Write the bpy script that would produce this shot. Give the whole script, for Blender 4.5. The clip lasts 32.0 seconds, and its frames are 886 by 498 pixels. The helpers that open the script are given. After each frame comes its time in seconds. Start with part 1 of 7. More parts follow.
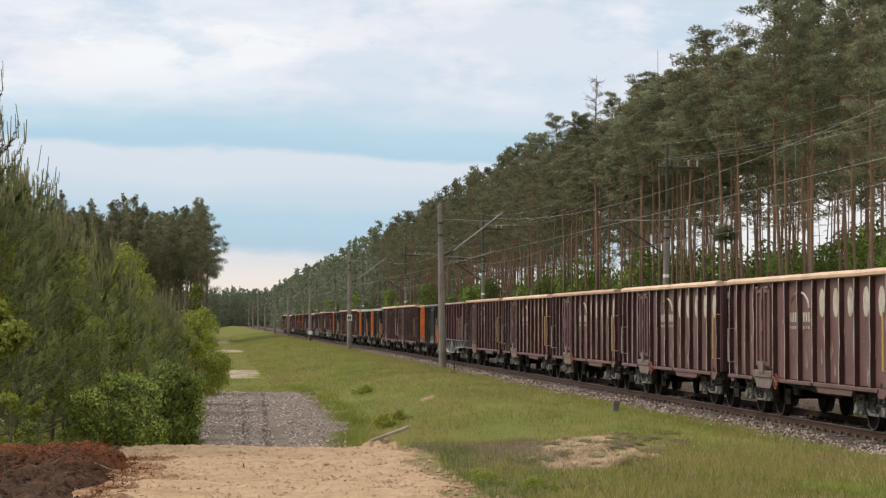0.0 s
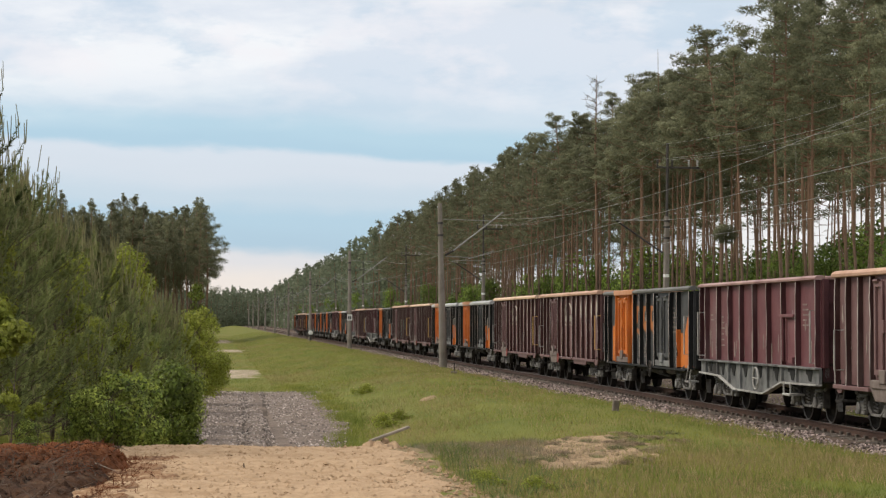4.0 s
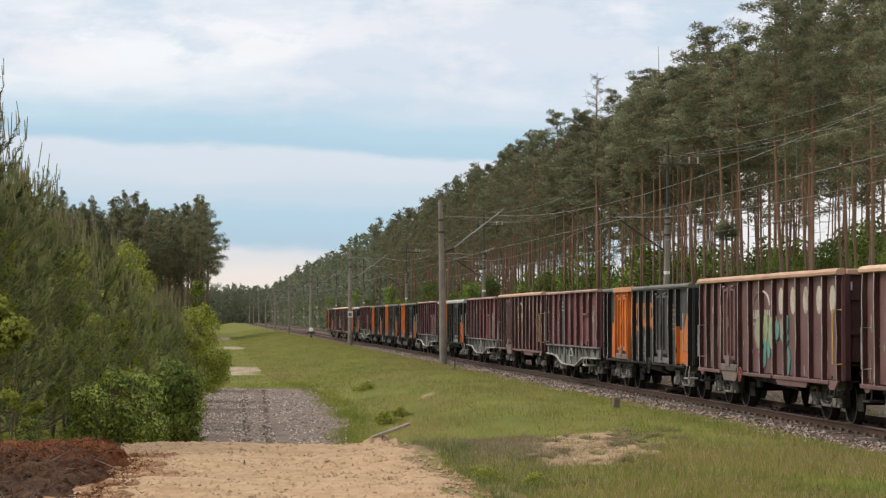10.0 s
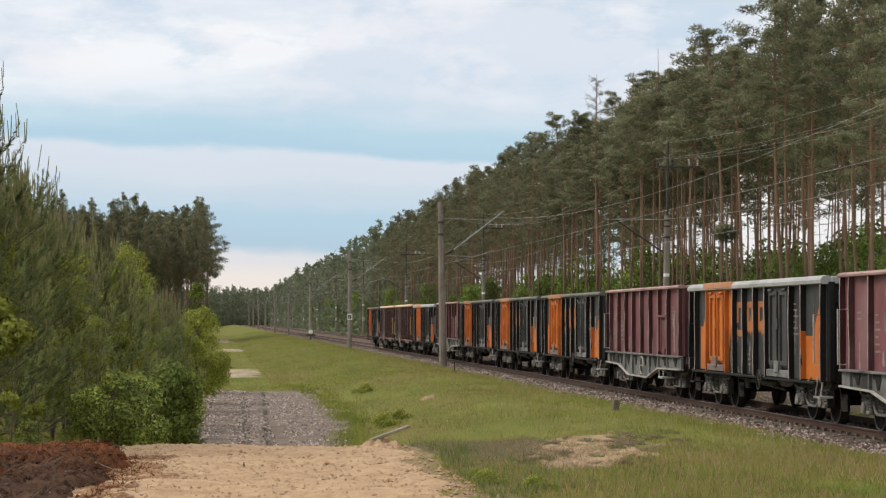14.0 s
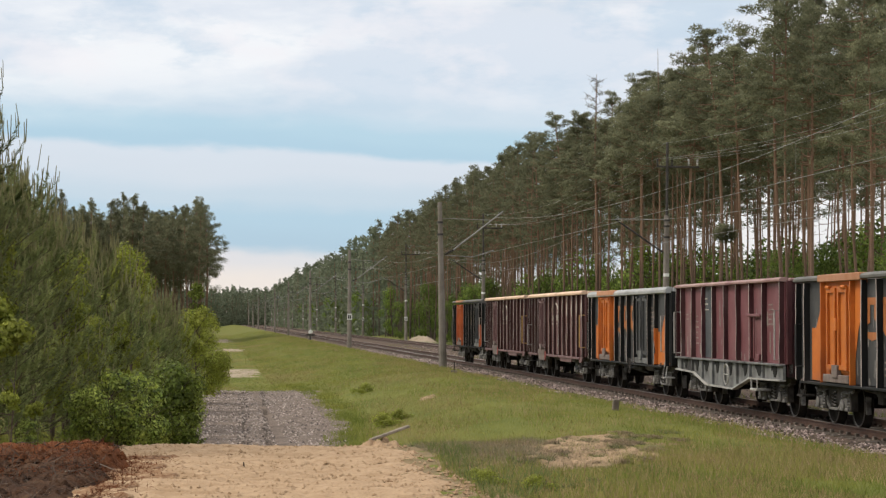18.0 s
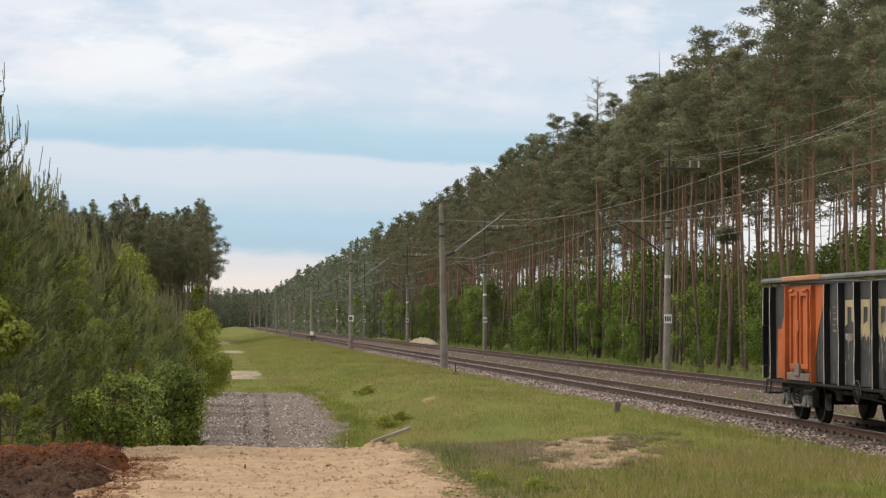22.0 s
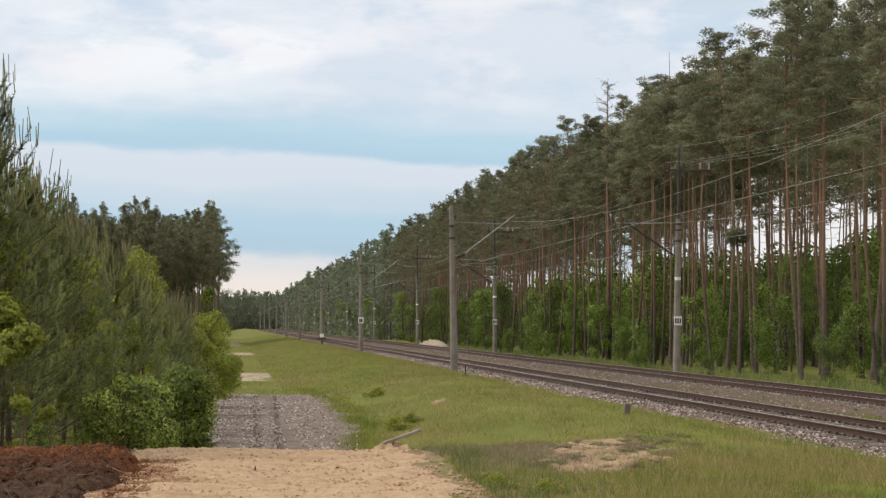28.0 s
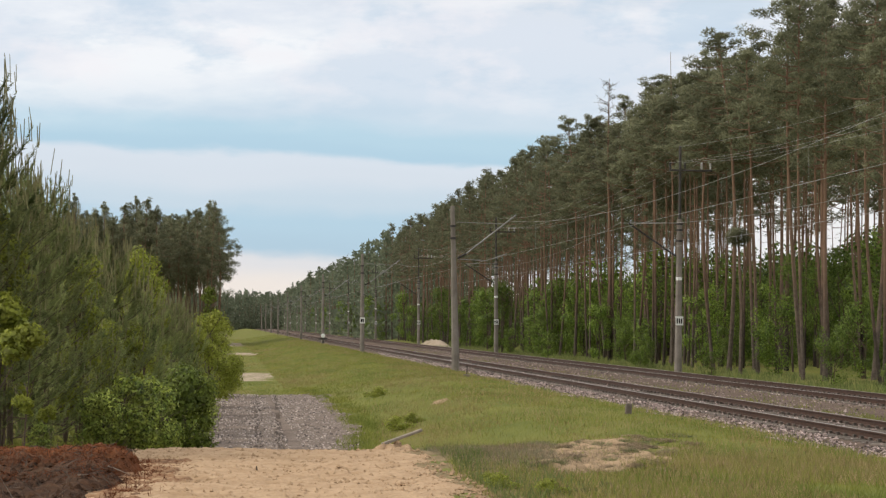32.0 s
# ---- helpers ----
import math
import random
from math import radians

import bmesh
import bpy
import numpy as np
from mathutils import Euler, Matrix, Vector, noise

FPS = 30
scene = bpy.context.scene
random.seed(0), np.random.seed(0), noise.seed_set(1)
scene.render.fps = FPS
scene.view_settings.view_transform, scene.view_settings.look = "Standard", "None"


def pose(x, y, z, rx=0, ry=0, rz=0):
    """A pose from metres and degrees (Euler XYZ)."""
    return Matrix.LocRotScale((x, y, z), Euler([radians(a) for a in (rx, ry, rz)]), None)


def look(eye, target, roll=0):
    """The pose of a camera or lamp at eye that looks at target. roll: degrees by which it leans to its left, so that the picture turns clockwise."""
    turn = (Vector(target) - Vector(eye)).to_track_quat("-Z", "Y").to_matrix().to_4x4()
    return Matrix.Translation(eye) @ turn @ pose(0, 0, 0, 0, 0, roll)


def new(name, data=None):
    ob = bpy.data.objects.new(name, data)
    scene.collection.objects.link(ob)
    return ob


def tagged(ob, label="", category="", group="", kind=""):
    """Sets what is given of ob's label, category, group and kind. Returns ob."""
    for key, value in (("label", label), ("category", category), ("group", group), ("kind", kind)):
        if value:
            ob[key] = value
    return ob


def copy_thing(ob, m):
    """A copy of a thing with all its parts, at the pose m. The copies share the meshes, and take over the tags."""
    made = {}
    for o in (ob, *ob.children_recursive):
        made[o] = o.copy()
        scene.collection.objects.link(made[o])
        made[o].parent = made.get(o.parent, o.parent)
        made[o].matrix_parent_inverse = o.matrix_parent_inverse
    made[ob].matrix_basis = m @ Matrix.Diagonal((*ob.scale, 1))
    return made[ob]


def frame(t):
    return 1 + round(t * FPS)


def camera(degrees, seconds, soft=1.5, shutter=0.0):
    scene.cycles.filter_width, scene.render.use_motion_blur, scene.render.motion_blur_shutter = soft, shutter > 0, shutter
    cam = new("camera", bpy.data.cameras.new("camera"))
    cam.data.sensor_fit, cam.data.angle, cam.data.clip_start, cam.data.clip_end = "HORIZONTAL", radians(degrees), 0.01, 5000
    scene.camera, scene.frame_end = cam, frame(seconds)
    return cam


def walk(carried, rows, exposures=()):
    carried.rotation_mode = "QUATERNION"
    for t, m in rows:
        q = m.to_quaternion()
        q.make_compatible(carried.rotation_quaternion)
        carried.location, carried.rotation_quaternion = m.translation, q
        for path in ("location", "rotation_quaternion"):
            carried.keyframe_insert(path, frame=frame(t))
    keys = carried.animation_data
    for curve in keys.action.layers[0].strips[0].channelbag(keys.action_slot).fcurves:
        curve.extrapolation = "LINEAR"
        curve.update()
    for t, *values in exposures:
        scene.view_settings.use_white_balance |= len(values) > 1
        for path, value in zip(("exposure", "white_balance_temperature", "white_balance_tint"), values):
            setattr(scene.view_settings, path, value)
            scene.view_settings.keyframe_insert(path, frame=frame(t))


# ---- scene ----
# Metres. x runs across the line to the right, y along the line away from the camera, z = 0 at the rail heads.
EYE = (0.0, 0.0, 2.19)
cam = camera(22.79, 32.0, soft=1.3)
# seconds, tilt, turn of the hand-held camera
PATH = [
    (0.0, 91.869, -5.961), (0.5, 91.865, -5.941), (1.0, 91.873, -5.943), (1.5, 91.891, -5.950),
    (2.0, 91.902, -5.952), (2.5, 91.891, -5.950), (3.0, 91.874, -5.953), (3.5, 91.866, -5.961),
    (5.5, 91.869, -5.921), (6.0, 91.855, -5.918), (6.5, 91.843, -5.923), (7.0, 91.823, -5.934),
    (7.5, 91.803, -5.940), (8.0, 91.798, -5.936), (8.5, 91.797, -5.937), (9.0, 91.788, -5.952),
    (9.5, 91.782, -5.954), (10.0, 91.788, -5.942), (10.5, 91.803, -5.939), (11.0, 91.824, -5.943),
    (11.5, 91.840, -5.942), (12.0, 91.845, -5.945), (12.5, 91.846, -5.945), (13.0, 91.847, -5.938),
    (13.5, 91.847, -5.944), (14.0, 91.847, -5.952), (14.5, 91.847, -5.943), (16.5, 91.844, -5.961),
    (17.0, 91.840, -5.961), (17.5, 91.835, -5.960), (18.0, 91.846, -5.958), (18.5, 91.864, -5.952),
    (19.0, 91.870, -5.946), (19.5, 91.870, -5.950), (20.0, 91.870, -5.955), (20.5, 91.869, -5.955),
    (21.0, 91.873, -5.951), (21.5, 91.883, -5.938), (22.0, 91.890, -5.922), (22.5, 91.892, -5.916),
    (23.0, 91.892, -5.910), (23.5, 91.899, -5.882), (24.0, 91.909, -5.839), (24.5, 91.918, -5.805),
    (25.0, 91.923, -5.775), (25.5, 91.919, -5.740), (27.5, 91.959, -5.666), (28.0, 91.943, -5.661),
    (28.5, 91.937, -5.653), (29.0, 91.941, -5.646), (29.5, 91.951, -5.642), (30.0, 91.958, -5.645),
    (30.5, 91.959, -5.648), (31.0, 91.956, -5.645), (31.5, 91.950, -5.636), (32.0, 91.944, -5.626),
]
walk(cam, [(t, pose(*EYE, a, 0, b)) for t, a, b in PATH])

# ---------------------------------------------------------------- light
SUN_EL, SUN_AZ = 48.0, 281.0        # degrees above the horizon; clockwise from the line's direction
world = bpy.data.worlds.new("cloudy_sky")
scene.world = world
world.use_nodes = True


def make_sky():
    nt = world.node_tree
    nd, ln = nt.nodes, nt.links
    nd.clear()
    out = nd.new("ShaderNodeOutputWorld")
    sky = nd.new("ShaderNodeTexSky")
    sky.sky_type, sky.sun_disc = "NISHITA", False
    sky.sun_elevation, sky.sun_rotation = radians(SUN_EL), radians(SUN_AZ)
    blue = nd.new("ShaderNodeBackground")
    blue.inputs["Strength"].default_value = 0.10
    ln.new(sky.outputs[0], blue.inputs["Color"])
    tc = nd.new("ShaderNodeTexCoord")
    sep = nd.new("ShaderNodeSeparateXYZ")
    ln.new(tc.outputs["Generated"], sep.inputs[0])

    def math_(op, a, b=None, clamp=False):
        n = nd.new("ShaderNodeMath")
        n.operation, n.use_clamp = op, clamp
        for i, v in enumerate((a, b)):
            if v is None:
                continue
            if isinstance(v, (int, float)):
                n.inputs[i].default_value = v
            else:
                ln.new(v, n.inputs[i])
        return n.outputs[0]

    az = math_("ARCTAN2", sep.outputs[0], sep.outputs[1])
    el = math_("ARCSINE", sep.outputs[2])

    def cloud(sa, se, detail, seed, rough=0.55):
        comb = nd.new("ShaderNodeCombineXYZ")
        ln.new(math_("MULTIPLY", az, sa), comb.inputs[0])
        ln.new(math_("MULTIPLY", el, se), comb.inputs[1])
        comb.inputs[2].default_value = seed
        n = nd.new("ShaderNodeTexNoise")
        n.inputs["Scale"].default_value, n.inputs["Detail"].default_value, n.inputs["Roughness"].default_value = 1, detail, rough
        ln.new(comb.outputs[0], n.inputs["Vector"])
        return n.outputs["Fac"]

    wob = cloud(7, 26, 5, 3.1)
    fine = cloud(22, 60, 6, 8.4, 0.5)
    # elevation, bent by the clouds' own wander, picks the bank
    e2 = math_("ADD", el, math_("MULTIPLY", math_("ADD", az, 0.068), 0.045))      # the banks dip towards the line
    e2 = math_("ADD", e2, math_("MULTIPLY", math_("SUBTRACT", wob, 0.5), 0.016))
    e2 = math_("ADD", e2, math_("MULTIPLY", math_("SUBTRACT", fine, 0.5), 0.010))
    pos = math_("MULTIPLY", e2, 5.0, True)
    ramp = nd.new("ShaderNodeValToRGB")
    ramp.color_ramp.interpolation = "EASE"
    stops = [(0.0, (0.80, 0.73, 0.66)), (0.10, (0.84, 0.77, 0.72)), (0.160, (0.72, 0.72, 0.75)), (0.195, (0.42, 0.58, 0.71)), (0.25, (0.44, 0.61, 0.74)),
             (0.30, (0.55, 0.66, 0.76)), (0.365, (0.65, 0.71, 0.79)), (0.388, (0.66, 0.72, 0.80)), (0.408, (0.43, 0.61, 0.74)), (0.455, (0.46, 0.64, 0.76)), (0.50, (0.58, 0.69, 0.79)),
             (0.56, (0.66, 0.73, 0.82)), (0.70, (0.70, 0.75, 0.83)), (1.0, (0.75, 0.71, 0.65))]
    while len(ramp.color_ramp.elements) < len(stops):
        ramp.color_ramp.elements.new(0.5)
    for el_, (p, c) in zip(ramp.color_ramp.elements, stops):
        el_.position, el_.color = p, (*c, 1)
    ln.new(pos, ramp.inputs[0])
    # brighter heads of the upper clouds
    big = cloud(9, 30, 6, 5.7)
    head = nd.new("ShaderNodeMapRange")
    head.inputs["From Min"].default_value, head.inputs["From Max"].default_value = 0.46, 0.62
    ln.new(big, head.inputs["Value"])
    up = nd.new("ShaderNodeMapRange")
    up.inputs["From Min"].default_value, up.inputs["From Max"].default_value = 0.085, 0.115
    ln.new(el, up.inputs["Value"])
    mx = nd.new("ShaderNodeMix")
    mx.data_type = "RGBA"
    ln.new(math_("MULTIPLY", head.outputs[0], math_("MULTIPLY", up.outputs[0], 0.8)), mx.inputs["Factor"])
    ln.new(ramp.outputs[0], mx.inputs["A"])
    mx.inputs["B"].default_value = (0.93, 0.93, 0.94, 1)
    gap = nd.new("ShaderNodeMapRange")          # blue-grey hollows between the upper clouds
    gap.inputs["From Min"].default_value, gap.inputs["From Max"].default_value = 0.50, 0.38
    ln.new(cloud(14, 34, 6, 11.2, 0.6), gap.inputs["Value"])
    hollow = nd.new("ShaderNodeMix")
    hollow.data_type = "RGBA"
    ln.new(math_("MULTIPLY", gap.outputs[0], math_("MULTIPLY", up.outputs[0], 0.6)), hollow.inputs["Factor"])
    ln.new(mx.outputs["Result"], hollow.inputs["A"])
    hollow.inputs["B"].default_value = (0.50, 0.63, 0.76, 1)
    puff = nd.new("ShaderNodeMapRange")         # small bright billows
    puff.inputs["From Min"].default_value, puff.inputs["From Max"].default_value = 0.53, 0.66
    ln.new(cloud(20, 44, 6, 21.7, 0.55), puff.inputs["Value"])
    billow = nd.new("ShaderNodeMix")
    billow.data_type = "RGBA"
    ln.new(math_("MULTIPLY", puff.outputs[0], math_("MULTIPLY", up.outputs[0], 0.55)), billow.inputs["Factor"])
    ln.new(hollow.outputs["Result"], billow.inputs["A"])
    billow.inputs["B"].default_value = (0.88, 0.85, 0.88, 1)
    side = nd.new("ShaderNodeMapRange")         # a pale bank of cloud low behind the wood
    side.inputs["From Min"].default_value, side.inputs["From Max"].default_value = 0.15, 0.24
    ln.new(az, side.inputs["Value"])
    bank_top = nd.new("ShaderNodeMapRange")
    bank_top.inputs["From Min"].default_value, bank_top.inputs["From Max"].default_value = 0.11, 0.07
    ln.new(el, bank_top.inputs["Value"])
    pale = nd.new("ShaderNodeMix")
    pale.data_type = "RGBA"
    ln.new(math_("MULTIPLY", side.outputs[0], bank_top.outputs[0]), pale.inputs["Factor"])
    ln.new(billow.outputs["Result"], pale.inputs["A"])
    pale.inputs["B"].default_value = (0.84, 0.83, 0.84, 1)
    lit = nd.new("ShaderNodeBackground")
    zen = nd.new("ShaderNodeMapRange")          # an overcast sky is brighter towards the zenith
    zen.inputs["From Min"].default_value, zen.inputs["From Max"].default_value = 0.20, 0.8
    zen.inputs["To Min"].default_value, zen.inputs["To Max"].default_value = 1.10, 1.9
    ln.new(el, zen.inputs["Value"])
    ln.new(zen.outputs[0], lit.inputs["Strength"])
    ln.new(pale.outputs["Result"], lit.inputs["Color"])
    mix = nd.new("ShaderNodeMixShader")
    mix.inputs[0].default_value = 0.90
    ln.new(blue.outputs[0], mix.inputs[1])
    ln.new(lit.outputs[0], mix.inputs[2])
    ln.new(mix.outputs[0], out.inputs["Surface"])


make_sky()
sun_data = bpy.data.lights.new("sun", "SUN")
sun_data.energy, sun_data.angle, sun_data.color = 2.15, radians(22), (1.0, 0.90, 0.74)
sun = new("sun", sun_data)
_a, _e = radians(SUN_AZ), radians(SUN_EL)
sun.matrix_world = look((math.sin(_a) * math.cos(_e) * 90, math.cos(_a) * math.cos(_e) * 90, math.sin(_e) * 90), (0, 0, 0))
scene.view_settings.exposure = 0.0


# ---------------------------------------------------------------- materials
def material(name, c1, c2, scale=4.0, rough=0.8, metal=0.0, bump=0.2, bump_scale=40.0, c3=None, stain=0.9, space="Object", vary=0.0, islands=0.0, soft=0.0, spec=0.4, bump_dist=0.02, stretch=1.0):
    """Two colours mixed by broad noise, a third by blotches, fine relief, and variation from object to object or piece to piece."""
    m = bpy.data.materials.new(name)
    m.use_nodes = True
    nt = m.node_tree
    nd, ln = nt.nodes, nt.links
    bsdf = nd["Principled BSDF"]
    bsdf.inputs["Roughness"].default_value, bsdf.inputs["Metallic"].default_value = rough, metal
    bsdf.inputs["Specular IOR Level"].default_value = spec
    tc = nd.new("ShaderNodeTexCoord")
    where = tc.outputs[space]
    if stretch != 1.0:
        mp = nd.new("ShaderNodeMapping")
        mp.inputs["Scale"].default_value = (1.0, 1.0 / stretch, 1.0)
        ln.new(where, mp.inputs["Vector"])
        where = mp.outputs[0]
    n1 = nd.new("ShaderNodeTexNoise")
    n1.inputs["Scale"].default_value, n1.inputs["Detail"].default_value, n1.inputs["Roughness"].default_value = scale, 6, 0.65
    ln.new(where, n1.inputs["Vector"])
    r1 = nd.new("ShaderNodeMapRange")
    r1.inputs["From Min"].default_value, r1.inputs["From Max"].default_value = 0.33, 0.67
    ln.new(n1.outputs["Fac"], r1.inputs["Value"])
    mix = nd.new("ShaderNodeMix")
    mix.data_type = "RGBA"
    mix.inputs["A"].default_value, mix.inputs["B"].default_value = (*c1, 1), (*c2, 1)
    ln.new(r1.outputs[0], mix.inputs["Factor"])
    col = mix.outputs["Result"]
    if c3:
        n2 = nd.new("ShaderNodeTexNoise")
        n2.inputs["Scale"].default_value, n2.inputs["Detail"].default_value = scale * 0.31, 5
        ln.new(where, n2.inputs["Vector"])
        r2 = nd.new("ShaderNodeMapRange")
        r2.inputs["From Min"].default_value, r2.inputs["From Max"].default_value, r2.inputs["To Max"].default_value = 0.52, 0.68, stain
        ln.new(n2.outputs["Fac"], r2.inputs["Value"])
        mix2 = nd.new("ShaderNodeMix")
        mix2.data_type = "RGBA"
        mix2.inputs["B"].default_value = (*c3, 1)
        ln.new(r2.outputs[0], mix2.inputs["Factor"])
        ln.new(col, mix2.inputs["A"])
        col = mix2.outputs["Result"]
    for amount, node, sock in ((vary, "ShaderNodeObjectInfo", "Random"), (islands, "ShaderNodeNewGeometry", "Random Per Island")):
        if amount:
            src = nd.new(node)
            mr = nd.new("ShaderNodeMapRange")
            mr.inputs["To Min"].default_value, mr.inputs["To Max"].default_value = 1 - amount, 1 + amount
            ln.new(src.outputs[sock], mr.inputs["Value"])
            hs = nd.new("ShaderNodeHueSaturation")
            ln.new(mr.outputs[0], hs.inputs["Value"])
            ln.new(col, hs.inputs["Color"])
            col = hs.outputs["Color"]
    ln.new(col, bsdf.inputs["Base Color"])
    if bump:
        n3 = nd.new("ShaderNodeTexNoise")
        n3.inputs["Scale"].default_value, n3.inputs["Detail"].default_value = bump_scale, 4
        ln.new(tc.outputs[space], n3.inputs["Vector"])
        b = nd.new("ShaderNodeBump")
        b.inputs["Strength"].default_value, b.inputs["Distance"].default_value = bump, bump_dist
        ln.new(n3.outputs["Fac"], b.inputs["Height"])
        ln.new(b.outputs[0], bsdf.inputs["Normal"])
    if soft:
        tr = nd.new("ShaderNodeBsdfTranslucent")
        ln.new(col, tr.inputs["Color"])
        ms = nd.new("ShaderNodeMixShader")
        ms.inputs[0].default_value = soft
        ln.new(bsdf.outputs[0], ms.inputs[1])
        ln.new(tr.outputs[0], ms.inputs[2])
        ln.new(ms.outputs[0], nd["Material Output"].inputs["Surface"])
    return m


GRASS = material("meadow_soil", (0.092, 0.108, 0.023), (0.150, 0.150, 0.037), 0.8, 0.95, bump=0.6, bump_scale=14, c3=(0.17, 0.120, 0.05), stain=0.5, bump_dist=0.05, spec=0.1, stretch=2.5)
SAND = material("sand", (0.305, 0.208, 0.127), (0.405, 0.287, 0.184), 3.5, 0.95, bump=1.0, bump_scale=9, c3=(0.27, 0.175, 0.10), stain=0.6, bump_dist=0.07, spec=0.1)
PALESAND = material("pale_dusty_sand", (0.27, 0.215, 0.160), (0.37, 0.305, 0.235), 1.2, 0.95, bump=1.0, bump_scale=9, c3=(0.19, 0.165, 0.085), stain=0.7, bump_dist=0.06, spec=0.1)
GRAVEL = material("crushed_stone", (0.115, 0.088, 0.074), (0.205, 0.165, 0.140), 5.0, 0.95, bump=0.9, bump_scale=16, c3=(0.088, 0.067, 0.053), stain=0.6, bump_dist=0.05, spec=0.1)
BED = material("ballast_bed", (0.076, 0.054, 0.044), (0.150, 0.110, 0.090), 6.0, 0.95, bump=0.9, bump_scale=20, c3=(0.085, 0.075, 0.035), stain=0.5, bump_dist=0.05, spec=0.1)
STONE = material("ballast_stone", (0.125, 0.092, 0.082), (0.36, 0.29, 0.27), 3.0, 0.9, bump=0.4, bump_scale=30, islands=0.85, spec=0.2)
CRUMB = material("gravel_stone", (0.15, 0.12, 0.105), (0.36, 0.31, 0.28), 3.0, 0.9, bump=0.4, bump_scale=30, islands=0.8, spec=0.2)
RAIL = material("rusty_rail", (0.048, 0.025, 0.017), (0.084, 0.044, 0.030), 5.0, 0.8, 0.1, bump=0.3)
RAILTOP = material("polished_rail_head", (0.15, 0.125, 0.11), (0.26, 0.23, 0.21), 5.0, 0.42, 0.6, bump=0.05)
SLEEPER = material("weathered_sleeper", (0.075, 0.06, 0.05), (0.15, 0.125, 0.105), 4.0, 0.9, bump=0.5, vary=0.3)
POSTWOOD = material("weathered_post", (0.11, 0.088, 0.072), (0.18, 0.15, 0.125), 6.0, 0.9, bump=0.4)
CONCRETE = material("aged_concrete", (0.165, 0.142, 0.122), (0.255, 0.225, 0.198), 1.6, 0.9, bump=0.4, c3=(0.13, 0.11, 0.095), stain=0.6, vary=0.12)
STEEL = material("galvanised_steel", (0.20, 0.195, 0.19), (0.30, 0.295, 0.285), 6.0, 0.65, 0.2, bump=0.1)
DARKSTEEL = material("dark_steel", (0.014, 0.012, 0.011), (0.032, 0.028, 0.026), 5.0, 0.75, 0.0, bump=0.2, spec=0.12)
POLESTEEL = material("weathered_pole_steel", (0.045, 0.04, 0.038), (0.085, 0.075, 0.07), 5.0, 0.6, 0.4, bump=0.2)
WIRE = material("copper_wire", (0.25, 0.25, 0.235), (0.36, 0.36, 0.34), 5.0, 0.5, 0.5, bump=0)
WHITE = material("white_enamel", (0.68, 0.68, 0.66), (0.80, 0.80, 0.78), 4.0, 0.5, bump=0.05, c3=(0.5, 0.48, 0.44), stain=0.5)
BLACKPAINT = material("black_enamel", (0.014, 0.014, 0.014), (0.03, 0.03, 0.03), 4.0, 0.8, bump=0.05, spec=0.1)
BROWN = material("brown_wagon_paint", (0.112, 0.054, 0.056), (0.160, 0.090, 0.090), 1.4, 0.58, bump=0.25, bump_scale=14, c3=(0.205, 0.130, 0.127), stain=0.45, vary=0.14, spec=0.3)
# Brown and wine ribs and end walls: wagon paint darkened with their shade.
BROWNRIB = material("shaded_brown_paint", (0.036, 0.013, 0.013), (0.058, 0.023, 0.022), 1.8, 0.65, bump=0.25, bump_scale=14, c3=(0.12, 0.085, 0.078), stain=0.5, vary=0.12, spec=0.25)
WINERIB = material("shaded_wine_paint", (0.046, 0.014, 0.018), (0.072, 0.025, 0.028), 1.8, 0.65, bump=0.2, bump_scale=12, c3=(0.15, 0.10, 0.10), stain=0.5, vary=0.12, spec=0.25)
# Rubbed edge whose pale colour also carries the light caught by the rib.
EDGE = material("rubbed_lit_rib_edge", (0.25, 0.20, 0.19), (0.46, 0.41, 0.39), 2.2, 0.7, bump=0.1, c3=(0.07, 0.045, 0.042), stain=0.8, vary=0.15)
# Black wagons' panels: dusty, and paled for the light on the side wall.
SLATE = material("dusty_lit_black", (0.030, 0.031, 0.034), (0.062, 0.061, 0.063), 1.7, 0.6, bump=0.2, bump_scale=12, c3=(0.085, 0.082, 0.080), stain=0.6, vary=0.2, spec=0.3)
DULLORANGE = material("faded_orange_emblem", (0.30, 0.10, 0.030), (0.42, 0.155, 0.05), 2.5, 0.65, bump=0.2, c3=(0.12, 0.065, 0.04), stain=0.8)
RIM_ORANGE = material("dusty_orange_rim", (0.368, 0.149, 0.058), (0.448, 0.234, 0.143), 1.5, 0.65, bump=0.2, c3=(0.42, 0.27, 0.18), stain=0.5, vary=0.15)
RIM_DARK = material("dusty_dark_rim", (0.075, 0.072, 0.068), (0.14, 0.135, 0.125), 1.5, 0.65, bump=0.2, c3=(0.05, 0.045, 0.042), stain=0.6)
# Dust on bogie parts; the pale tone also stands in for their highlights.
DUSTBOGIE = material("dusty_highlit_steel", (0.075, 0.070, 0.067), (0.25, 0.24, 0.23), 7.0, 0.7, 0.1, bump=0.4, c3=(0.018, 0.016, 0.015), stain=0.9)
DUSTYBROWN = material("dusty_brown_sill", (0.105, 0.074, 0.066), (0.20, 0.160, 0.145), 4.0, 0.75, bump=0.2, c3=(0.08, 0.05, 0.042), stain=0.8)
WINE = material("wine_red_wagon_paint", (0.126, 0.040, 0.048), (0.178, 0.068, 0.076), 1.4, 0.62, bump=0.2, bump_scale=12, c3=(0.22, 0.135, 0.137), stain=0.5, vary=0.15, spec=0.3)
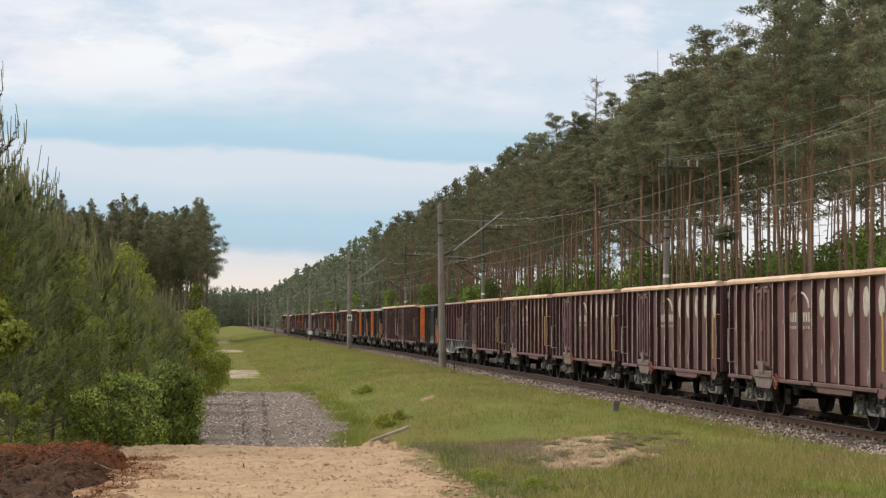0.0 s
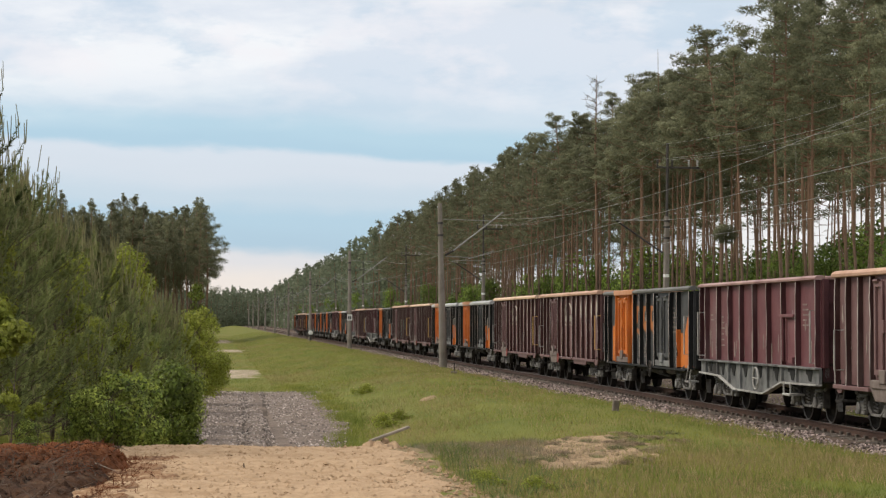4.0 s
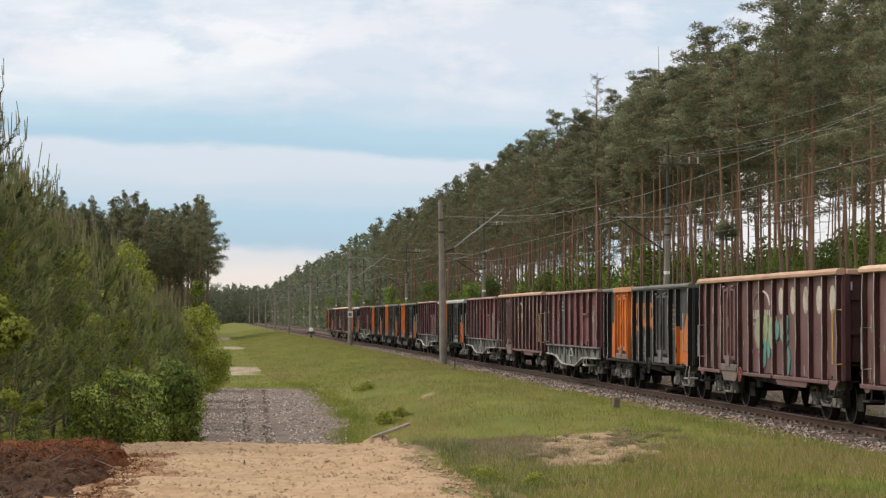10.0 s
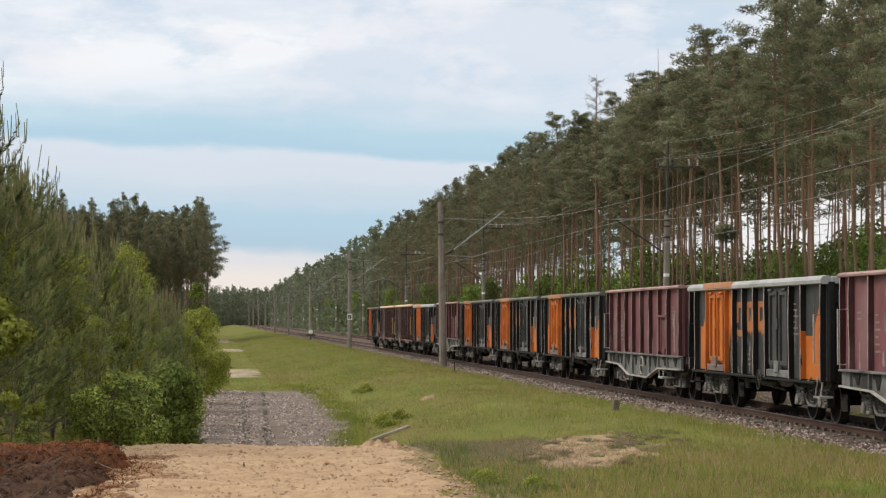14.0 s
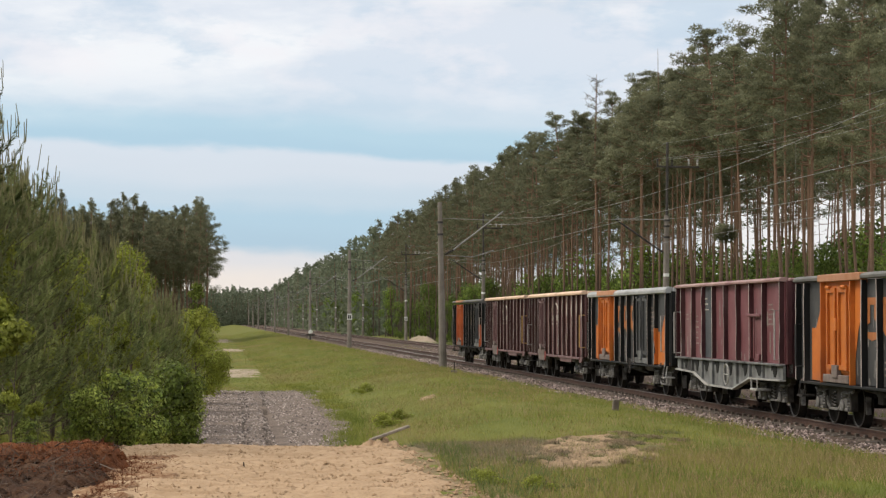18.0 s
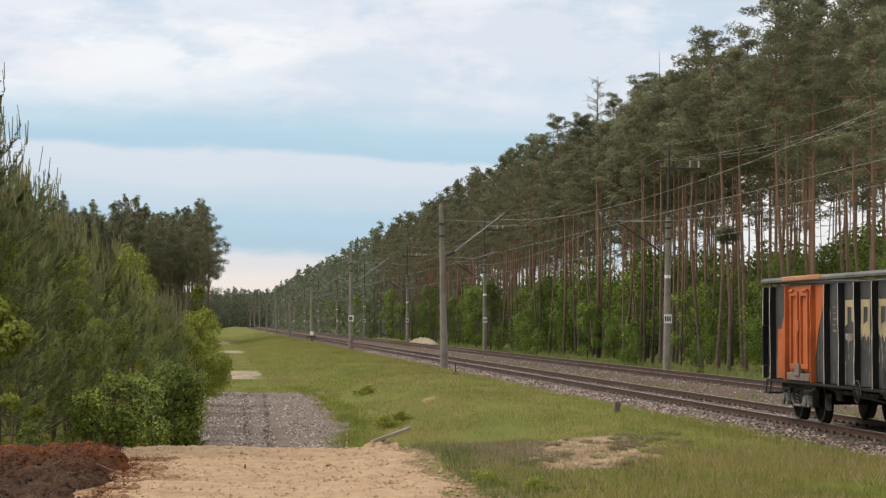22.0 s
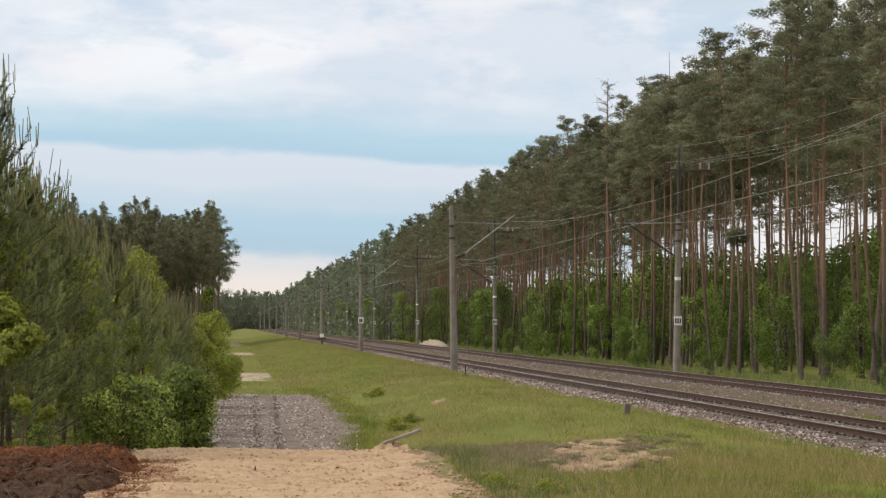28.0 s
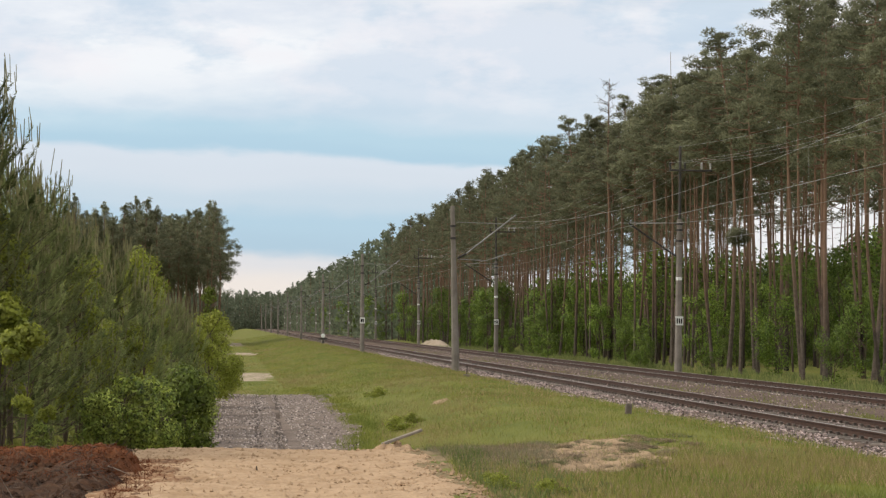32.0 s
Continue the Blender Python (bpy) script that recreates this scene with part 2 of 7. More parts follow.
BLACK = material("black_wagon_paint", (0.007, 0.0075, 0.008), (0.014, 0.014, 0.015), 1.7, 0.7, bump=0.2, bump_scale=12, c3=(0.03, 0.028, 0.027), stain=0.5, vary=0.15, spec=0.2)
ORANGE = material("orange_wagon_paint", (0.42, 0.110, 0.016), (0.52, 0.155, 0.026), 2.0, 0.6, bump=0.2, bump_scale=12, c3=(0.27, 0.075, 0.025), stain=0.65, vary=0.1, spec=0.3)
REDORANGE = material("faded_red_orange_paint", (0.36, 0.082, 0.022), (0.46, 0.125, 0.038), 2.0, 0.6, bump=0.2, bump_scale=12, c3=(0.22, 0.06, 0.025), stain=0.65, spec=0.3)
GREY = material("grey_underframe_paint", (0.085, 0.086, 0.088), (0.215, 0.217, 0.217), 2.2, 0.75, bump=0.25, c3=(0.03, 0.027, 0.026), stain=0.95, vary=0.15, spec=0.25)
BLUEGREY = material("blue_grey_panel_paint", (0.050, 0.054, 0.062), (0.085, 0.090, 0.098), 2.0, 0.65, bump=0.2, c3=(0.13, 0.12, 0.12), stain=0.5, spec=0.25)
# Rusty tan chord, with the warm sky light on it put into the colour.
RIM_TAN = material("rusty_skylit_tan_rim", (0.54, 0.36, 0.25), (0.68, 0.49, 0.36), 1.5, 0.7, bump=0.2, c3=(0.36, 0.21, 0.14), stain=0.5, vary=0.15)
RIM_RUST = material("rusty_tan_rim", (0.36, 0.21, 0.145), (0.47, 0.30, 0.215), 1.5, 0.7, bump=0.2, c3=(0.25, 0.14, 0.10), stain=0.5)
RIM_GREY = material("rubbed_grey_rim", (0.26, 0.265, 0.27), (0.38, 0.38, 0.38), 1.5, 0.6, bump=0.2, c3=(0.15, 0.14, 0.13), stain=0.5)
RIM_RED = material("rubbed_red_rim", (0.22, 0.115, 0.115), (0.36, 0.24, 0.22), 1.5, 0.65, bump=0.2, c3=(0.12, 0.05, 0.055), stain=0.6)
OCHRE = material("worn_ochre_emblem", (0.30, 0.235, 0.13), (0.42, 0.34, 0.20), 3.0, 0.7, bump=0.1, c3=(0.10, 0.09, 0.08), stain=0.85)
CREAM = material("cream_marking", (0.36, 0.32, 0.27), (0.50, 0.46, 0.40), 5.0, 0.7, bump=0.1, c3=(0.17, 0.10, 0.085), stain=0.75)
BOGIE = material("grimy_bogie_steel", (0.020, 0.018, 0.017), (0.048, 0.043, 0.040), 5.0, 0.8, 0.0, bump=0.4, c3=(0.14, 0.125, 0.115), stain=0.6, spec=0.12)
WHEEL = material("worn_wheel_steel", (0.012, 0.010, 0.009), (0.028, 0.024, 0.022), 4.0, 0.8, 0.0, bump=0.3, spec=0.08)
DULLWHITE = material("dusty_light_grey", (0.28, 0.27, 0.26), (0.42, 0.41, 0.39), 6.0, 0.75, bump=0.2, c3=(0.12, 0.105, 0.10), stain=0.8)
WHEELRIM = material("scraped_wheel_rim", (0.10, 0.09, 0.085), (0.20, 0.185, 0.175), 5.0, 0.5, 0.4, bump=0.1)
REDPAINT = material("red_handwheel_paint", (0.17, 0.035, 0.032), (0.26, 0.07, 0.06), 5.0, 0.6, bump=0.1)
FADED = material("faded_lettering", (0.20, 0.155, 0.14), (0.30, 0.25, 0.225), 5.0, 0.7, bump=0.1, c3=(0.12, 0.075, 0.068), stain=0.8)
YELLOW = material("ochre_handrail_paint", (0.46, 0.28, 0.09), (0.58, 0.37, 0.14), 5.0, 0.6, bump=0.1)
TEAL = material("teal_spray_paint", (0.075, 0.19, 0.175), (0.12, 0.26, 0.235), 3.0, 0.6, bump=0.1)
LIME = material("pale_green_spray_paint", (0.20, 0.23, 0.13), (0.30, 0.33, 0.20), 3.0, 0.6, bump=0.1)
RUSTNEEDLE = material("fallen_needles", (0.105, 0.036, 0.018), (0.18, 0.064, 0.027), 7.0, 0.95, bump=1.0, bump_scale=26, c3=(0.085, 0.036, 0.022), stain=0.7, islands=0.25, spec=0.1, bump_dist=0.05)
DRYWOOD = material("grey_dry_wood", (0.17, 0.145, 0.12), (0.29, 0.25, 0.205), 6.0, 0.9, bump=0.5)
PINELEAF = material("pine_needles", (0.122, 0.132, 0.080), (0.255, 0.258, 0.158), 1.1, 0.75, bump=0, vary=0.2, islands=0.25, soft=0.6, spec=0.2)
YOUNGPINE = material("young_pine_needles", (0.130, 0.165, 0.064), (0.330, 0.355, 0.140), 1.5, 0.7, bump=0, vary=0.3, islands=0.3, soft=0.60, spec=0.25)
CANDLE = material("pine_candles", (0.22, 0.21, 0.105), (0.30, 0.28, 0.15), 3.0, 0.7, bump=0, islands=0.25, soft=0.2, spec=0.2)
BROADLEAF = material("broad_leaves", (0.062, 0.112, 0.019), (0.190, 0.250, 0.042), 1.3, 0.6, bump=0, vary=0.35, islands=0.55, soft=0.42, spec=0.3)
BIRCHLEAF = material("bright_birch_leaves", (0.180, 0.215, 0.028), (0.300, 0.318, 0.052), 1.6, 0.6, bump=0, vary=0.12, islands=0.45, soft=0.55, spec=0.3)
LOWLEAF = material("fresh_bush_leaves", (0.085, 0.132, 0.026), (0.310, 0.345, 0.070), 4.0, 0.6, bump=0, vary=0.2, islands=0.8, soft=0.5, spec=0.3)
DARKLEAF = material("dark_bush_leaves", (0.085, 0.122, 0.020), (0.175, 0.205, 0.034), 0.9, 0.6, bump=0, islands=0.6, soft=0.40, spec=0.2)
BLADE = material("grass_blades", (0.102, 0.136, 0.024), (0.212, 0.214, 0.045), 0.8, 0.8, bump=0, c3=(0.262, 0.188, 0.093), stain=0.65, islands=0.3, soft=0.4, spec=0.15, stretch=5.0)
DRYMIX = material("dry_pinkish_grass", (0.175, 0.148, 0.052), (0.285, 0.205, 0.110), 1.4, 0.85, bump=0, islands=0.4, soft=0.35, spec=0.15)
SEEDHEAD = material("brown_seed_stalks", (0.24, 0.165, 0.095), (0.34, 0.25, 0.14), 0.7, 0.85, bump=0, islands=0.35, soft=0.3, spec=0.2)
RIMBLADE = material("dark_rim_grass", (0.085, 0.118, 0.036), (0.150, 0.172, 0.060), 1.2, 0.8, bump=0, c3=(0.14, 0.13, 0.06), stain=0.6, islands=0.35, soft=0.4, spec=0.15)
PATCHSAND = material("weedy_sand", (0.25, 0.175, 0.105), (0.36, 0.26, 0.165), 5.0, 0.95, bump=1.0, bump_scale=12, c3=(0.15, 0.115, 0.06), stain=0.75, bump_dist=0.06, spec=0.1)
LITTERSAND = material("sand_with_litter", (0.17, 0.085, 0.045), (0.30, 0.195, 0.115), 6.0, 0.95, bump=1.0, bump_scale=11, c3=(0.10, 0.055, 0.035), stain=0.8, bump_dist=0.06, spec=0.1)
RIMSOIL = material("rim_soil", (0.15, 0.115, 0.062), (0.24, 0.175, 0.105), 3.0, 0.95, bump=0.9, bump_scale=12, c3=(0.10, 0.095, 0.035), stain=0.8, bump_dist=0.05, spec=0.1)
RUTSOIL = material("shaded_rut_soil", (0.055, 0.042, 0.034), (0.10, 0.078, 0.062), 5.0, 0.95, bump=0.8, bump_scale=16, c3=(0.14, 0.115, 0.095), stain=0.6, bump_dist=0.05, spec=0.1)
SOIL = material("bare_brown_soil", (0.20, 0.14, 0.085), (0.30, 0.215, 0.135), 3.0, 0.95, bump=0.9, bump_scale=12, c3=(0.14, 0.10, 0.055), stain=0.7, bump_dist=0.05, spec=0.1)
GREYWEED = material("dusty_grey_green_weeds", (0.165, 0.160, 0.092), (0.250, 0.225, 0.150), 1.0, 0.85, bump=0, c3=(0.235, 0.150, 0.105), stain=0.85, islands=0.35, soft=0.5, spec=0.15, stretch=4.0)
HEATHER = material("brown_green_weeds", (0.225, 0.165, 0.115), (0.300, 0.235, 0.165), 1.2, 0.85, bump=0, c3=(0.125, 0.14, 0.06), stain=0.7, islands=0.5, soft=0.5, spec=0.2)
TUFTLEAF = material("grey_green_tuft", (0.150, 0.162, 0.080), (0.225, 0.230, 0.115), 2.0, 0.8, bump=0, vary=0.25, islands=0.4, soft=0.5, spec=0.2)
# Distant needles, paled so that the colour itself holds the haze.
FARLEAF = material("hazed_far_needles", (0.130, 0.155, 0.106), (0.188, 0.208, 0.140), 0.05, 0.85, bump=0, islands=0.3, soft=0.45, spec=0.1)


def bark_material():
    """Grey furrowed bark low down, flaky orange bark higher up the stem, as on Scots pine."""
    m = material("pine_bark", (0.052, 0.041, 0.034), (0.112, 0.090, 0.074), 5.0, 0.95, bump=0.8, bump_scale=16, vary=0.6, bump_dist=0.05, spec=0.15)
    nt = m.node_tree
    nd, ln = nt.nodes, nt.links
    link = nd["Principled BSDF"].inputs["Base Color"].links[0]
    low = link.from_socket
    tc = nd.new("ShaderNodeTexCoord")
    sep = nd.new("ShaderNodeSeparateXYZ")
    ln.new(tc.outputs["Object"], sep.inputs[0])
    n = nd.new("ShaderNodeTexNoise")
    n.inputs["Scale"].default_value = 1.3
    ln.new(tc.outputs["Object"], n.inputs["Vector"])
    ad = nd.new("ShaderNodeMath")
    ad.operation = "MULTIPLY_ADD"
    ad.inputs[1].default_value = 5.0
    ln.new(n.outputs["Fac"], ad.inputs[0])
    ln.new(sep.outputs[2], ad.inputs[2])
    mr = nd.new("ShaderNodeMapRange")
    mr.inputs["From Min"].default_value, mr.inputs["From Max"].default_value = 4.5, 10.5
    ln.new(ad.outputs[0], mr.inputs["Value"])
    mx = nd.new("ShaderNodeMix")
    mx.data_type = "RGBA"
    mx.inputs["B"].default_value = (0.225, 0.142, 0.098, 1)
    ln.new(low, mx.inputs["A"])
    ln.new(mr.outputs[0], mx.inputs["Factor"])
    ln.new(mx.outputs["Result"], nd["Principled BSDF"].inputs["Base Color"])
    return m


BARK = bark_material()
TWIGBARK = material("twig_bark", (0.062, 0.044, 0.034), (0.105, 0.075, 0.056), 5.0, 0.95, bump=0.4)


def bank_material():
    """Dark rooty soil, with rust-brown needles over the crest of the bank."""
    m = material("bank_soil", (0.024, 0.014, 0.010), (0.078, 0.041, 0.024), 6.0, 0.95, bump=1.0, bump_scale=14, c3=(0.13, 0.074, 0.042), stain=0.5, bump_dist=0.08, spec=0.1)
    nt = m.node_tree
    nd, ln = nt.nodes, nt.links
    low = nd["Principled BSDF"].inputs["Base Color"].links[0].from_socket
    tc = nd.new("ShaderNodeTexCoord")
    sep = nd.new("ShaderNodeSeparateXYZ")
    ln.new(tc.outputs["Object"], sep.inputs[0])
    n = nd.new("ShaderNodeTexNoise")
    n.inputs["Scale"].default_value, n.inputs["Detail"].default_value, n.inputs["Roughness"].default_value = 1.6, 8, 0.7
    ln.new(tc.outputs["Object"], n.inputs["Vector"])
    ad = nd.new("ShaderNodeMath")
    ad.operation = "MULTIPLY_ADD"
    ad.inputs[1].default_value = 6.5
    ln.new(n.outputs["Fac"], ad.inputs[0])
    ln.new(sep.outputs[1], ad.inputs[2])
    mr = nd.new("ShaderNodeMapRange")
    mr.inputs["From Min"].default_value, mr.inputs["From Max"].default_value, mr.inputs["To Max"].default_value = 31.9, 34.0, 0.92
    ln.new(ad.outputs[0], mr.inputs["Value"])
    rust = nd.new("ShaderNodeMix")
    rust.data_type = "RGBA"
    rust.inputs["A"].default_value, rust.inputs["B"].default_value = (0.060, 0.024, 0.014, 1), (0.225, 0.078, 0.026, 1)
    n2 = nd.new("ShaderNodeTexNoise")
    n2.inputs["Scale"].default_value, n2.inputs["Detail"].default_value = 9.0, 6
    ln.new(tc.outputs["Object"], n2.inputs["Vector"])
    ln.new(n2.outputs["Fac"], rust.inputs["Factor"])
    mx = nd.new("ShaderNodeMix")
    mx.data_type = "RGBA"
    ln.new(low, mx.inputs["A"])
    ln.new(rust.outputs["Result"], mx.inputs["B"])
    ln.new(mr.outputs[0], mx.inputs["Factor"])
    ln.new(mx.outputs["Result"], nd["Principled BSDF"].inputs["Base Color"])
    return m


BANKSOIL = bank_material()


# ---------------------------------------------------------------- mesh helpers
class Shape:
    """Gathers vertices and faces of one mesh."""

    def __init__(self):
        self.v, self.f = [], []

    def add(self, verts, faces):
        n = len(self.v)
        self.v.extend(tuple(p) for p in verts)
        self.f.extend(tuple(i + n for i in q) for q in faces)
        return self

    def box(self, x0, x1, y0, y1, z0, z1, c=0.0):
        """A box, its long edges chamfered by c."""
        if c <= 0:
            return self.add([(x, y, z) for z in (z0, z1) for x, y in ((x0, y0), (x1, y0), (x1, y1), (x0, y1))],
                            [(3, 2, 1, 0), (4, 5, 6, 7), (0, 1, 5, 4), (1, 2, 6, 5), (2, 3, 7, 6), (3, 0, 4, 7)])
        ring = [(x0 + c, y0), (x1 - c, y0), (x1, y0 + c), (x1, y1 - c), (x1 - c, y1), (x0 + c, y1), (x0, y1 - c), (x0, y0 + c)]
        mx, my = (x0 + x1) / 2, (y0 + y1) / 2
        kx, ky = 1 - 2 * c / max(x1 - x0, 1e-6), 1 - 2 * c / max(y1 - y0, 1e-6)
        small = [(mx + (x - mx) * kx, my + (y - my) * ky) for x, y in ring]
        verts = [(x, y, z0) for x, y in small] + [(x, y, z0 + c) for x, y in ring] + [(x, y, z1 - c) for x, y in ring] + [(x, y, z1) for x, y in small]
        faces = [tuple(range(7, -1, -1)), tuple(range(24, 32))]
        for k in range(3):
            faces += [(k * 8 + i, k * 8 + (i + 1) % 8, k * 8 + 8 + (i + 1) % 8, k * 8 + 8 + i) for i in range(8)]
        return self.add(verts, faces)

    def prism(self, ring, axis, a, b):
        """A polygon drawn out along an axis from a to b."""
        def at(p, w):
            q = list(p)
            q.insert("xyz".index(axis), w)
            return q
        n = len(ring)
        return self.add([at(p, a) for p in ring] + [at(p, b) for p in ring],
                        [tuple(range(n - 1, -1, -1)), tuple(range(n, 2 * n))] + [(i, (i + 1) % n, n + (i + 1) % n, n + i) for i in range(n)])

    def tube(self, points, radii, n=6, caps=True):
        """A round bar through points; radii: one or one a point."""
        pts = [Vector(p) for p in points]
        if isinstance(radii, (int, float)):
            radii = [radii] * len(pts)
        verts, faces = [], []
        for i, p in enumerate(pts):
            d = (pts[min(i + 1, len(pts) - 1)] - pts[max(i - 1, 0)])
            d = d.normalized() if d.length > 1e-9 else Vector((0, 0, 1))
            s = d.cross(Vector((0, 0, 1)) if abs(d.z) < 0.9 else Vector((1, 0, 0))).normalized()
            u = s.cross(d)
            verts += [p + (s * math.cos(2 * math.pi * k / n) + u * math.sin(2 * math.pi * k / n)) * radii[i] for k in range(n)]
        for i in range(len(pts) - 1):
            faces += [(i * n + k, i * n + (k + 1) % n, (i + 1) * n + (k + 1) % n, (i + 1) * n + k) for k in range(n)]
        if caps:
            faces += [tuple(range(n - 1, -1, -1)), tuple(range((len(pts) - 1) * n, len(pts) * n))]
        return self.add(verts, faces)

    def lathe(self, profile, centre, axis="x", n=20):
        """A profile of (distance along the axis, radius) spun round the axis."""
        cx, cy, cz = centre
        verts, faces = [], []
        for a, r in profile:
            for k in range(n):
                c, s = r * math.cos(2 * math.pi * k / n), r * math.sin(2 * math.pi * k / n)
                verts.append((cx + a, cy + c, cz + s) if axis == "x" else (cx + c, cy + a, cz + s) if axis == "y" else (cx + c, cy + s, cz + a))
        m = len(profile)
        for i in range(m - 1):
            faces += [(i * n + k, i * n + (k + 1) % n, (i + 1) * n + (k + 1) % n, (i + 1) * n + k) for k in range(n)]
        faces += [tuple(range(n - 1, -1, -1)), tuple(range((m - 1) * n, m * n))]
        return self.add(verts, faces)

    def mesh(self, name, mat, smooth=False):
        me = bpy.data.meshes.new(name)
        me.from_pydata(self.v, [], self.f)
        me.materials.append(mat)
        if smooth:
            me.polygons.foreach_set("use_smooth", [True] * len(me.polygons))
        me.update()
        return me


def part(name, shape, mat, parent=None, label="", smooth=False, at=None):
    """One mesh object, as a part of parent."""
    me = shape if isinstance(shape, bpy.types.Mesh) else shape.mesh(name, mat, smooth)
    ob = new(name, me)
    if parent is not None:
        ob.parent = parent
    if at is not None:
        ob.matrix_basis = at if isinstance(at, Matrix) else Matrix.Translation(at)
    if label:
        tagged(ob, label)
    return ob


SOFT = {}          # shading normals of foliage meshes, by mesh name


def bend_normals(me, nor):
    """Lets a mesh shade by the normals of the clump that it belongs to."""
    at = me.attributes.new("custom_normal", "FLOAT_VECTOR", "POINT")
    at.data.foreach_set("vector", np.ascontiguousarray(nor, dtype=np.float32).ravel())
    SOFT[me.name] = nor


def soup(name, verts, corners, mat, nor=None):
    """A mesh of loose triangles or quads from an array of corners (n, corners, 3); nor: one shading normal a piece."""
    v = np.asarray(verts, dtype=np.float32).reshape(-1, corners, 3)
    if nor is not None:
        nor = nor / (np.linalg.norm(nor, axis=1, keepdims=True) + 1e-9)
        face = np.cross(v[:, 1] - v[:, 0], v[:, 2] - v[:, 0])
        turn = (face * nor).sum(1) < 0
        v = np.where(turn[:, None, None], v[:, ::-1], v)
    n = len(v)
    v = v.reshape(-1, 3)
    me = bpy.data.meshes.new(name)
    me.vertices.add(len(v))
    me.vertices.foreach_set("co", v.ravel())
    me.loops.add(len(v))
    me.loops.foreach_set("vertex_index", np.arange(len(v), dtype=np.int32))
    me.polygons.add(n)
    me.polygons.foreach_set("loop_start", np.arange(0, n * corners, corners, dtype=np.int32))
    me.materials.append(mat)
    me.update(calc_edges=True)
    if nor is not None:
        me.polygons.foreach_set("use_smooth", [True] * n)
        bend_normals(me, np.repeat(nor, corners, 0))
    return me


def smooth(a, b, x):
    t = min(1.0, max(0.0, (x - a) / (b - a)))
    return t * t * (3 - 2 * t)


def npsmooth(a, b, x):
    t = np.clip((x - a) / (b - a), 0, 1)
    return t * t * (3 - 2 * t)


# ---------------------------------------------------------------- ground
def ground_z(x, y):
    """Height of the ground: sandy rise in front, hollow of the old road, bank up to the line, wood beyond."""
    x, y = np.asarray(x, dtype=float), np.asarray(y, dtype=float)
    z = -0.75 + 0.75 * npsmooth(2.6, 8.5, x)
    z = z - 0.15 * npsmooth(9.5, 11.3, x) - 0.27 * npsmooth(11.5, 12.2, x)
    z = z + 0.10 * npsmooth(23.5, 28, x)
    z = z + 0.40 * npsmooth(-1.2, -4.0, x)
    near = 0.16 - 0.0075 * (y - 20) + 0.10 * npsmooth(3, 9, x) * npsmooth(40, 24, y)
    k = (1 - npsmooth(36.5, 46, y)) * (1 - npsmooth(8.0, 11.0, x))
    z = z + (near - z) * k
    bumps = 0.035 * np.sin(x * 0.9 + 0.31 * y) * np.sin(0.43 * y - 0.4 * x + 1.0) + 0.012 * np.sin(3.1 * x + 1.3 + 0.5 * y) * np.sin(2.3 * y - x)
    return z + bumps * (1 - npsmooth(9.5, 11.0, x)) * (1 - npsmooth(90, 130, y))


def gz(x, y):
    return float(ground_z(x, y))


def sheet(name, xs, ys, zf, mat):
    X, Y = np.meshgrid(xs, ys)
    Z = zf(X, Y)
    nx = len(xs)
    me = bpy.data.meshes.new(name)
    idx = np.arange(len(xs) * len(ys)).reshape(len(ys), nx)
    quads = np.stack([idx[:-1, :-1], idx[:-1, 1:], idx[1:, 1:], idx[1:, :-1]], -1).reshape(-1, 4)
    me.from_pydata(np.stack([X, Y, Z], -1).reshape(-1, 3).tolist(), [], quads.tolist())
    me.materials.append(mat)
    me.polygons.foreach_set("use_smooth", [True] * len(me.polygons))
    me.update()
    return new(name, me)


xs = np.concatenate([[-3500, -900, -300, -120, -60, -40, -28, -20, -15], np.arange(-11, 13, 0.4), np.arange(13, 40, 1.0), [45, 55, 70, 100, 160, 320, 900, 3500]])
ys = np.concatenate([[-400, -120, -40, -10, 5], np.arange(14, 62, 0.5), np.arange(62, 140, 1.5), np.arange(140, 420, 8), [440, 480, 540, 620, 740, 900, 1200, 1800, 3000, 4600]])
tagged(sheet("ground", xs, ys, ground_z, GRASS), "uneven grassy ground with tufts and bare spots", "ground", kind="structure")


def strip(name, rows, across, lift, mat, wob=0.25, seed=1, rough=0.012, groove=0.0):
    """A ribbon on the ground; rows of (y, left, right); its rims wander and dip into the turf."""
    verts, faces = [], []
    n = across + 1
    for i, (y, a, b) in enumerate(rows):
        a2 = a + wob * noise.noise(Vector((seed, y * 0.6, 0))) * 2
        b2 = b + wob * noise.noise(Vector((seed + 7, y * 0.6, 0))) * 2
        for k in range(n):
            x = a2 + (b2 - a2) * k / across
            edge = min(1.0, 12.0 * min(k, across - k) / across, 2.0 * min(i, len(rows) - 1 - i) / 3)
            rut = -groove * (math.exp(-((x - 1.27 - 0.019 * (y - 51)) / 0.11) ** 2) + 0.5 * math.exp(-((x - 0.69 - 0.014 * (y - 51)) / 0.16) ** 2))
            verts.append((x, y, rut + gz(x, y) - 0.05 + (0.05 + lift) * edge + edge * (0.03 * noise.noise(Vector((x * 1.6, y * 1.6, seed))) + rough * noise.noise(Vector((x * 5.2, y * 4.0, seed))) + rough * 0.6 * noise.noise(Vector((x * 12, y * 9, seed))))))
    for i in range(len(rows) - 1):
        faces += [(i * n + k, i * n + k + 1, (i + 1) * n + k + 1, (i + 1) * n + k) for k in range(across)]
    s = Shape()
    s.v, s.f = verts, faces
    return tagged(part(name, s, mat, smooth=True), kind="structure")


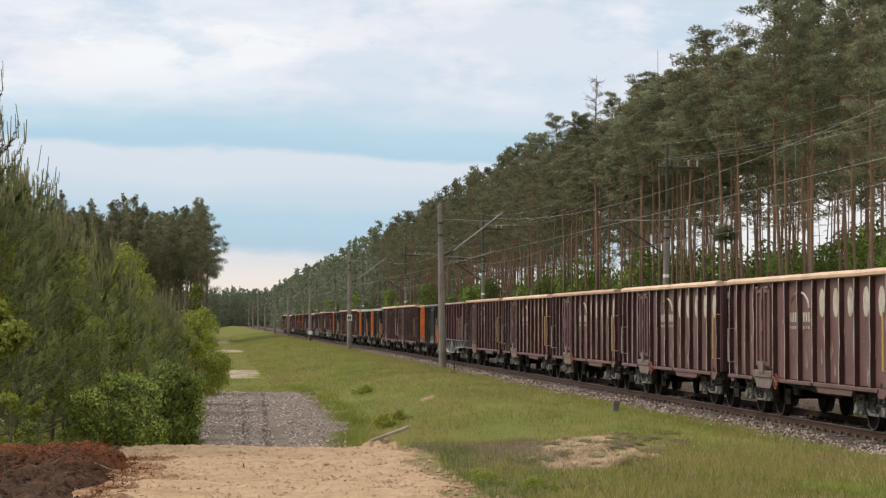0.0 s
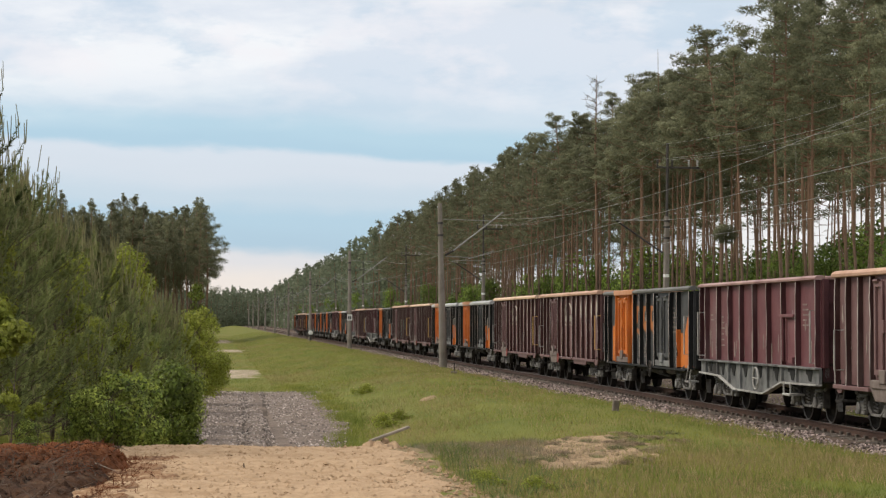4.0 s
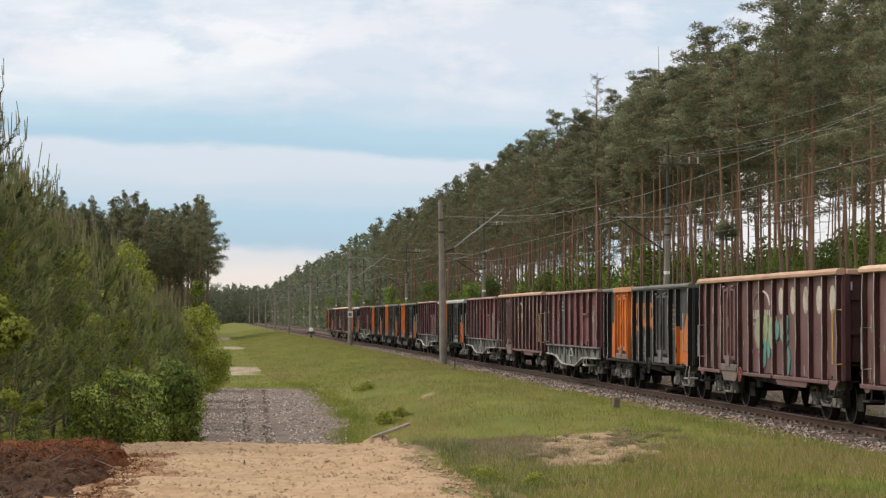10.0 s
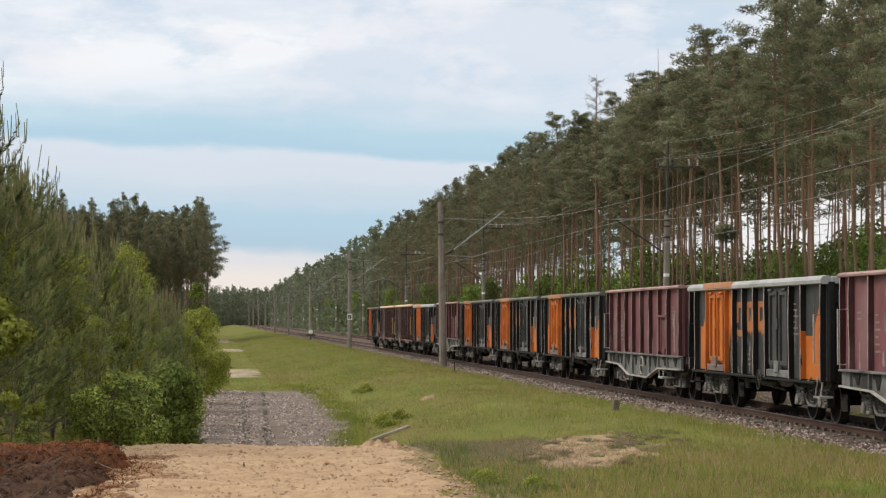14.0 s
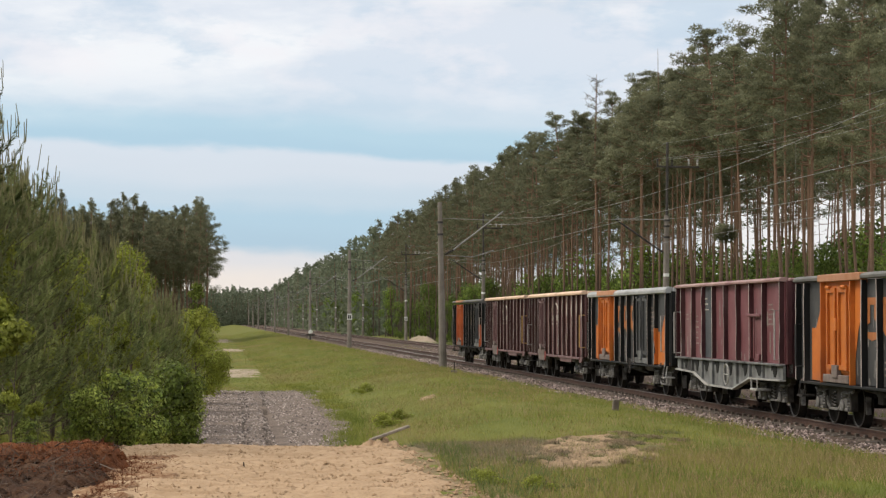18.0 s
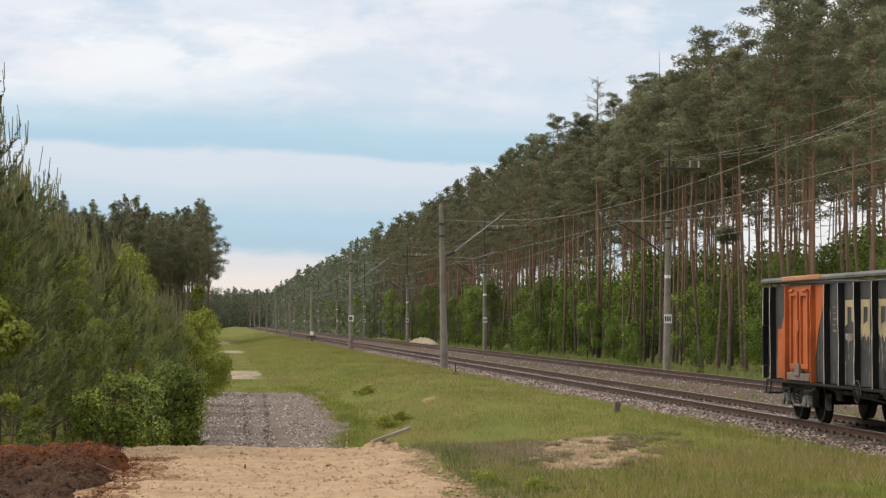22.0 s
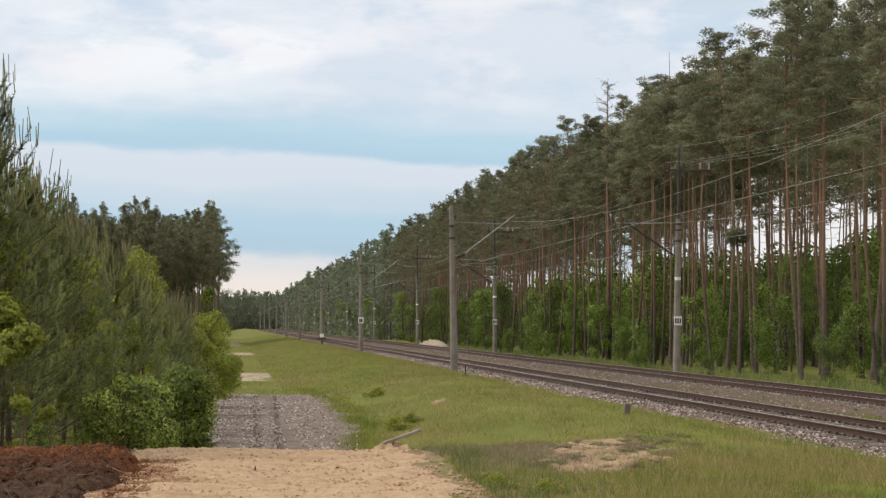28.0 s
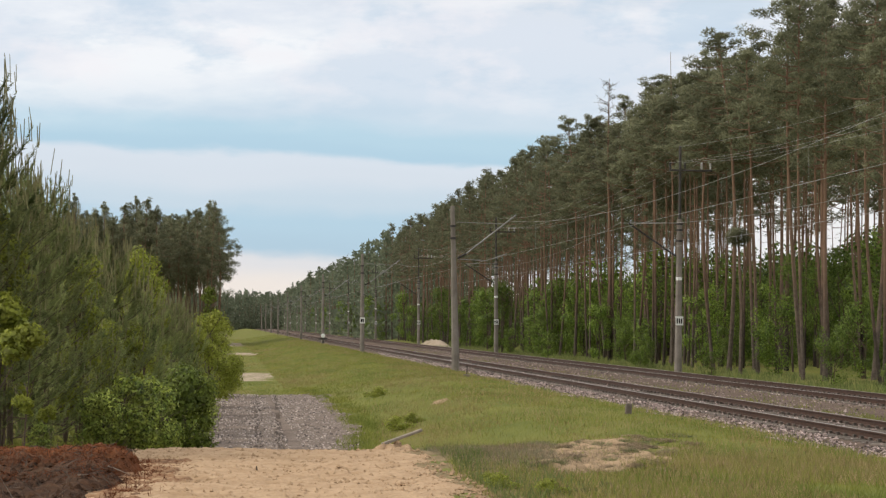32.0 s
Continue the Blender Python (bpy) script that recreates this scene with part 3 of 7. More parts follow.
def lerp_rows(keys, step):
    out = []
    y = keys[0][0]
    while y <= keys[-1][0]:
        for p, q in zip(keys, keys[1:]):
            if p[0] <= y <= q[0]:
                t = (y - p[0]) / (q[0] - p[0])
                out.append((y, p[1] + (q[1] - p[1]) * t, p[2] + (q[2] - p[2]) * t))
                break
        y += step
    return out


tagged(strip("sand_track", lerp_rows([(10, -4.5, 3.1), (22, -3.6, 3.1), (30, -2.4, 3.2), (36, -1.9, 3.35), (38.5, -1.5, 3.4), (40.5, -1.0, 3.2)], 0.1), 90, 0.035, SAND, 0.22, 3, 0.038),
       "churned pale sand of a field road, with footprints and ruts", "sand")
tagged(strip("gravel_road", lerp_rows([(41, -1.0, 2.8), (50, -0.9, 3.1), (60, -0.7, 3.9), (74, -0.6, 3.9), (84, -0.2, 4.0), (90, 0.3, 3.6)], 0.4), 70, 0.075, GRAVEL, 0.4, 5, 0.012, 0.055),
       "grey crushed stone road with a dark wheel rut", "road")
# Dark strips in the grooves put the shade there into the colour.
for x0, slope, half in ((1.27, 0.019, 0.085), (0.69, 0.014, 0.04)):
    tagged(strip("wheel_rut", lerp_rows([(43, x0 - half - slope * 8, x0 + half - slope * 8), (90, x0 - half + slope * 39, x0 + half + slope * 39)], 0.3), 6, 0.088, RUTSOIL, 0.05, 5, 0.03, 0.055),
           "dark wheel rut in the crushed stone, groove shade painted in", "rut")
for y0, y1, a, b in ((112, 131, 0.5, 2.4), (205, 222, 0.9, 2.9), (285, 330, 0.6, 2.2)):
    tagged(strip("sand_patch", lerp_rows([(y0, a, b - 0.4), ((y0 + y1) / 2, a - 0.2, b), (y1, a, b - 0.5)], 0.45), 16, 0.02, PALESAND, 0.6, y0, 0.07),
           "bare pale sand on the grassy field road", "sand")
tagged(strip("bare_soil", lerp_rows([(18, -3.0, -1.25), (24, -2.6, -1.0), (28, -2.2, -0.72), (31, -1.9, -0.5), (34.5, -1.7, -0.6)], 0.1), 46, 0.045, LITTERSAND, 0.3, 23, 0.045),
       "brown churned soil and litter at the bank's foot", "soil")
tagged(strip("bare_soil", lerp_rows([(30.6, 4.9, 5.6), (33.0, 4.5, 6.5), (36.0, 4.6, 7.1), (39.2, 5.2, 7.7), (42.2, 6.3, 7.5)], 0.15), 44, 0.004, SOIL, 0.6, 17, 0.07),
       "bare brown soil among dry weeds on the bank", "soil")
tagged(strip("soil_rim", lerp_rows([(18, 2.0, 3.5), (24, 2.1, 3.6), (30, 2.2, 3.75), (36, 2.5, 3.95), (38.6, 2.5, 4.1), (40.4, 2.2, 3.8)], 0.12), 40, 0.006, RIMSOIL, 0.2, 29, 0.03),
       "brown soil between the sand and the grass", "soil")
for x, y, w_, l_ in ((5.85, 33.2, 0.55, 1.5), (6.25, 34.6, 0.8, 1.7), (5.6, 36.0, 0.65, 2.0), (6.7, 36.6, 0.45, 1.4), (6.3, 38.2, 0.7, 1.6), (6.8, 34.0, 0.3, 0.9), (6.9, 39.8, 0.6, 1.5), (7.1, 41.2, 0.4, 1.0), (5.5, 31.8, 0.4, 1.0), (6.5, 66.5, 0.30, 0.9)):
    tagged(strip("sand_patch", lerp_rows([(y - l_, x - 0.2 * w_, x + 0.1 * w_), (y - 0.4 * l_, x - w_ * 0.8, x + w_ * 0.6), (y + 0.3 * l_, x - w_ * 0.6, x + w_ * 0.9), (y + l_, x, x + 0.3 * w_)], 0.1), 16, 0.022, PATCHSAND, 0.2, int(x * 10), 0.05),
           "bare sandy spot among dry weeds on the bank", "sand")


# ---------------------------------------------------------------- railway line
TRACKS = (13.9, 19.65)
GAUGE = 0.7535


def build_line():
    s = Shape()
    prof = [(11.1, -0.66), (11.65, -0.40), (12.35, -0.20), (15.5, -0.20), (16.2, -0.31), (17.3, -0.31), (18.0, -0.20), (21.3, -0.20), (22.4, -0.50), (23.0, -0.65)]
    ys_ = list(range(4, 130, 2)) + list(range(130, 1010, 20))
    n = len(prof)
    for y in ys_:
        for i, (x, z) in enumerate(prof):
            w = 0.0 if i in (0, n - 1) else 0.06
            s.v.append((x + w * 2 * noise.noise(Vector((i, y * 0.31, 0))), y, z + w * 0.4 * noise.noise(Vector((i, y * 0.5, 4)))))
    for j in range(len(ys_) - 1):
        s.f += [(j * n + i, j * n + i + 1, (j + 1) * n + i + 1, (j + 1) * n + i) for i in range(n - 1)]
    bed = tagged(part("ballast_bed", s, BED, smooth=True), "brown soiled ballast bed of a double railway line", "ballast", kind="structure")

    # rails: foot, web and head, with the head's running face bright
    for cx in TRACKS:
        track = tagged(new("railway_track"), "rusty rails with bright heads on weathered sleepers", "track", "tracks of the line", "structure")
        for sgn in (-1, 1):
            x = cx + sgn * (GAUGE + 0.035)
            ring = [(x - 0.07, -0.17), (x + 0.07, -0.17), (x + 0.07, -0.155), (x + 0.012, -0.13), (x + 0.012, -0.045), (x + 0.035, -0.035), (x + 0.035, -0.006),
                    (x - 0.035, -0.006), (x - 0.035, -0.035), (x - 0.012, -0.045), (x - 0.012, -0.13), (x - 0.07, -0.155)]
            rail = part("rail", Shape().prism(ring, "y", 4, 1000), RAIL, track)
            part("rail_head", Shape().prism([(x - 0.033, -0.007), (x + 0.033, -0.007), (x + 0.028, 0.0), (x - 0.028, 0.0)], "y", 4, 1000), RAILTOP, rail, "bright worn running surface")
        sl = Shape().box(-1.25, 1.25, -0.12, 0.12, -0.33, -0.172, 0.02)
        for sgn in (-1, 1):
            for o in (-0.105, 0.105):
                sl.box(sgn * (GAUGE + 0.035) + o - 0.035, sgn * (GAUGE + 0.035) + o + 0.035, -0.055, 0.055, -0.175, -0.115)
        me = sl.mesh("sleeper", SLEEPER)
        rng = random.Random(int(cx * 10))
        y0, count = (34, 240) if cx < 15 else (58, 200)
        for i in range(count):
            part("sleeper", me, SLEEPER, track, at=pose(cx + rng.uniform(-0.02, 0.02), y0 + i * 0.6, rng.uniform(-0.008, 0.004), 0, 0, rng.uniform(-0.6, 0.6)))
        rest = Shape()
        y = y0 + count * 0.6
        while y < 520:
            rest.box(cx - 1.25, cx + 1.25, y - 0.12, y + 0.12, -0.33, -0.175)
            y += 0.6
        tagged(part("sleepers_far", rest, SLEEPER, track), kind="stuff")


def scatter_stones(name, mat, label, n, place, smin, smax, seed):
    """Loose angular stones, each a lopsided lump."""
    rng = np.random.default_rng(seed)
    base = np.array([(1, 0, 0), (-1, 0, 0), (0, 1, 0), (0, -1, 0), (0, 0, 1), (0, 0, -0.6)], dtype=float)
    tri = np.array([(0, 2, 4), (2, 1, 4), (1, 3, 4), (3, 0, 4), (2, 0, 5), (1, 2, 5), (3, 1, 5), (0, 3, 5)])
    pos = place(rng, n)
    size = rng.uniform(smin, smax, (len(pos), 1, 1))
    v = base[None] * rng.uniform(0.6, 1.3, (len(pos), 6, 3)) * size
    ang = rng.uniform(0, 6.28, len(pos))
    c, s_ = np.cos(ang), np.sin(ang)
    vx, vy = v[..., 0] * c[:, None] - v[..., 1] * s_[:, None], v[..., 0] * s_[:, None] + v[..., 1] * c[:, None]
    v = np.stack([vx, vy, v[..., 2] * 0.8], -1) + pos[:, None, :]
    faces = (tri[None] + (np.arange(len(pos)) * 6)[:, None, None]).reshape(-1, 3)
    me = bpy.data.meshes.new(name)
    me.from_pydata(v.reshape(-1, 3).tolist(), [], faces.tolist())
    me.materials.append(mat)
    me.update()
    return tagged(new(name, me), label, "stones", kind="stuff")


def shoulder(rng, n):
    y = 30 + 150 * rng.random(n) ** 1.8
    x = rng.triangular(11.0, 12.1, 12.75, n) - 0.35 * np.clip(np.sin(y * 0.7) * np.sin(y * 0.23 + 1), 0, 1)
    z = np.interp(x, [10.7, 11.0, 11.5, 12.35, 12.8], [-0.30, -0.28, -0.33, -0.20, -0.2]) + rng.uniform(0, 0.03, n)
    z = np.where(x < 11.2, np.maximum(z, ground_z(x, y) + 0.01), z)
    return np.stack([x, y, z], -1)


def between(rng, n):
    y = 34 + 170 * rng.random(n) ** 1.6
    x = rng.uniform(12.6, 21.6, n)
    z = np.interp(x, [12.3, 15.5, 16.2, 17.3, 18.0, 21.3], [-0.18, -0.18, -0.29, -0.29, -0.18, -0.18]) + rng.uniform(-0.01, 0.02, n)
    return np.stack([x, y, z], -1)


def on_road(rng, n):
    y = rng.uniform(46, 90, n)
    x = rng.uniform(-0.8, 3.8, n)
    keep = (np.abs(x - 1.62) > 0.13) & (rng.random(n) < 1.2 - 0.25 * np.clip(x - 1.0, 0, 4)) & (x < np.interp(y, [41, 50, 60, 74, 84, 90], [2.7, 3.0, 3.7, 3.7, 3.8, 3.4]))
    x, y = x[keep], y[keep]
    return np.stack([x, y, ground_z(x, y) + 0.07], -1)


# ---------------------------------------------------------------- poles and wires
SPAN = 75.0
LEFT_Y = [107.8 + SPAN * i for i in range(9)]
RIGHT_Y = [34.0 + SPAN * i for i in range(12)]
LEFT_X, RIGHT_X = 11.25, 22.62


def insulator(s, p, q, n=5, r=0.07):
    p, q = Vector(p), Vector(q)
    pts, rad = [], []
    for i in range(n * 2 + 1):
        pts.append(p + (q - p) * i / (n * 2))
        rad.append(r if i % 2 else r * 0.5)
    return s.tube(pts, rad, 8)


def left_pole(y, lean=0.0, number=False):
    thing = tagged(new("catenary_pole"), "weathered concrete railway pole with a slanting tube bracket", "pole", "poles along the near track")
    thing.matrix_basis = pose(LEFT_X, y, -0.35, 0, lean, 0)
    mast = Shape()
    rings = [(0.0, 0.205), (3.0, 0.170), (6.0, 0.132), (7.5, 0.115), (8.35, 0.105)]
    mast.tube([(0, 0, z) for z, r in rings], [r for z, r in rings], 10)
    part("mast", mast, CONCRETE, thing)
    part("footing", Shape().box(-0.42, 0.42, -0.42, 0.42, -0.25, 0.16, 0.05), CONCRETE, thing)
    arm = Shape().tube([(0.62, 0, 5.97), (3.15, 0, 7.85)], 0.038, 8)
    bracket = part("bracket", arm, STEEL, thing, "galvanised tube arm slanting up over the track")
    part("stay", Shape().tube([(0.14, 0, 7.55), (2.55, 0, 7.42)], 0.018, 6), STEEL, bracket)
    part("insulator", insulator(Shape(), (0.2, 0, 5.75), (0.64, 0, 5.98)), POLESTEEL, bracket)
    part("registration_arm", Shape().tube([(0.2, 0, 5.72), (1.6, 0, 5.62), (2.65, 0, 5.95 - 0.01)], 0.022, 6), STEEL, bracket)
    for z in (6.75, 7.35):
        part("clamp", Shape().lathe([(-0.05, 0.155), (0.05, 0.155)], (0, 0, z), "z", 10), POLESTEEL, thing)
    if number:
        plate = part("number_plate", Shape().box(-0.21, 0.21, -0.215, -0.205, 2.55, 3.05), WHITE, thing, "white enamel plate with dark figures")
        for k in range(2):
            part("marking", Shape().box(-0.14 + 0.15 * k, -0.03 + 0.15 * k, -0.222, -0.216, 2.64, 2.95), BLACKPAINT, plate)
    return thing


def right_pole(y, lean=0.0):
    thing = tagged(new("catenary_pole"), "grey concrete railway pole, white band, slim steel top, wires", "pole", "poles along the far track")
    thing.matrix_basis = pose(RIGHT_X, y, -0.55, 0, lean, 0)
    mast = Shape()
    rings = [(0.0, 0.20), (4.0, 0.165), (8.0, 0.13)]
    mast.tube([(0, 0, z) for z, r in rings], [r for z, r in rings], 10)
    part("mast", mast, CONCRETE, thing)
    ext = part("mast_extension", Shape().tube([(0, 0, 7.3), (0, 0, 11.7)], 0.07, 8), POLESTEEL, thing, "slim dark steel top")
    part("crossarm", Shape().box(-0.55, 1.65, -0.04, 0.04, 10.42, 10.52, 0.01), POLESTEEL, ext)
    for x in (-0.5, 0.25, 1.1, 1.55):
        part("insulator", insulator(Shape(), (x, 0, 10.52), (x, 0, 10.86), 4, 0.07), DULLWHITE if x > 1 else POLESTEEL, ext)
    for z in (7.45, 7.75, 6.9):
        part("clamp", Shape().lathe([(-0.05, 0.165), (0.05, 0.165)], (0, 0, z), "z", 10), POLESTEEL, thing)
    br = part("bracket", Shape().tube([(-0.5, 0, 6.35), (-2.6, 0, 7.75)], 0.045, 8), POLESTEEL, thing, "dark tube arm slanting up over the track")
    part("stay", Shape().tube([(-0.14, 0, 7.8), (-2.6, 0, 7.8)], 0.018, 6), STEEL, br)
    part("insulator", insulator(Shape(), (-0.18, 0, 6.15), (-0.52, 0, 6.37)), POLESTEEL, br)
    for z, h in ((4.92, 0.16), (3.0, 0.10)):
        part("band", Shape().lathe([(0, 0.204 - 0.0088 * z), (h, 0.204 - 0.0088 * z)], (0, 0, z), "z", 12), WHITE, thing, "white painted band")
    plate = part("number_plate", Shape().box(-0.19, 0.19, -0.205, -0.195, 2.65, 3.10), WHITE, thing, "white enamel plate with dark figures")
    for k in range(3):
        part("marking", Shape().box(-0.15 + 0.11 * k, -0.08 + 0.11 * k, -0.212, -0.206, 2.75, 3.0), BLACKPAINT, plate)
    return thing


def hung(name, x, z_hi, sag, ys_, r=0.012, label=""):
    """A wire hung from pole to pole."""
    pts = []
    for a, b in zip(ys_, ys_[1:]):
        for k in range(10):
            t = k / 10
            pts.append((x, a + (b - a) * t, z_hi - 4 * sag * t * (1 - t)))
    pts.append((x, ys_[-1], z_hi))
    return tagged(part(name, Shape().tube(pts, r, 4), WIRE), label or "thin grey overhead wire hung from pole to pole", "wire", "overhead wires", "structure")


def build_poles():
    for i, y in enumerate(LEFT_Y):
        left_pole(y, -1.1 if i == 0 else 0.0, i in (1,))
    for i, y in enumerate(RIGHT_Y[1:]):
        right_pole(y, 0.0 if i else 0.75)
    ly = [LEFT_Y[0] - SPAN * k for k in (2, 1)] + LEFT_Y
    ry = [RIGHT_Y[0] - SPAN] + RIGHT_Y
    for x, seq in ((TRACKS[0], ly), (TRACKS[1], ry)):
        wire = hung("contact_wire", x, 5.60, 0.03, seq, 0.0065)
        top = hung("messenger_wire", x, 7.25, 1.05, seq, 0.007)
        d = Shape()
        for a, b in zip(seq, seq[1:7]):
            for k in range(1, 8):
                t = k / 8
                d.tube([(x, a + (b - a) * t, 5.57), (x, a + (b - a) * t, 7.25 - 4.2 * t * (1 - t))], 0.004, 3)
        tagged(part("dropper_wires", d, WIRE), "thin droppers between the overhead wires", "wire", "overhead wires", "structure")
    for x, z in ((RIGHT_X, 11.1), (RIGHT_X - 0.5, 10.3), (RIGHT_X + 0.25, 10.3), (RIGHT_X + 1.1, 10.3)):
        hung("feeder_wire", x, z, 1.1, ry, 0.006)
    # small dwarf signal by the third near pole
    sg = tagged(new("dwarf_signal"), "small white round signal disc on a dark post by the line", "signal")
    sg.matrix_basis = pose(11.15, 254.5, -0.4)
    part("post", Shape().tube([(0, 0, 0), (0, 0, 1.0)], 0.09, 8), POLESTEEL, sg)
    part("disc", Shape().lathe([(-0.06, 0.23), (0.0, 0.25), (0.06, 0.23)], (0, 0, 1.2), "y", 16), WHITE, sg, "white round disc")
    part("crossbar", Shape().box(-0.5, 0.5, -0.05, 0.05, 0.75, 0.98, 0.02), POLESTEEL, sg)
    # thin stake beside the first near pole
    sk = tagged(new("stake"), "thin dark stake in the grass beside the railway pole", "stake")
    sk.matrix_basis = pose(9.85, 90.0, gz(9.85, 90.0))
    part("rod", Shape().tube([(0, 0, -0.1), (0.01, 0, 0.45)], 0.022, 6), DARKSTEEL, sk)
    part("foot", Shape().box(-0.13, 0.13, -0.1, 0.1, -0.04, 0.10, 0.02), POSTWOOD, sk)
    # concrete marker stub on the bank
    st = tagged(new("marker_post"), "short weathered grey marker post in the grass", "post")
    st.matrix_basis = pose(9.75, 53.0, gz(9.75, 53.0) - 0.05, 0, 6, 0)
    part("stub", Shape().box(-0.075, 0.075, -0.075, 0.075, 0, 0.32, 0.02), POSTWOOD, st)


# ---------------------------------------------------------------- wagons
HALF = [6.4]        # half the length of the body that is being built
SIDE = 1.31


def yu(q):
    """Share q of the body's length, from its rear, to the wagon's own y."""
    return HALF[0] * (1 - 2 * q)


BACK = 0.035        # how much further back the recessed panels lie than their ribs


def ring_of(name, centre, r, axis, thick, mat, parent, label="", n=16, spokes=4):
    s = Shape()
    pts = []
    for k in range(n + 1):
        a = 2 * math.pi * k / n
        pts.append((centre[0], centre[1] + r * math.cos(a), centre[2] + r * math.sin(a)))
    s.tube(pts, thick, 6, False)
    for k in range(spokes):
        a = math.pi * k / spokes
        s.tube([(centre[0], centre[1] - r * math.cos(a), centre[2] - r * math.sin(a)), (centre[0], centre[1] + r * math.cos(a), centre[2] + r * math.sin(a))], thick * 0.7, 4)
    return part(name, s, mat, parent, label)


def bogie(parent, yc):
    """Two-axle bogie: deep side frames with pedestal legs, coil springs, axle boxes and brake shoes."""
    f = Shape()
    for sx in (-1, 1):
        x0, x1 = sorted((sx * 0.95, sx * 1.07))
        f.prism([(yc - 1.42, 0.76), (yc - 1.22, 0.70), (yc - 0.58, 0.70), (yc - 0.44, 0.40), (yc - 0.30, 0.33), (yc + 0.30, 0.33), (yc + 0.44, 0.40), (yc + 0.58, 0.70), (yc + 1.22, 0.70), (yc + 1.42, 0.76),
                 (yc + 1.42, 0.86), (yc + 1.0, 0.93), (yc - 1.0, 0.93), (yc - 1.42, 0.86)], "x", x0, x1)
        for dy in (-0.9, 0.9):
            for o in (-0.34, 0.34):
                f.box(*sorted((sx * 0.97, sx * 1.12)), yc + dy + o - 0.045, yc + dy + o + 0.045, 0.34, 0.72, 0.01)
        f.box(*sorted((sx * 1.07, sx * 1.13)), yc - 0.95, yc + 0.95, 0.80, 0.87, 0.01)
    f.box(-1.0, 1.0, yc - 0.2, yc + 0.2, 0.55, 0.92, 0.03)
    bg = part("bogie", f, BOGIE, parent, "grimy steel bogie with coil springs")
    for sx in (-1, 1):
        bow = [(sx * 1.09, yc + dy, z) for dy, z in ((-1.40, 0.76), (-1.22, 0.70), (-0.58, 0.70), (-0.46, 0.44), (-0.30, 0.35), (0.30, 0.35), (0.46, 0.44), (0.58, 0.70), (1.22, 0.70), (1.40, 0.76))]
        # Pale lip added along the frame for the light on its lower curve.
        part("frame_lip", Shape().tube(bow, 0.030, 5), DUSTBOGIE, bg, "dusty lower lip of the bogie frame, highlight painted in")
        part("bolster_spring", Shape().tube([(sx * 1.10, yc + 0.13 * (k % 2 * 2 - 1), 0.42 + 0.035 * k) for k in range(9)], 0.026, 5), DUSTBOGIE, bg)
    for dy in (-0.9, 0.9):
        y = yc + dy
        ws = Shape().tube([(-1.1, y, 0.46), (1.1, y, 0.46)], 0.075, 8)
        for sx in (-1, 1):
            a, b = (-0.70, -0.84) if sx < 0 else (0.70, 0.84)
            ring = [(a - sx * 0.03, 0.30), (a - sx * 0.03, 0.49), (a, 0.49), (a + sx * 0.012, 0.46), (b, 0.455), (b, 0.385), (b - sx * 0.05, 0.36), (b - sx * 0.06, 0.17), (b + sx * 0.03, 0.14), (b + sx * 0.03, 0.02)]
            ws.lathe(ring, (0, y, 0.46), "x", 18)
        part("wheelset", ws, WHEEL, bg, "dark worn steel wheels", True)
        for sx in (-1, 1):
            ring_of("tyre", (sx * 0.846, y, 0.46), 0.440, "x", 0.014, WHEELRIM, bg, "worn wheel edge", 20, 0)
        for sx in (-1, 1):
            x0, x1 = sorted((sx * 0.98, sx * 1.17))
            box = part("axle_box", Shape().box(x0, x1, y - 0.15, y + 0.15, 0.33, 0.60, 0.04).box(x0, x1, y - 0.30, y + 0.30, 0.34, 0.40, 0.01), DUSTBOGIE, bg)
            part("cover", Shape().lathe([(0, 0.12), (sx * 0.03, 0.12), (sx * 0.045, 0.08)], (sx * 1.17, y, 0.46), "x", 12), DUSTBOGIE, box, "round dusty axle cover")
            shoe = Shape().prism([(y + 0.50 * math.copysign(1, dy) + k, z) for k, z in ((-0.03, 0.28), (0.04, 0.30), (0.06, 0.46), (0.04, 0.64), (-0.03, 0.62), (-0.01, 0.46))], "x", *sorted((sx * 0.74, sx * 0.84)))
            part("brake_shoe", shoe, DUSTBOGIE, bg)
            for o in (-0.215, 0.215):
                sp, rad = [], []
                for k in range(11):
                    sp.append((sx * 1.08, y + o, 0.40 + 0.31 * k / 10))
                    rad.append(0.078 if k % 2 else 0.046)
                part("spring", Shape().tube(sp, rad, 6), DUSTBOGIE, bg)
    return bg


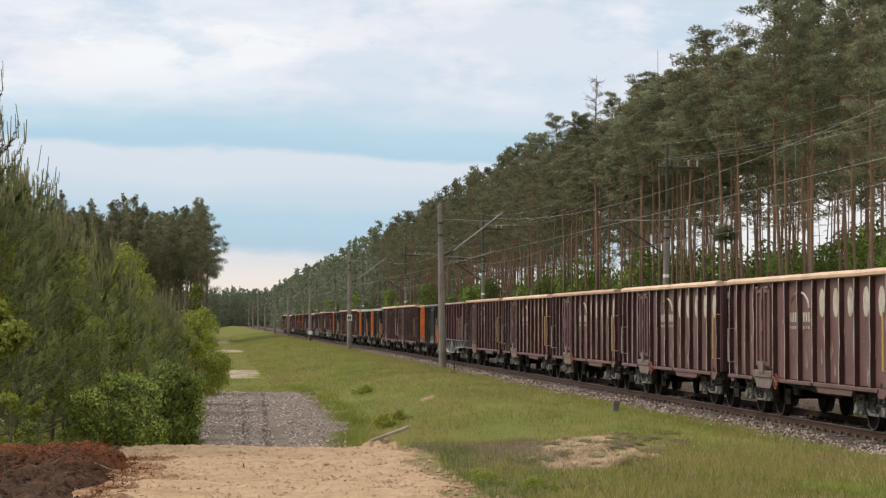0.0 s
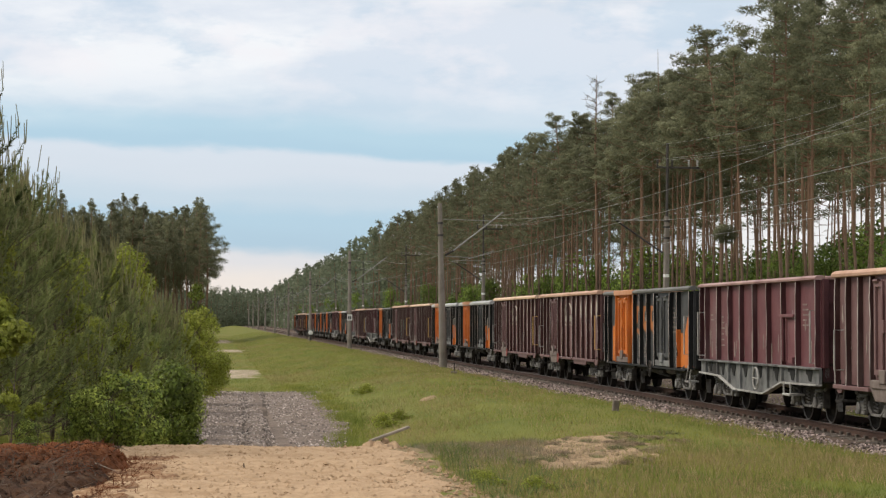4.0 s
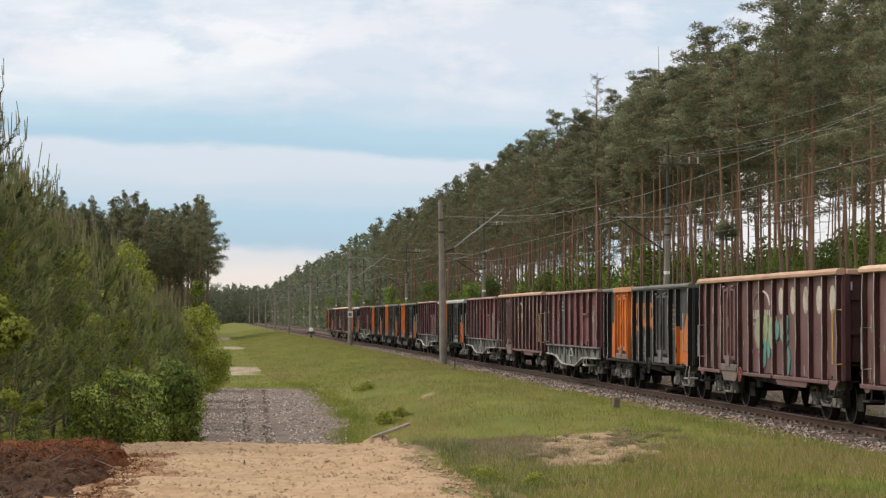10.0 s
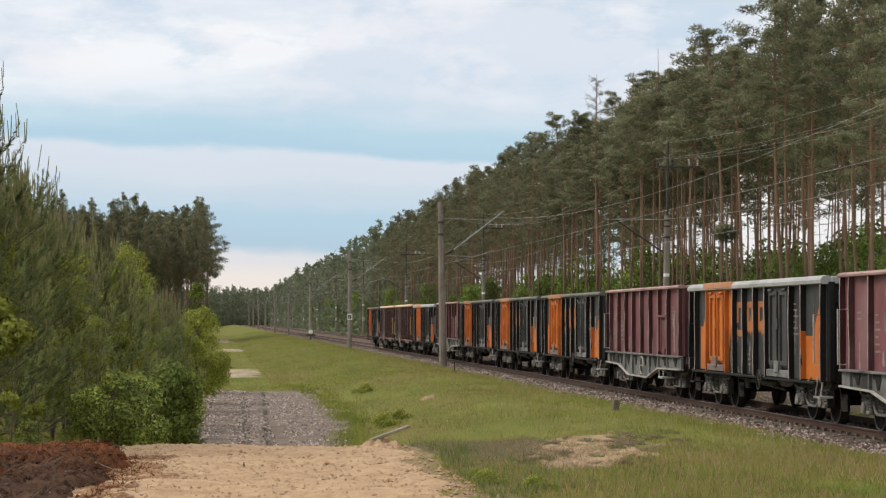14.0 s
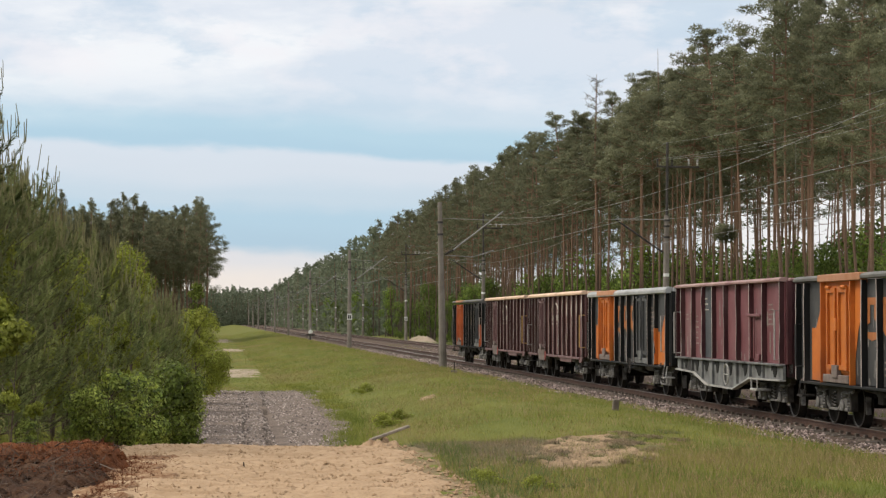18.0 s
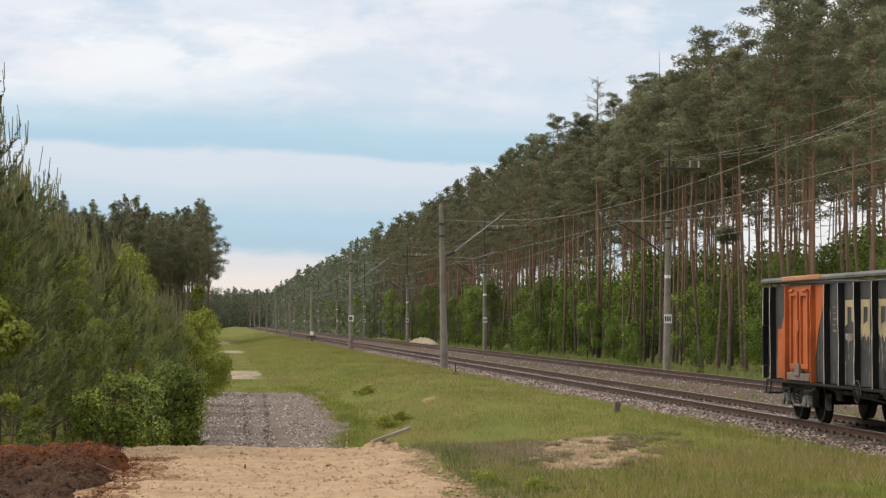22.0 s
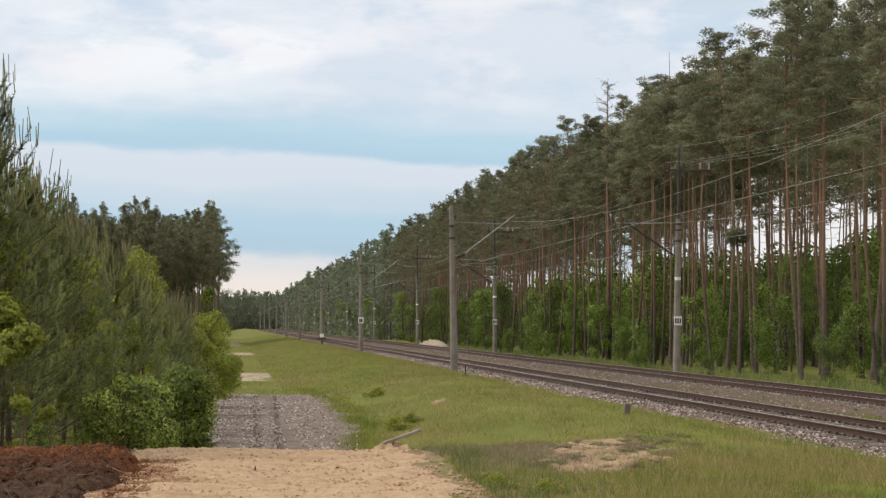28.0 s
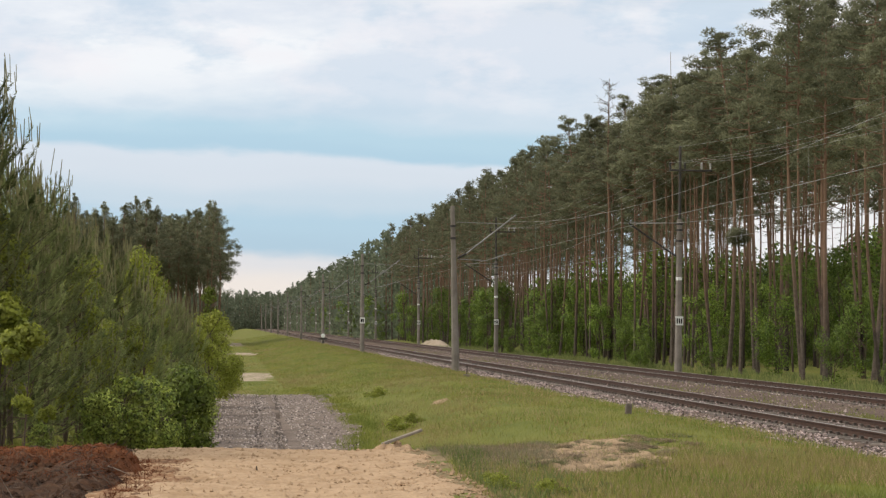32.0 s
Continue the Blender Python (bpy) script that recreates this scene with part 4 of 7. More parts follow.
def underframe(w, sill=None, bogies=4.5):
    h = HALF[0]
    s = Shape()
    for sx in (-1, 1):
        x0, x1 = sorted((sx * 1.12, sx * 1.24))
        s.box(x0, x1, -h, h, 0.98, 1.24, 0.015)
    part("solebar", s, DARKSTEEL if sill is None else sill, w)
    part("floor", Shape().box(-1.25, 1.25, -h, h, 1.24, 1.30), DARKSTEEL, w)
    part("centre_sill", Shape().box(-0.25, 0.25, -h, h, 0.80, 1.22, 0.02), DARKSTEEL, w)
    for sy in (-1, 1):
        y0, y1 = sorted((sy * h, sy * (h - 0.14)))
        part("headstock", Shape().box(-1.26, 1.26, y0, y1, 0.88, 1.235, 0.02), DARKSTEEL, w)
        for sx in (-1, 1):
            prof = [(0, 0.09), (0.30, 0.09), (0.30, 0.065), (0.55, 0.065), (0.56, 0.22), (0.60, 0.225), (0.62, 0.20)]
            if sy < 0:
                prof = [(-a, r) for a, r in prof]
            part("buffer", Shape().lathe(prof, (sx * 0.875, sy * h, 1.06), "y", 14), BOGIE, w, "round steel buffer")
        part("coupling", Shape().tube([(0, sy * h, 1.04), (0, sy * (h + 0.25), 1.04), (0, sy * (h + 0.42), 0.86), (0, sy * (h + 0.6), 0.95)], 0.035, 6), BOGIE, w)
        bogie(w, sy * bogies)
    part("air_tank", Shape().lathe([(-0.45, 0.10), (-0.40, 0.17), (0.40, 0.17), (0.45, 0.10)], (-0.75, 0.6, 0.78), "y", 12), BOGIE, w, "grey brake air tank")
    part("brake_cylinder", Shape().lathe([(-0.3, 0.08), (-0.28, 0.14), (0.1, 0.14), (0.14, 0.05), (0.3, 0.04)], (-0.85, -1.3, 0.80), "y", 12), DULLWHITE, w, "dusty brake cylinder")
    part("brake_gear", Shape().box(-1.15, -1.05, -1.6, 1.4, 0.70, 0.78, 0.01).box(-1.14, -1.06, 1.0, 1.35, 0.55, 0.98, 0.02).tube([(-1.1, -2.3, 0.62), (-1.1, 2.3, 0.80)], 0.03, 6), BOGIE, w)


def ribs(w, qs, z0, z1, mats, width=0.07, depth=0.115):
    """Upright pressed stiffeners, deep and narrow, knocked out of true, on both sides."""
    n = 6
    for j, (q, m) in enumerate(zip(qs, mats)):
        for sx in (-1, 1):
            x, a, y = sx * SIDE, width / 2, yu(q)
            rib, edge = Shape(), Shape()
            for k in range(n):
                z = z0 + (z1 - z0) * k / (n - 1)
                dy = 0.030 * noise.noise(Vector((j * 3.7 + sx, k * 0.9, depth * 50)))
                o = sx * (depth + 0.018 * noise.noise(Vector((j * 2.3, k * 1.1 + sx, 5))))
                rib.v += [(x, y - a, z), (x + o, y - a * 0.8 + dy, z), (x + o, y + a * 0.8 + dy, z), (x, y + a, z)]
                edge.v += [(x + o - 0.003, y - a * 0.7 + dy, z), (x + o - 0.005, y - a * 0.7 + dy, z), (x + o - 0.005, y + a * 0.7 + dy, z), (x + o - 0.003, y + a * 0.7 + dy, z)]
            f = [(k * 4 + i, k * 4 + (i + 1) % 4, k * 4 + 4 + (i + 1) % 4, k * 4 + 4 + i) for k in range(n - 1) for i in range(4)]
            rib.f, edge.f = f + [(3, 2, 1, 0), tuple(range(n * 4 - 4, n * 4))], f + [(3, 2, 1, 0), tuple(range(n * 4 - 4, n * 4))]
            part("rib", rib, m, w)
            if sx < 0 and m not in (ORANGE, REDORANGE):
                part("rib_edge", edge, EDGE, w, "rubbed pale edge of the rib, highlight painted in")


def side_plates(w, z0, z1, mat, lower=None, endmat=None):
    h = HALF[0]
    ny, nz = 64, 8
    for sx in (-1, 1):
        s = Shape()
        for back in (0.0, 0.05):
            for k in range(nz):
                for i in range(ny):
                    y, z = -h + 2 * h * i / (ny - 1), z0 + (z1 - z0) * k / (nz - 1)
                    dent = 0.0 if back else -0.012 * abs(noise.noise(Vector((y * 0.9, z * 1.1, sx * 4 + h)))) - 0.006 * abs(noise.noise(Vector((y * 2.6, z * 2.2, sx * 9 + h))))
                    s.v.append((sx * (SIDE + dent - back), y, z))
        N = ny * nz
        for k in range(nz - 1):
            for i in range(ny - 1):
                q = (k * ny + i, k * ny + i + 1, (k + 1) * ny + i + 1, (k + 1) * ny + i)
                s.f += [q if sx > 0 else q[::-1], tuple(N + t for t in (q[::-1] if sx > 0 else q))]
        rimline = [i for i in range(ny)] + [k * ny + ny - 1 for k in range(1, nz)] + [(nz - 1) * ny + i for i in range(ny - 2, -1, -1)] + [k * ny for k in range(nz - 2, 0, -1)]
        s.f += [(a, b, b + N, a + N) for a, b in zip(rimline, rimline[1:] + rimline[:1])]
        part("side_wall", s, mat, w)
    for sy in (-1, 1):
        y0, y1 = sorted((sy * h, sy * (h - 0.05)))
        end = part("end_wall", Shape().box(-SIDE + 0.05, SIDE - 0.05, y0, y1, 0.92 if lower else z0, z1), endmat or mat, w)
        for x in (-1.22, -0.45, 0.45, 1.22):
            part("stiffener", Shape().box(x - 0.06, x + 0.06, *sorted((sy * h, sy * (h + 0.10))), z0, z1, 0.01), endmat or mat, end)
        for z in (1.9, 2.6):
            part("crossbar", Shape().box(-1.22, 1.22, *sorted((sy * h, sy * (h + 0.06))), z - 0.05, z + 0.05), endmat or mat, end)


def rim(w, z0, z1, mat, sag=0.0, r=0.5):
    """The top chord round the open box, knocked and uneven."""
    h = HALF[0]
    s = Shape()
    zc = (z0 + z1) / 2
    for sx in (-1, 1):
        n = 14
        k8 = [(-0.075, -0.5), (0.06, -0.5), (0.075, -0.2), (0.06, 0.42), (0.0, 0.5), (-0.085, 0.35), (-0.135, 0.0), (-0.13, -0.4)]
        rows = []
        for k in range(n):
            y = -h - 0.02 + (2 * h + 0.04) * k / (n - 1)
            dz = sag * noise.noise(Vector((k * 0.9, sx * 3, 2)))
            dx = sag * noise.noise(Vector((k * 0.7, sx * 3, 7)))
            rows += [(sx * (SIDE - a + dx), y, zc + dz + b * (z1 - z0)) for a, b in k8]
        f = [(j * 8 + i, j * 8 + (i + 1) % 8, (j + 1) * 8 + (i + 1) % 8, (j + 1) * 8 + i) for j in range(n - 1) for i in range(8)]
        s.add(rows, f + [tuple(range(8)), tuple(range((n - 1) * 8, n * 8))])
    for sy in (-1, 1):
        s.box(-SIDE + 0.08, SIDE - 0.08, *sorted((sy * (h - 0.05), sy * (h + 0.09))), z0, z1 - 0.02, 0.02)
    return part("top_rim", s, mat, w, "upper edge of the open box")


def door(w, q0, q1, z0, z1, mat, sill=None, sx=-1):
    x = sx * SIDE
    d = part("door", Shape().box(*sorted((x, x + sx * 0.05)), yu(q1), yu(q0), z0, z1, 0.008), mat, w)
    mid, g = (q0 + q1) / 2, 0.006
    for a, b in ((q0 + g, mid - g), (mid + g, q1 - g)):
        fr = Shape()
        X = sorted((x + sx * 0.05, x + sx * 0.10))
        ya, yb = yu(a), yu(b)
        fr.box(*X, yb, ya, z1 - 0.14, z1 - 0.04).box(*X, yb, ya, z0 + 0.06, z0 + 0.16)
        fr.box(*X, ya - 0.10, ya, z0 + 0.16, z1 - 0.14).box(*X, yb, yb + 0.10, z0 + 0.16, z1 - 0.14)
        part("door_leaf", fr, mat, d)
    ym = yu(mid)
    part("latch", Shape().tube([(x + sx * 0.12, ym, z0 + 0.25), (x + sx * 0.12, ym, z1 - 0.3)], 0.022, 6).box(*sorted((x + sx * 0.05, x + sx * 0.14)), ym - 0.1, ym + 0.1, z0 + 0.85, z0 + 1.1, 0.01), mat, d)
    for q in (q0 + 0.02, q1 - 0.02):
        part("hinge", Shape().tube([(x + sx * 0.10, yu(q) - 0.14, z1 - 0.03), (x + sx * 0.10, yu(q) + 0.14, z1 - 0.03)], 0.04, 6), mat, d)
    if sill:
        part("door_sill", Shape().box(*sorted((x, x + sx * 0.12)), yu(q1 + 0.008), yu(q0 - 0.008), z0 - 0.20, z0 - 0.04, 0.01)
             .box(*sorted((x + sx * 0.04, x + sx * 0.15)), ym - 0.18, ym + 0.18, z0 - 0.10, z0 + 0.16, 0.01), sill, w, "dusty pale sill under the door")
    return d


def bars(w, q, z, n, length, pitch, mat, x=-SIDE - 0.005, hgt=0.035):
    """Unreadable small writing, as plain bars."""
    q = max(0.005, q - BACK)
    s = Shape()
    for k in range(n):
        s.box(x - 0.004, x, yu(q) - length * (0.65 + 0.35 * ((k * 7) % 3) / 2), yu(q), z - k * pitch - hgt, z - k * pitch)
    part("marking", s, mat, w, "small pale lettering")


def oval(w, q, z, ru, rz, mat):
    n, q = 16, q - BACK
    ring = [(yu(q) + ru * math.cos(2 * math.pi * k / n), z + rz * math.sin(2 * math.pi * k / n)) for k in range(n)]
    part("oval_mark", Shape().prism(ring, "x", -SIDE - 0.006, -SIDE - 0.001), mat, w, "cream painted oval")


def grab(w, q, z0, z1, mat, x=-SIDE - 0.19):
    part("grab_rail", Shape().tube([(-SIDE, yu(q), z0), (x, yu(q), z0), (x, yu(q), z1), (-SIDE, yu(q), z1)], 0.02, 6), mat, w)


def step(w, q, mat):
    y = yu(q)
    part("step", Shape().box(-1.42, -1.12, y - 0.22, y + 0.22, 0.56, 0.60).tube([(-1.38, y + 0.2, 0.58), (-1.32, y + 0.2, 1.0)], 0.018, 5).tube([(-1.38, y - 0.2, 0.58), (-1.32, y - 0.2, 1.0)], 0.018, 5), mat, w)


def field(w, points, mat, label, name="orange_field", lift=0.0):
    """A painted field on the side wall; points are share of the length, height."""
    ring = [(yu(q - BACK), z) for q, z in points]
    if sum(a[0] * b[1] - b[0] * a[1] for a, b in zip(ring, ring[1:] + ring[:1])) < 0:
        ring.reverse()
    return part(name, Shape().prism(ring, "x", -SIDE - 0.006 - lift, -SIDE - 0.001 - lift), mat, w, label)


RIB_A = [0.008, 0.070, 0.133, 0.195, 0.335, 0.414, 0.500, 0.590, 0.668, 0.747, 0.829, 0.911, 0.992]


def wagon_a(label, spray=False, rim_mat=None, clean=False):
    HALF[0] = 6.38
    w = tagged(new("open_wagon"), label, "wagon", "wagons of the train")
    underframe(w)
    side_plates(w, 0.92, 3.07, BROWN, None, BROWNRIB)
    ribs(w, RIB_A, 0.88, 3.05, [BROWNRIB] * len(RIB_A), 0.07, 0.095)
    rim(w, 3.055, 3.195, rim_mat or RIM_TAN, 0.03)
    door(w, 0.21, 0.32, 1.10, 2.97, BROWN, DUSTYBROWN)
    door(w, 0.70, 0.80, 1.10, 3.0, BROWN, None, 1)
    for a, b in ((0.60, 0.95), (0.345, 0.585), (0.0, 0.19)):
        part("lower_flange", Shape().box(-SIDE - 0.12, -SIDE + 0.03, yu(b), yu(a), 0.82, 0.90, 0.01), BROWN, w)
    for a, b, low in ((0.0, 0.06, 0.74), (0.93, 1.0, 0.72), (0.195, 0.335, 0.66), (0.60, 0.83, 0.70)):
        ends = [(yu(a), 0.91), (yu(b), 0.91), (yu(b - 0.022), low), (yu(a + 0.022), low)]
        part("apron", Shape().prism(ends, "x", -SIDE - 0.09, -SIDE - 0.05), DUSTYBROWN if a == 0.195 else BROWN, w, "dusty plate hanging below the wall")
    part("lamp_bracket", Shape().box(-SIDE + 0.16, -SIDE + 0.20, yu(1.0) - 0.07, yu(1.0) + 0.02, 2.74, 2.92, 0.01), DULLWHITE, w, "pale lamp bracket")
    ring_of("handwheel", (-1.47, yu(0.372), 0.84), 0.165, "x", 0.015, REDPAINT, w, "red brake handwheel")
    # round arch badge over two rows of plain bars, then a row of ovals, one a panel
    s = Shape()
    pts = [(-SIDE - 0.004, yu(0.487) + 0.78 * math.cos(a), 2.46 + 0.34 * math.sin(a)) for a in [math.pi * k / 12 for k in range(13)]]
    s.tube(pts, 0.028, 4)
    for q in (0.424, 0.508):
        for k in range(3):
            s.box(-SIDE - 0.006, -SIDE - 0.001, yu(q + 0.012 + 0.015 * k), yu(q + 0.002 + 0.015 * k), 2.16, 2.37)
            s.box(-SIDE - 0.006, -SIDE - 0.001, yu(q + 0.010 + 0.015 * k), yu(q + 0.002 + 0.015 * k), 2.01, 2.075)
    part("badge", s, CREAM, w, "worn cream arch badge")
    for q in (0.661, 0.740, 0.822, 0.904, 0.983):
        oval(w, q, 2.56, 0.21, 0.30, CREAM)
    bars(w, 0.885, 1.9, 5, 0.24, 0.11, DUSTYBROWN, hgt=0.025)
    bars(w, 0.09, 1.9, 3, 0.3, 0.12, FADED)
    grab(w, 0.998, 1.25, 2.35, YELLOW)
    grab(w, 0.03, 1.2, 2.0, DULLWHITE)
    step(w, 0.96, BOGIE)
    step(w, 0.03, BOGIE)
    scuffs(w, len(label), 38, 0.95, 2.4, FADED, "pale scratches and dust on the wall")
    if spray:
        for i in range(26):
            r = random.Random(i)
            q0, z, q = r.uniform(0.43, 0.68), r.uniform(1.15, 2.1), r.uniform(0.10, 0.26)
            n = 7
            ring = [(yu(q0) + q * r.uniform(0.6, 1.3) * math.cos(2 * math.pi * k / n), z + 1.6 * q * r.uniform(0.6, 1.3) * math.sin(2 * math.pi * k / n)) for k in range(n)]
            part("spray_mark", Shape().prism(ring, "x", -SIDE - 0.008 - 0.001 * i, -SIDE - 0.001), (TEAL, LIME, FADED, TEAL)[i % 4], w, "sprayed colour shapes")
    return w


def scuffs(w, seed, n, z0, z1, mat, label):
    r = random.Random(seed)
    s = Shape()
    for k in range(n):
        y, z, l, b = r.uniform(-HALF[0] * 0.97, HALF[0] * 0.97), z0 + (z1 - z0) * r.random() ** 1.6, r.uniform(0.06, 0.5), r.uniform(0.015, 0.07)
        ring = [(y - b, z), (y - b * 0.2, z - 0.05), (y + b, z + 0.03), (y + b * 0.6, z + l), (y - b * 0.3, z + l * 1.1)]
        s.prism(ring, "x", -SIDE - 0.003, -SIDE + 0.002)
    part("scuffing", s, mat, w, label)["kind"] = "stuff"


RIB_B = [0.010, 0.062, 0.160, 0.322, 0.385, 0.464, 0.547, 0.629, 0.795, 0.871, 0.992]


RIB_T = [0.010, 0.062, 0.160, 0.322, 0.405, 0.487, 0.573, 0.665, 0.757, 0.905, 0.992]


def wagon_b(label, rim_mat, mark, tone, last=False):
    HALF[0] = 6.4
    top = 3.17 if last else 3.115
    w = tagged(new("open_wagon"), label, "wagon", "wagons of the train")
    underframe(w)
    side_plates(w, 0.92, 2.98, SLATE, None, BLACK)
    mats = [BLACK, BLACK, tone, tone] + [BLACK] * 7
    ribs(w, RIB_T if last else RIB_B, 0.90, 2.965, mats)
    rim(w, 2.93 if rim_mat is RIM_GREY else top - 0.12, top, rim_mat, 0.012)
    part("rim_patch", Shape().box(-SIDE - 0.145, -SIDE + 0.02, yu(0.385), yu(0.150), top - (0.10 if last else 0.15), top + 0.002, 0.015), RIM_ORANGE, w, "orange stretch of the rim over the door")
    door(w, 0.182, 0.308, 1.12, 2.88, tone, DUSTYBROWN)
    if last:
        door(w, 0.778, 0.892, 1.12, 2.88, SLATE, GREY)
    else:
        door(w, 0.65, 0.785, 1.12, 2.88, SLATE, GREY)
    door(w, 0.70, 0.80, 1.12, 2.88, BLACK, None, 1)
    part("lower_flange", Shape().box(-SIDE - 0.11, -SIDE + 0.03, yu(0.95), yu(0.03), 0.84, 0.90, 0.01), BLACK, w)
    ring_of("handwheel", (-1.47, yu(0.60), 0.82), 0.22, "x", 0.015, BOGIE, w, "dark brake handwheel")
    # stepped orange field round the rear door, slanting orange field at the front
    field(w, [(0.115, 0.93), (0.115, 2.02), (0.14, 2.02), (0.19, 2.75), (0.19, 2.965), (0.425, 2.965), (0.405, 2.5), (0.378, 2.0), (0.362, 1.5), (0.352, 0.93)], tone, "orange painted field with stepped edges")
    field(w, [(0.908, 0.93), (0.908, 1.85), (0.95, 1.85), (1.022, 2.92), (1.03, 0.93)], tone, "slanting orange painted field")
    q = 0.905 if last else 0.871
    part("painted_rib", Shape().box(-SIDE - 0.119, -SIDE, yu(q) - 0.039, yu(q) + 0.039, 0.93, 1.95, 0.004), tone, w, "orange painted lower half of a rib")
    field(w, [(0.33, 1.9), (0.33, 2.2), (0.355, 2.2), (0.355, 1.9)], BLACK, "", "dark_patch", 0.006)
    # three worn emblem shapes, one a panel: an open frame over a block with a ragged lower edge
    for q, full in ((0.532, 0), (0.617, 1), (0.707, 1)) if last else ((0.425, 0), (0.504, 1), (0.587, 1)):
        b = 0.045
        field(w, [(q, 2.62), (q + b, 2.62), (q + b, 2.48), (q, 2.48)], mark, "worn blocky painted emblem shape", "emblem")
        field(w, [(q, 2.478), (q + 0.012, 2.478), (q + 0.012, 2.14), (q, 2.10)], mark, "", "emblem")
        field(w, [(q + b - 0.011, 2.478), (q + b, 2.478), (q + b, 2.16), (q + b - 0.011, 2.20)], mark, "", "emblem")
        if full:
            field(w, [(q, 2.098), (q + 0.012, 2.138), (q + b - 0.012, 2.198), (q + b, 2.158), (q + b, 1.86), (q + 0.034, 1.93), (q + 0.028, 1.80), (q + 0.017, 1.96), (q + 0.010, 1.88), (q, 1.98)], mark, "", "emblem")
        else:
            field(w, [(q, 1.95), (q + b, 1.95), (q + b, 1.82), (q + 0.02, 1.78), (q, 1.84)], FADED if last else mark, "", "emblem")
    scuffs(w, len(label), 60, 0.95, 2.2, DUSTBOGIE, "grey scratches and dust on the wall")
    bars(w, 0.945 if last else 0.825, 2.55, 6, 0.5, 0.13, FADED)
    bars(w, 0.06, 2.3, 5, 0.18, 0.12, FADED, hgt=0.03)
    bars(w, 0.462 if last else 0.51, 2.5 if last else 1.4, 5 if last else 3, 0.3, 0.12, FADED)
    grab(w, 0.975, 1.3, 2.3, DULLWHITE)
    grab(w, 0.03, 1.2, 2.1, SLATE)
    for q in (0.045, 0.92):
        part("tow_hook", Shape().tube([(-SIDE, yu(q) + 0.12, 0.98), (-SIDE - 0.09, yu(q) + 0.1, 0.9), (-SIDE - 0.09, yu(q) - 0.1, 0.84), (-SIDE, yu(q) - 0.14, 0.9)], 0.018, 6), DUSTYBROWN, w)
    step(w, 0.03, BOGIE)
    step(w, 0.965, DULLWHITE)
    return w


RIB_C = [0.006, 0.064, 0.179, 0.288, 0.395, 0.510, 0.627, 0.743, 0.854, 0.994]


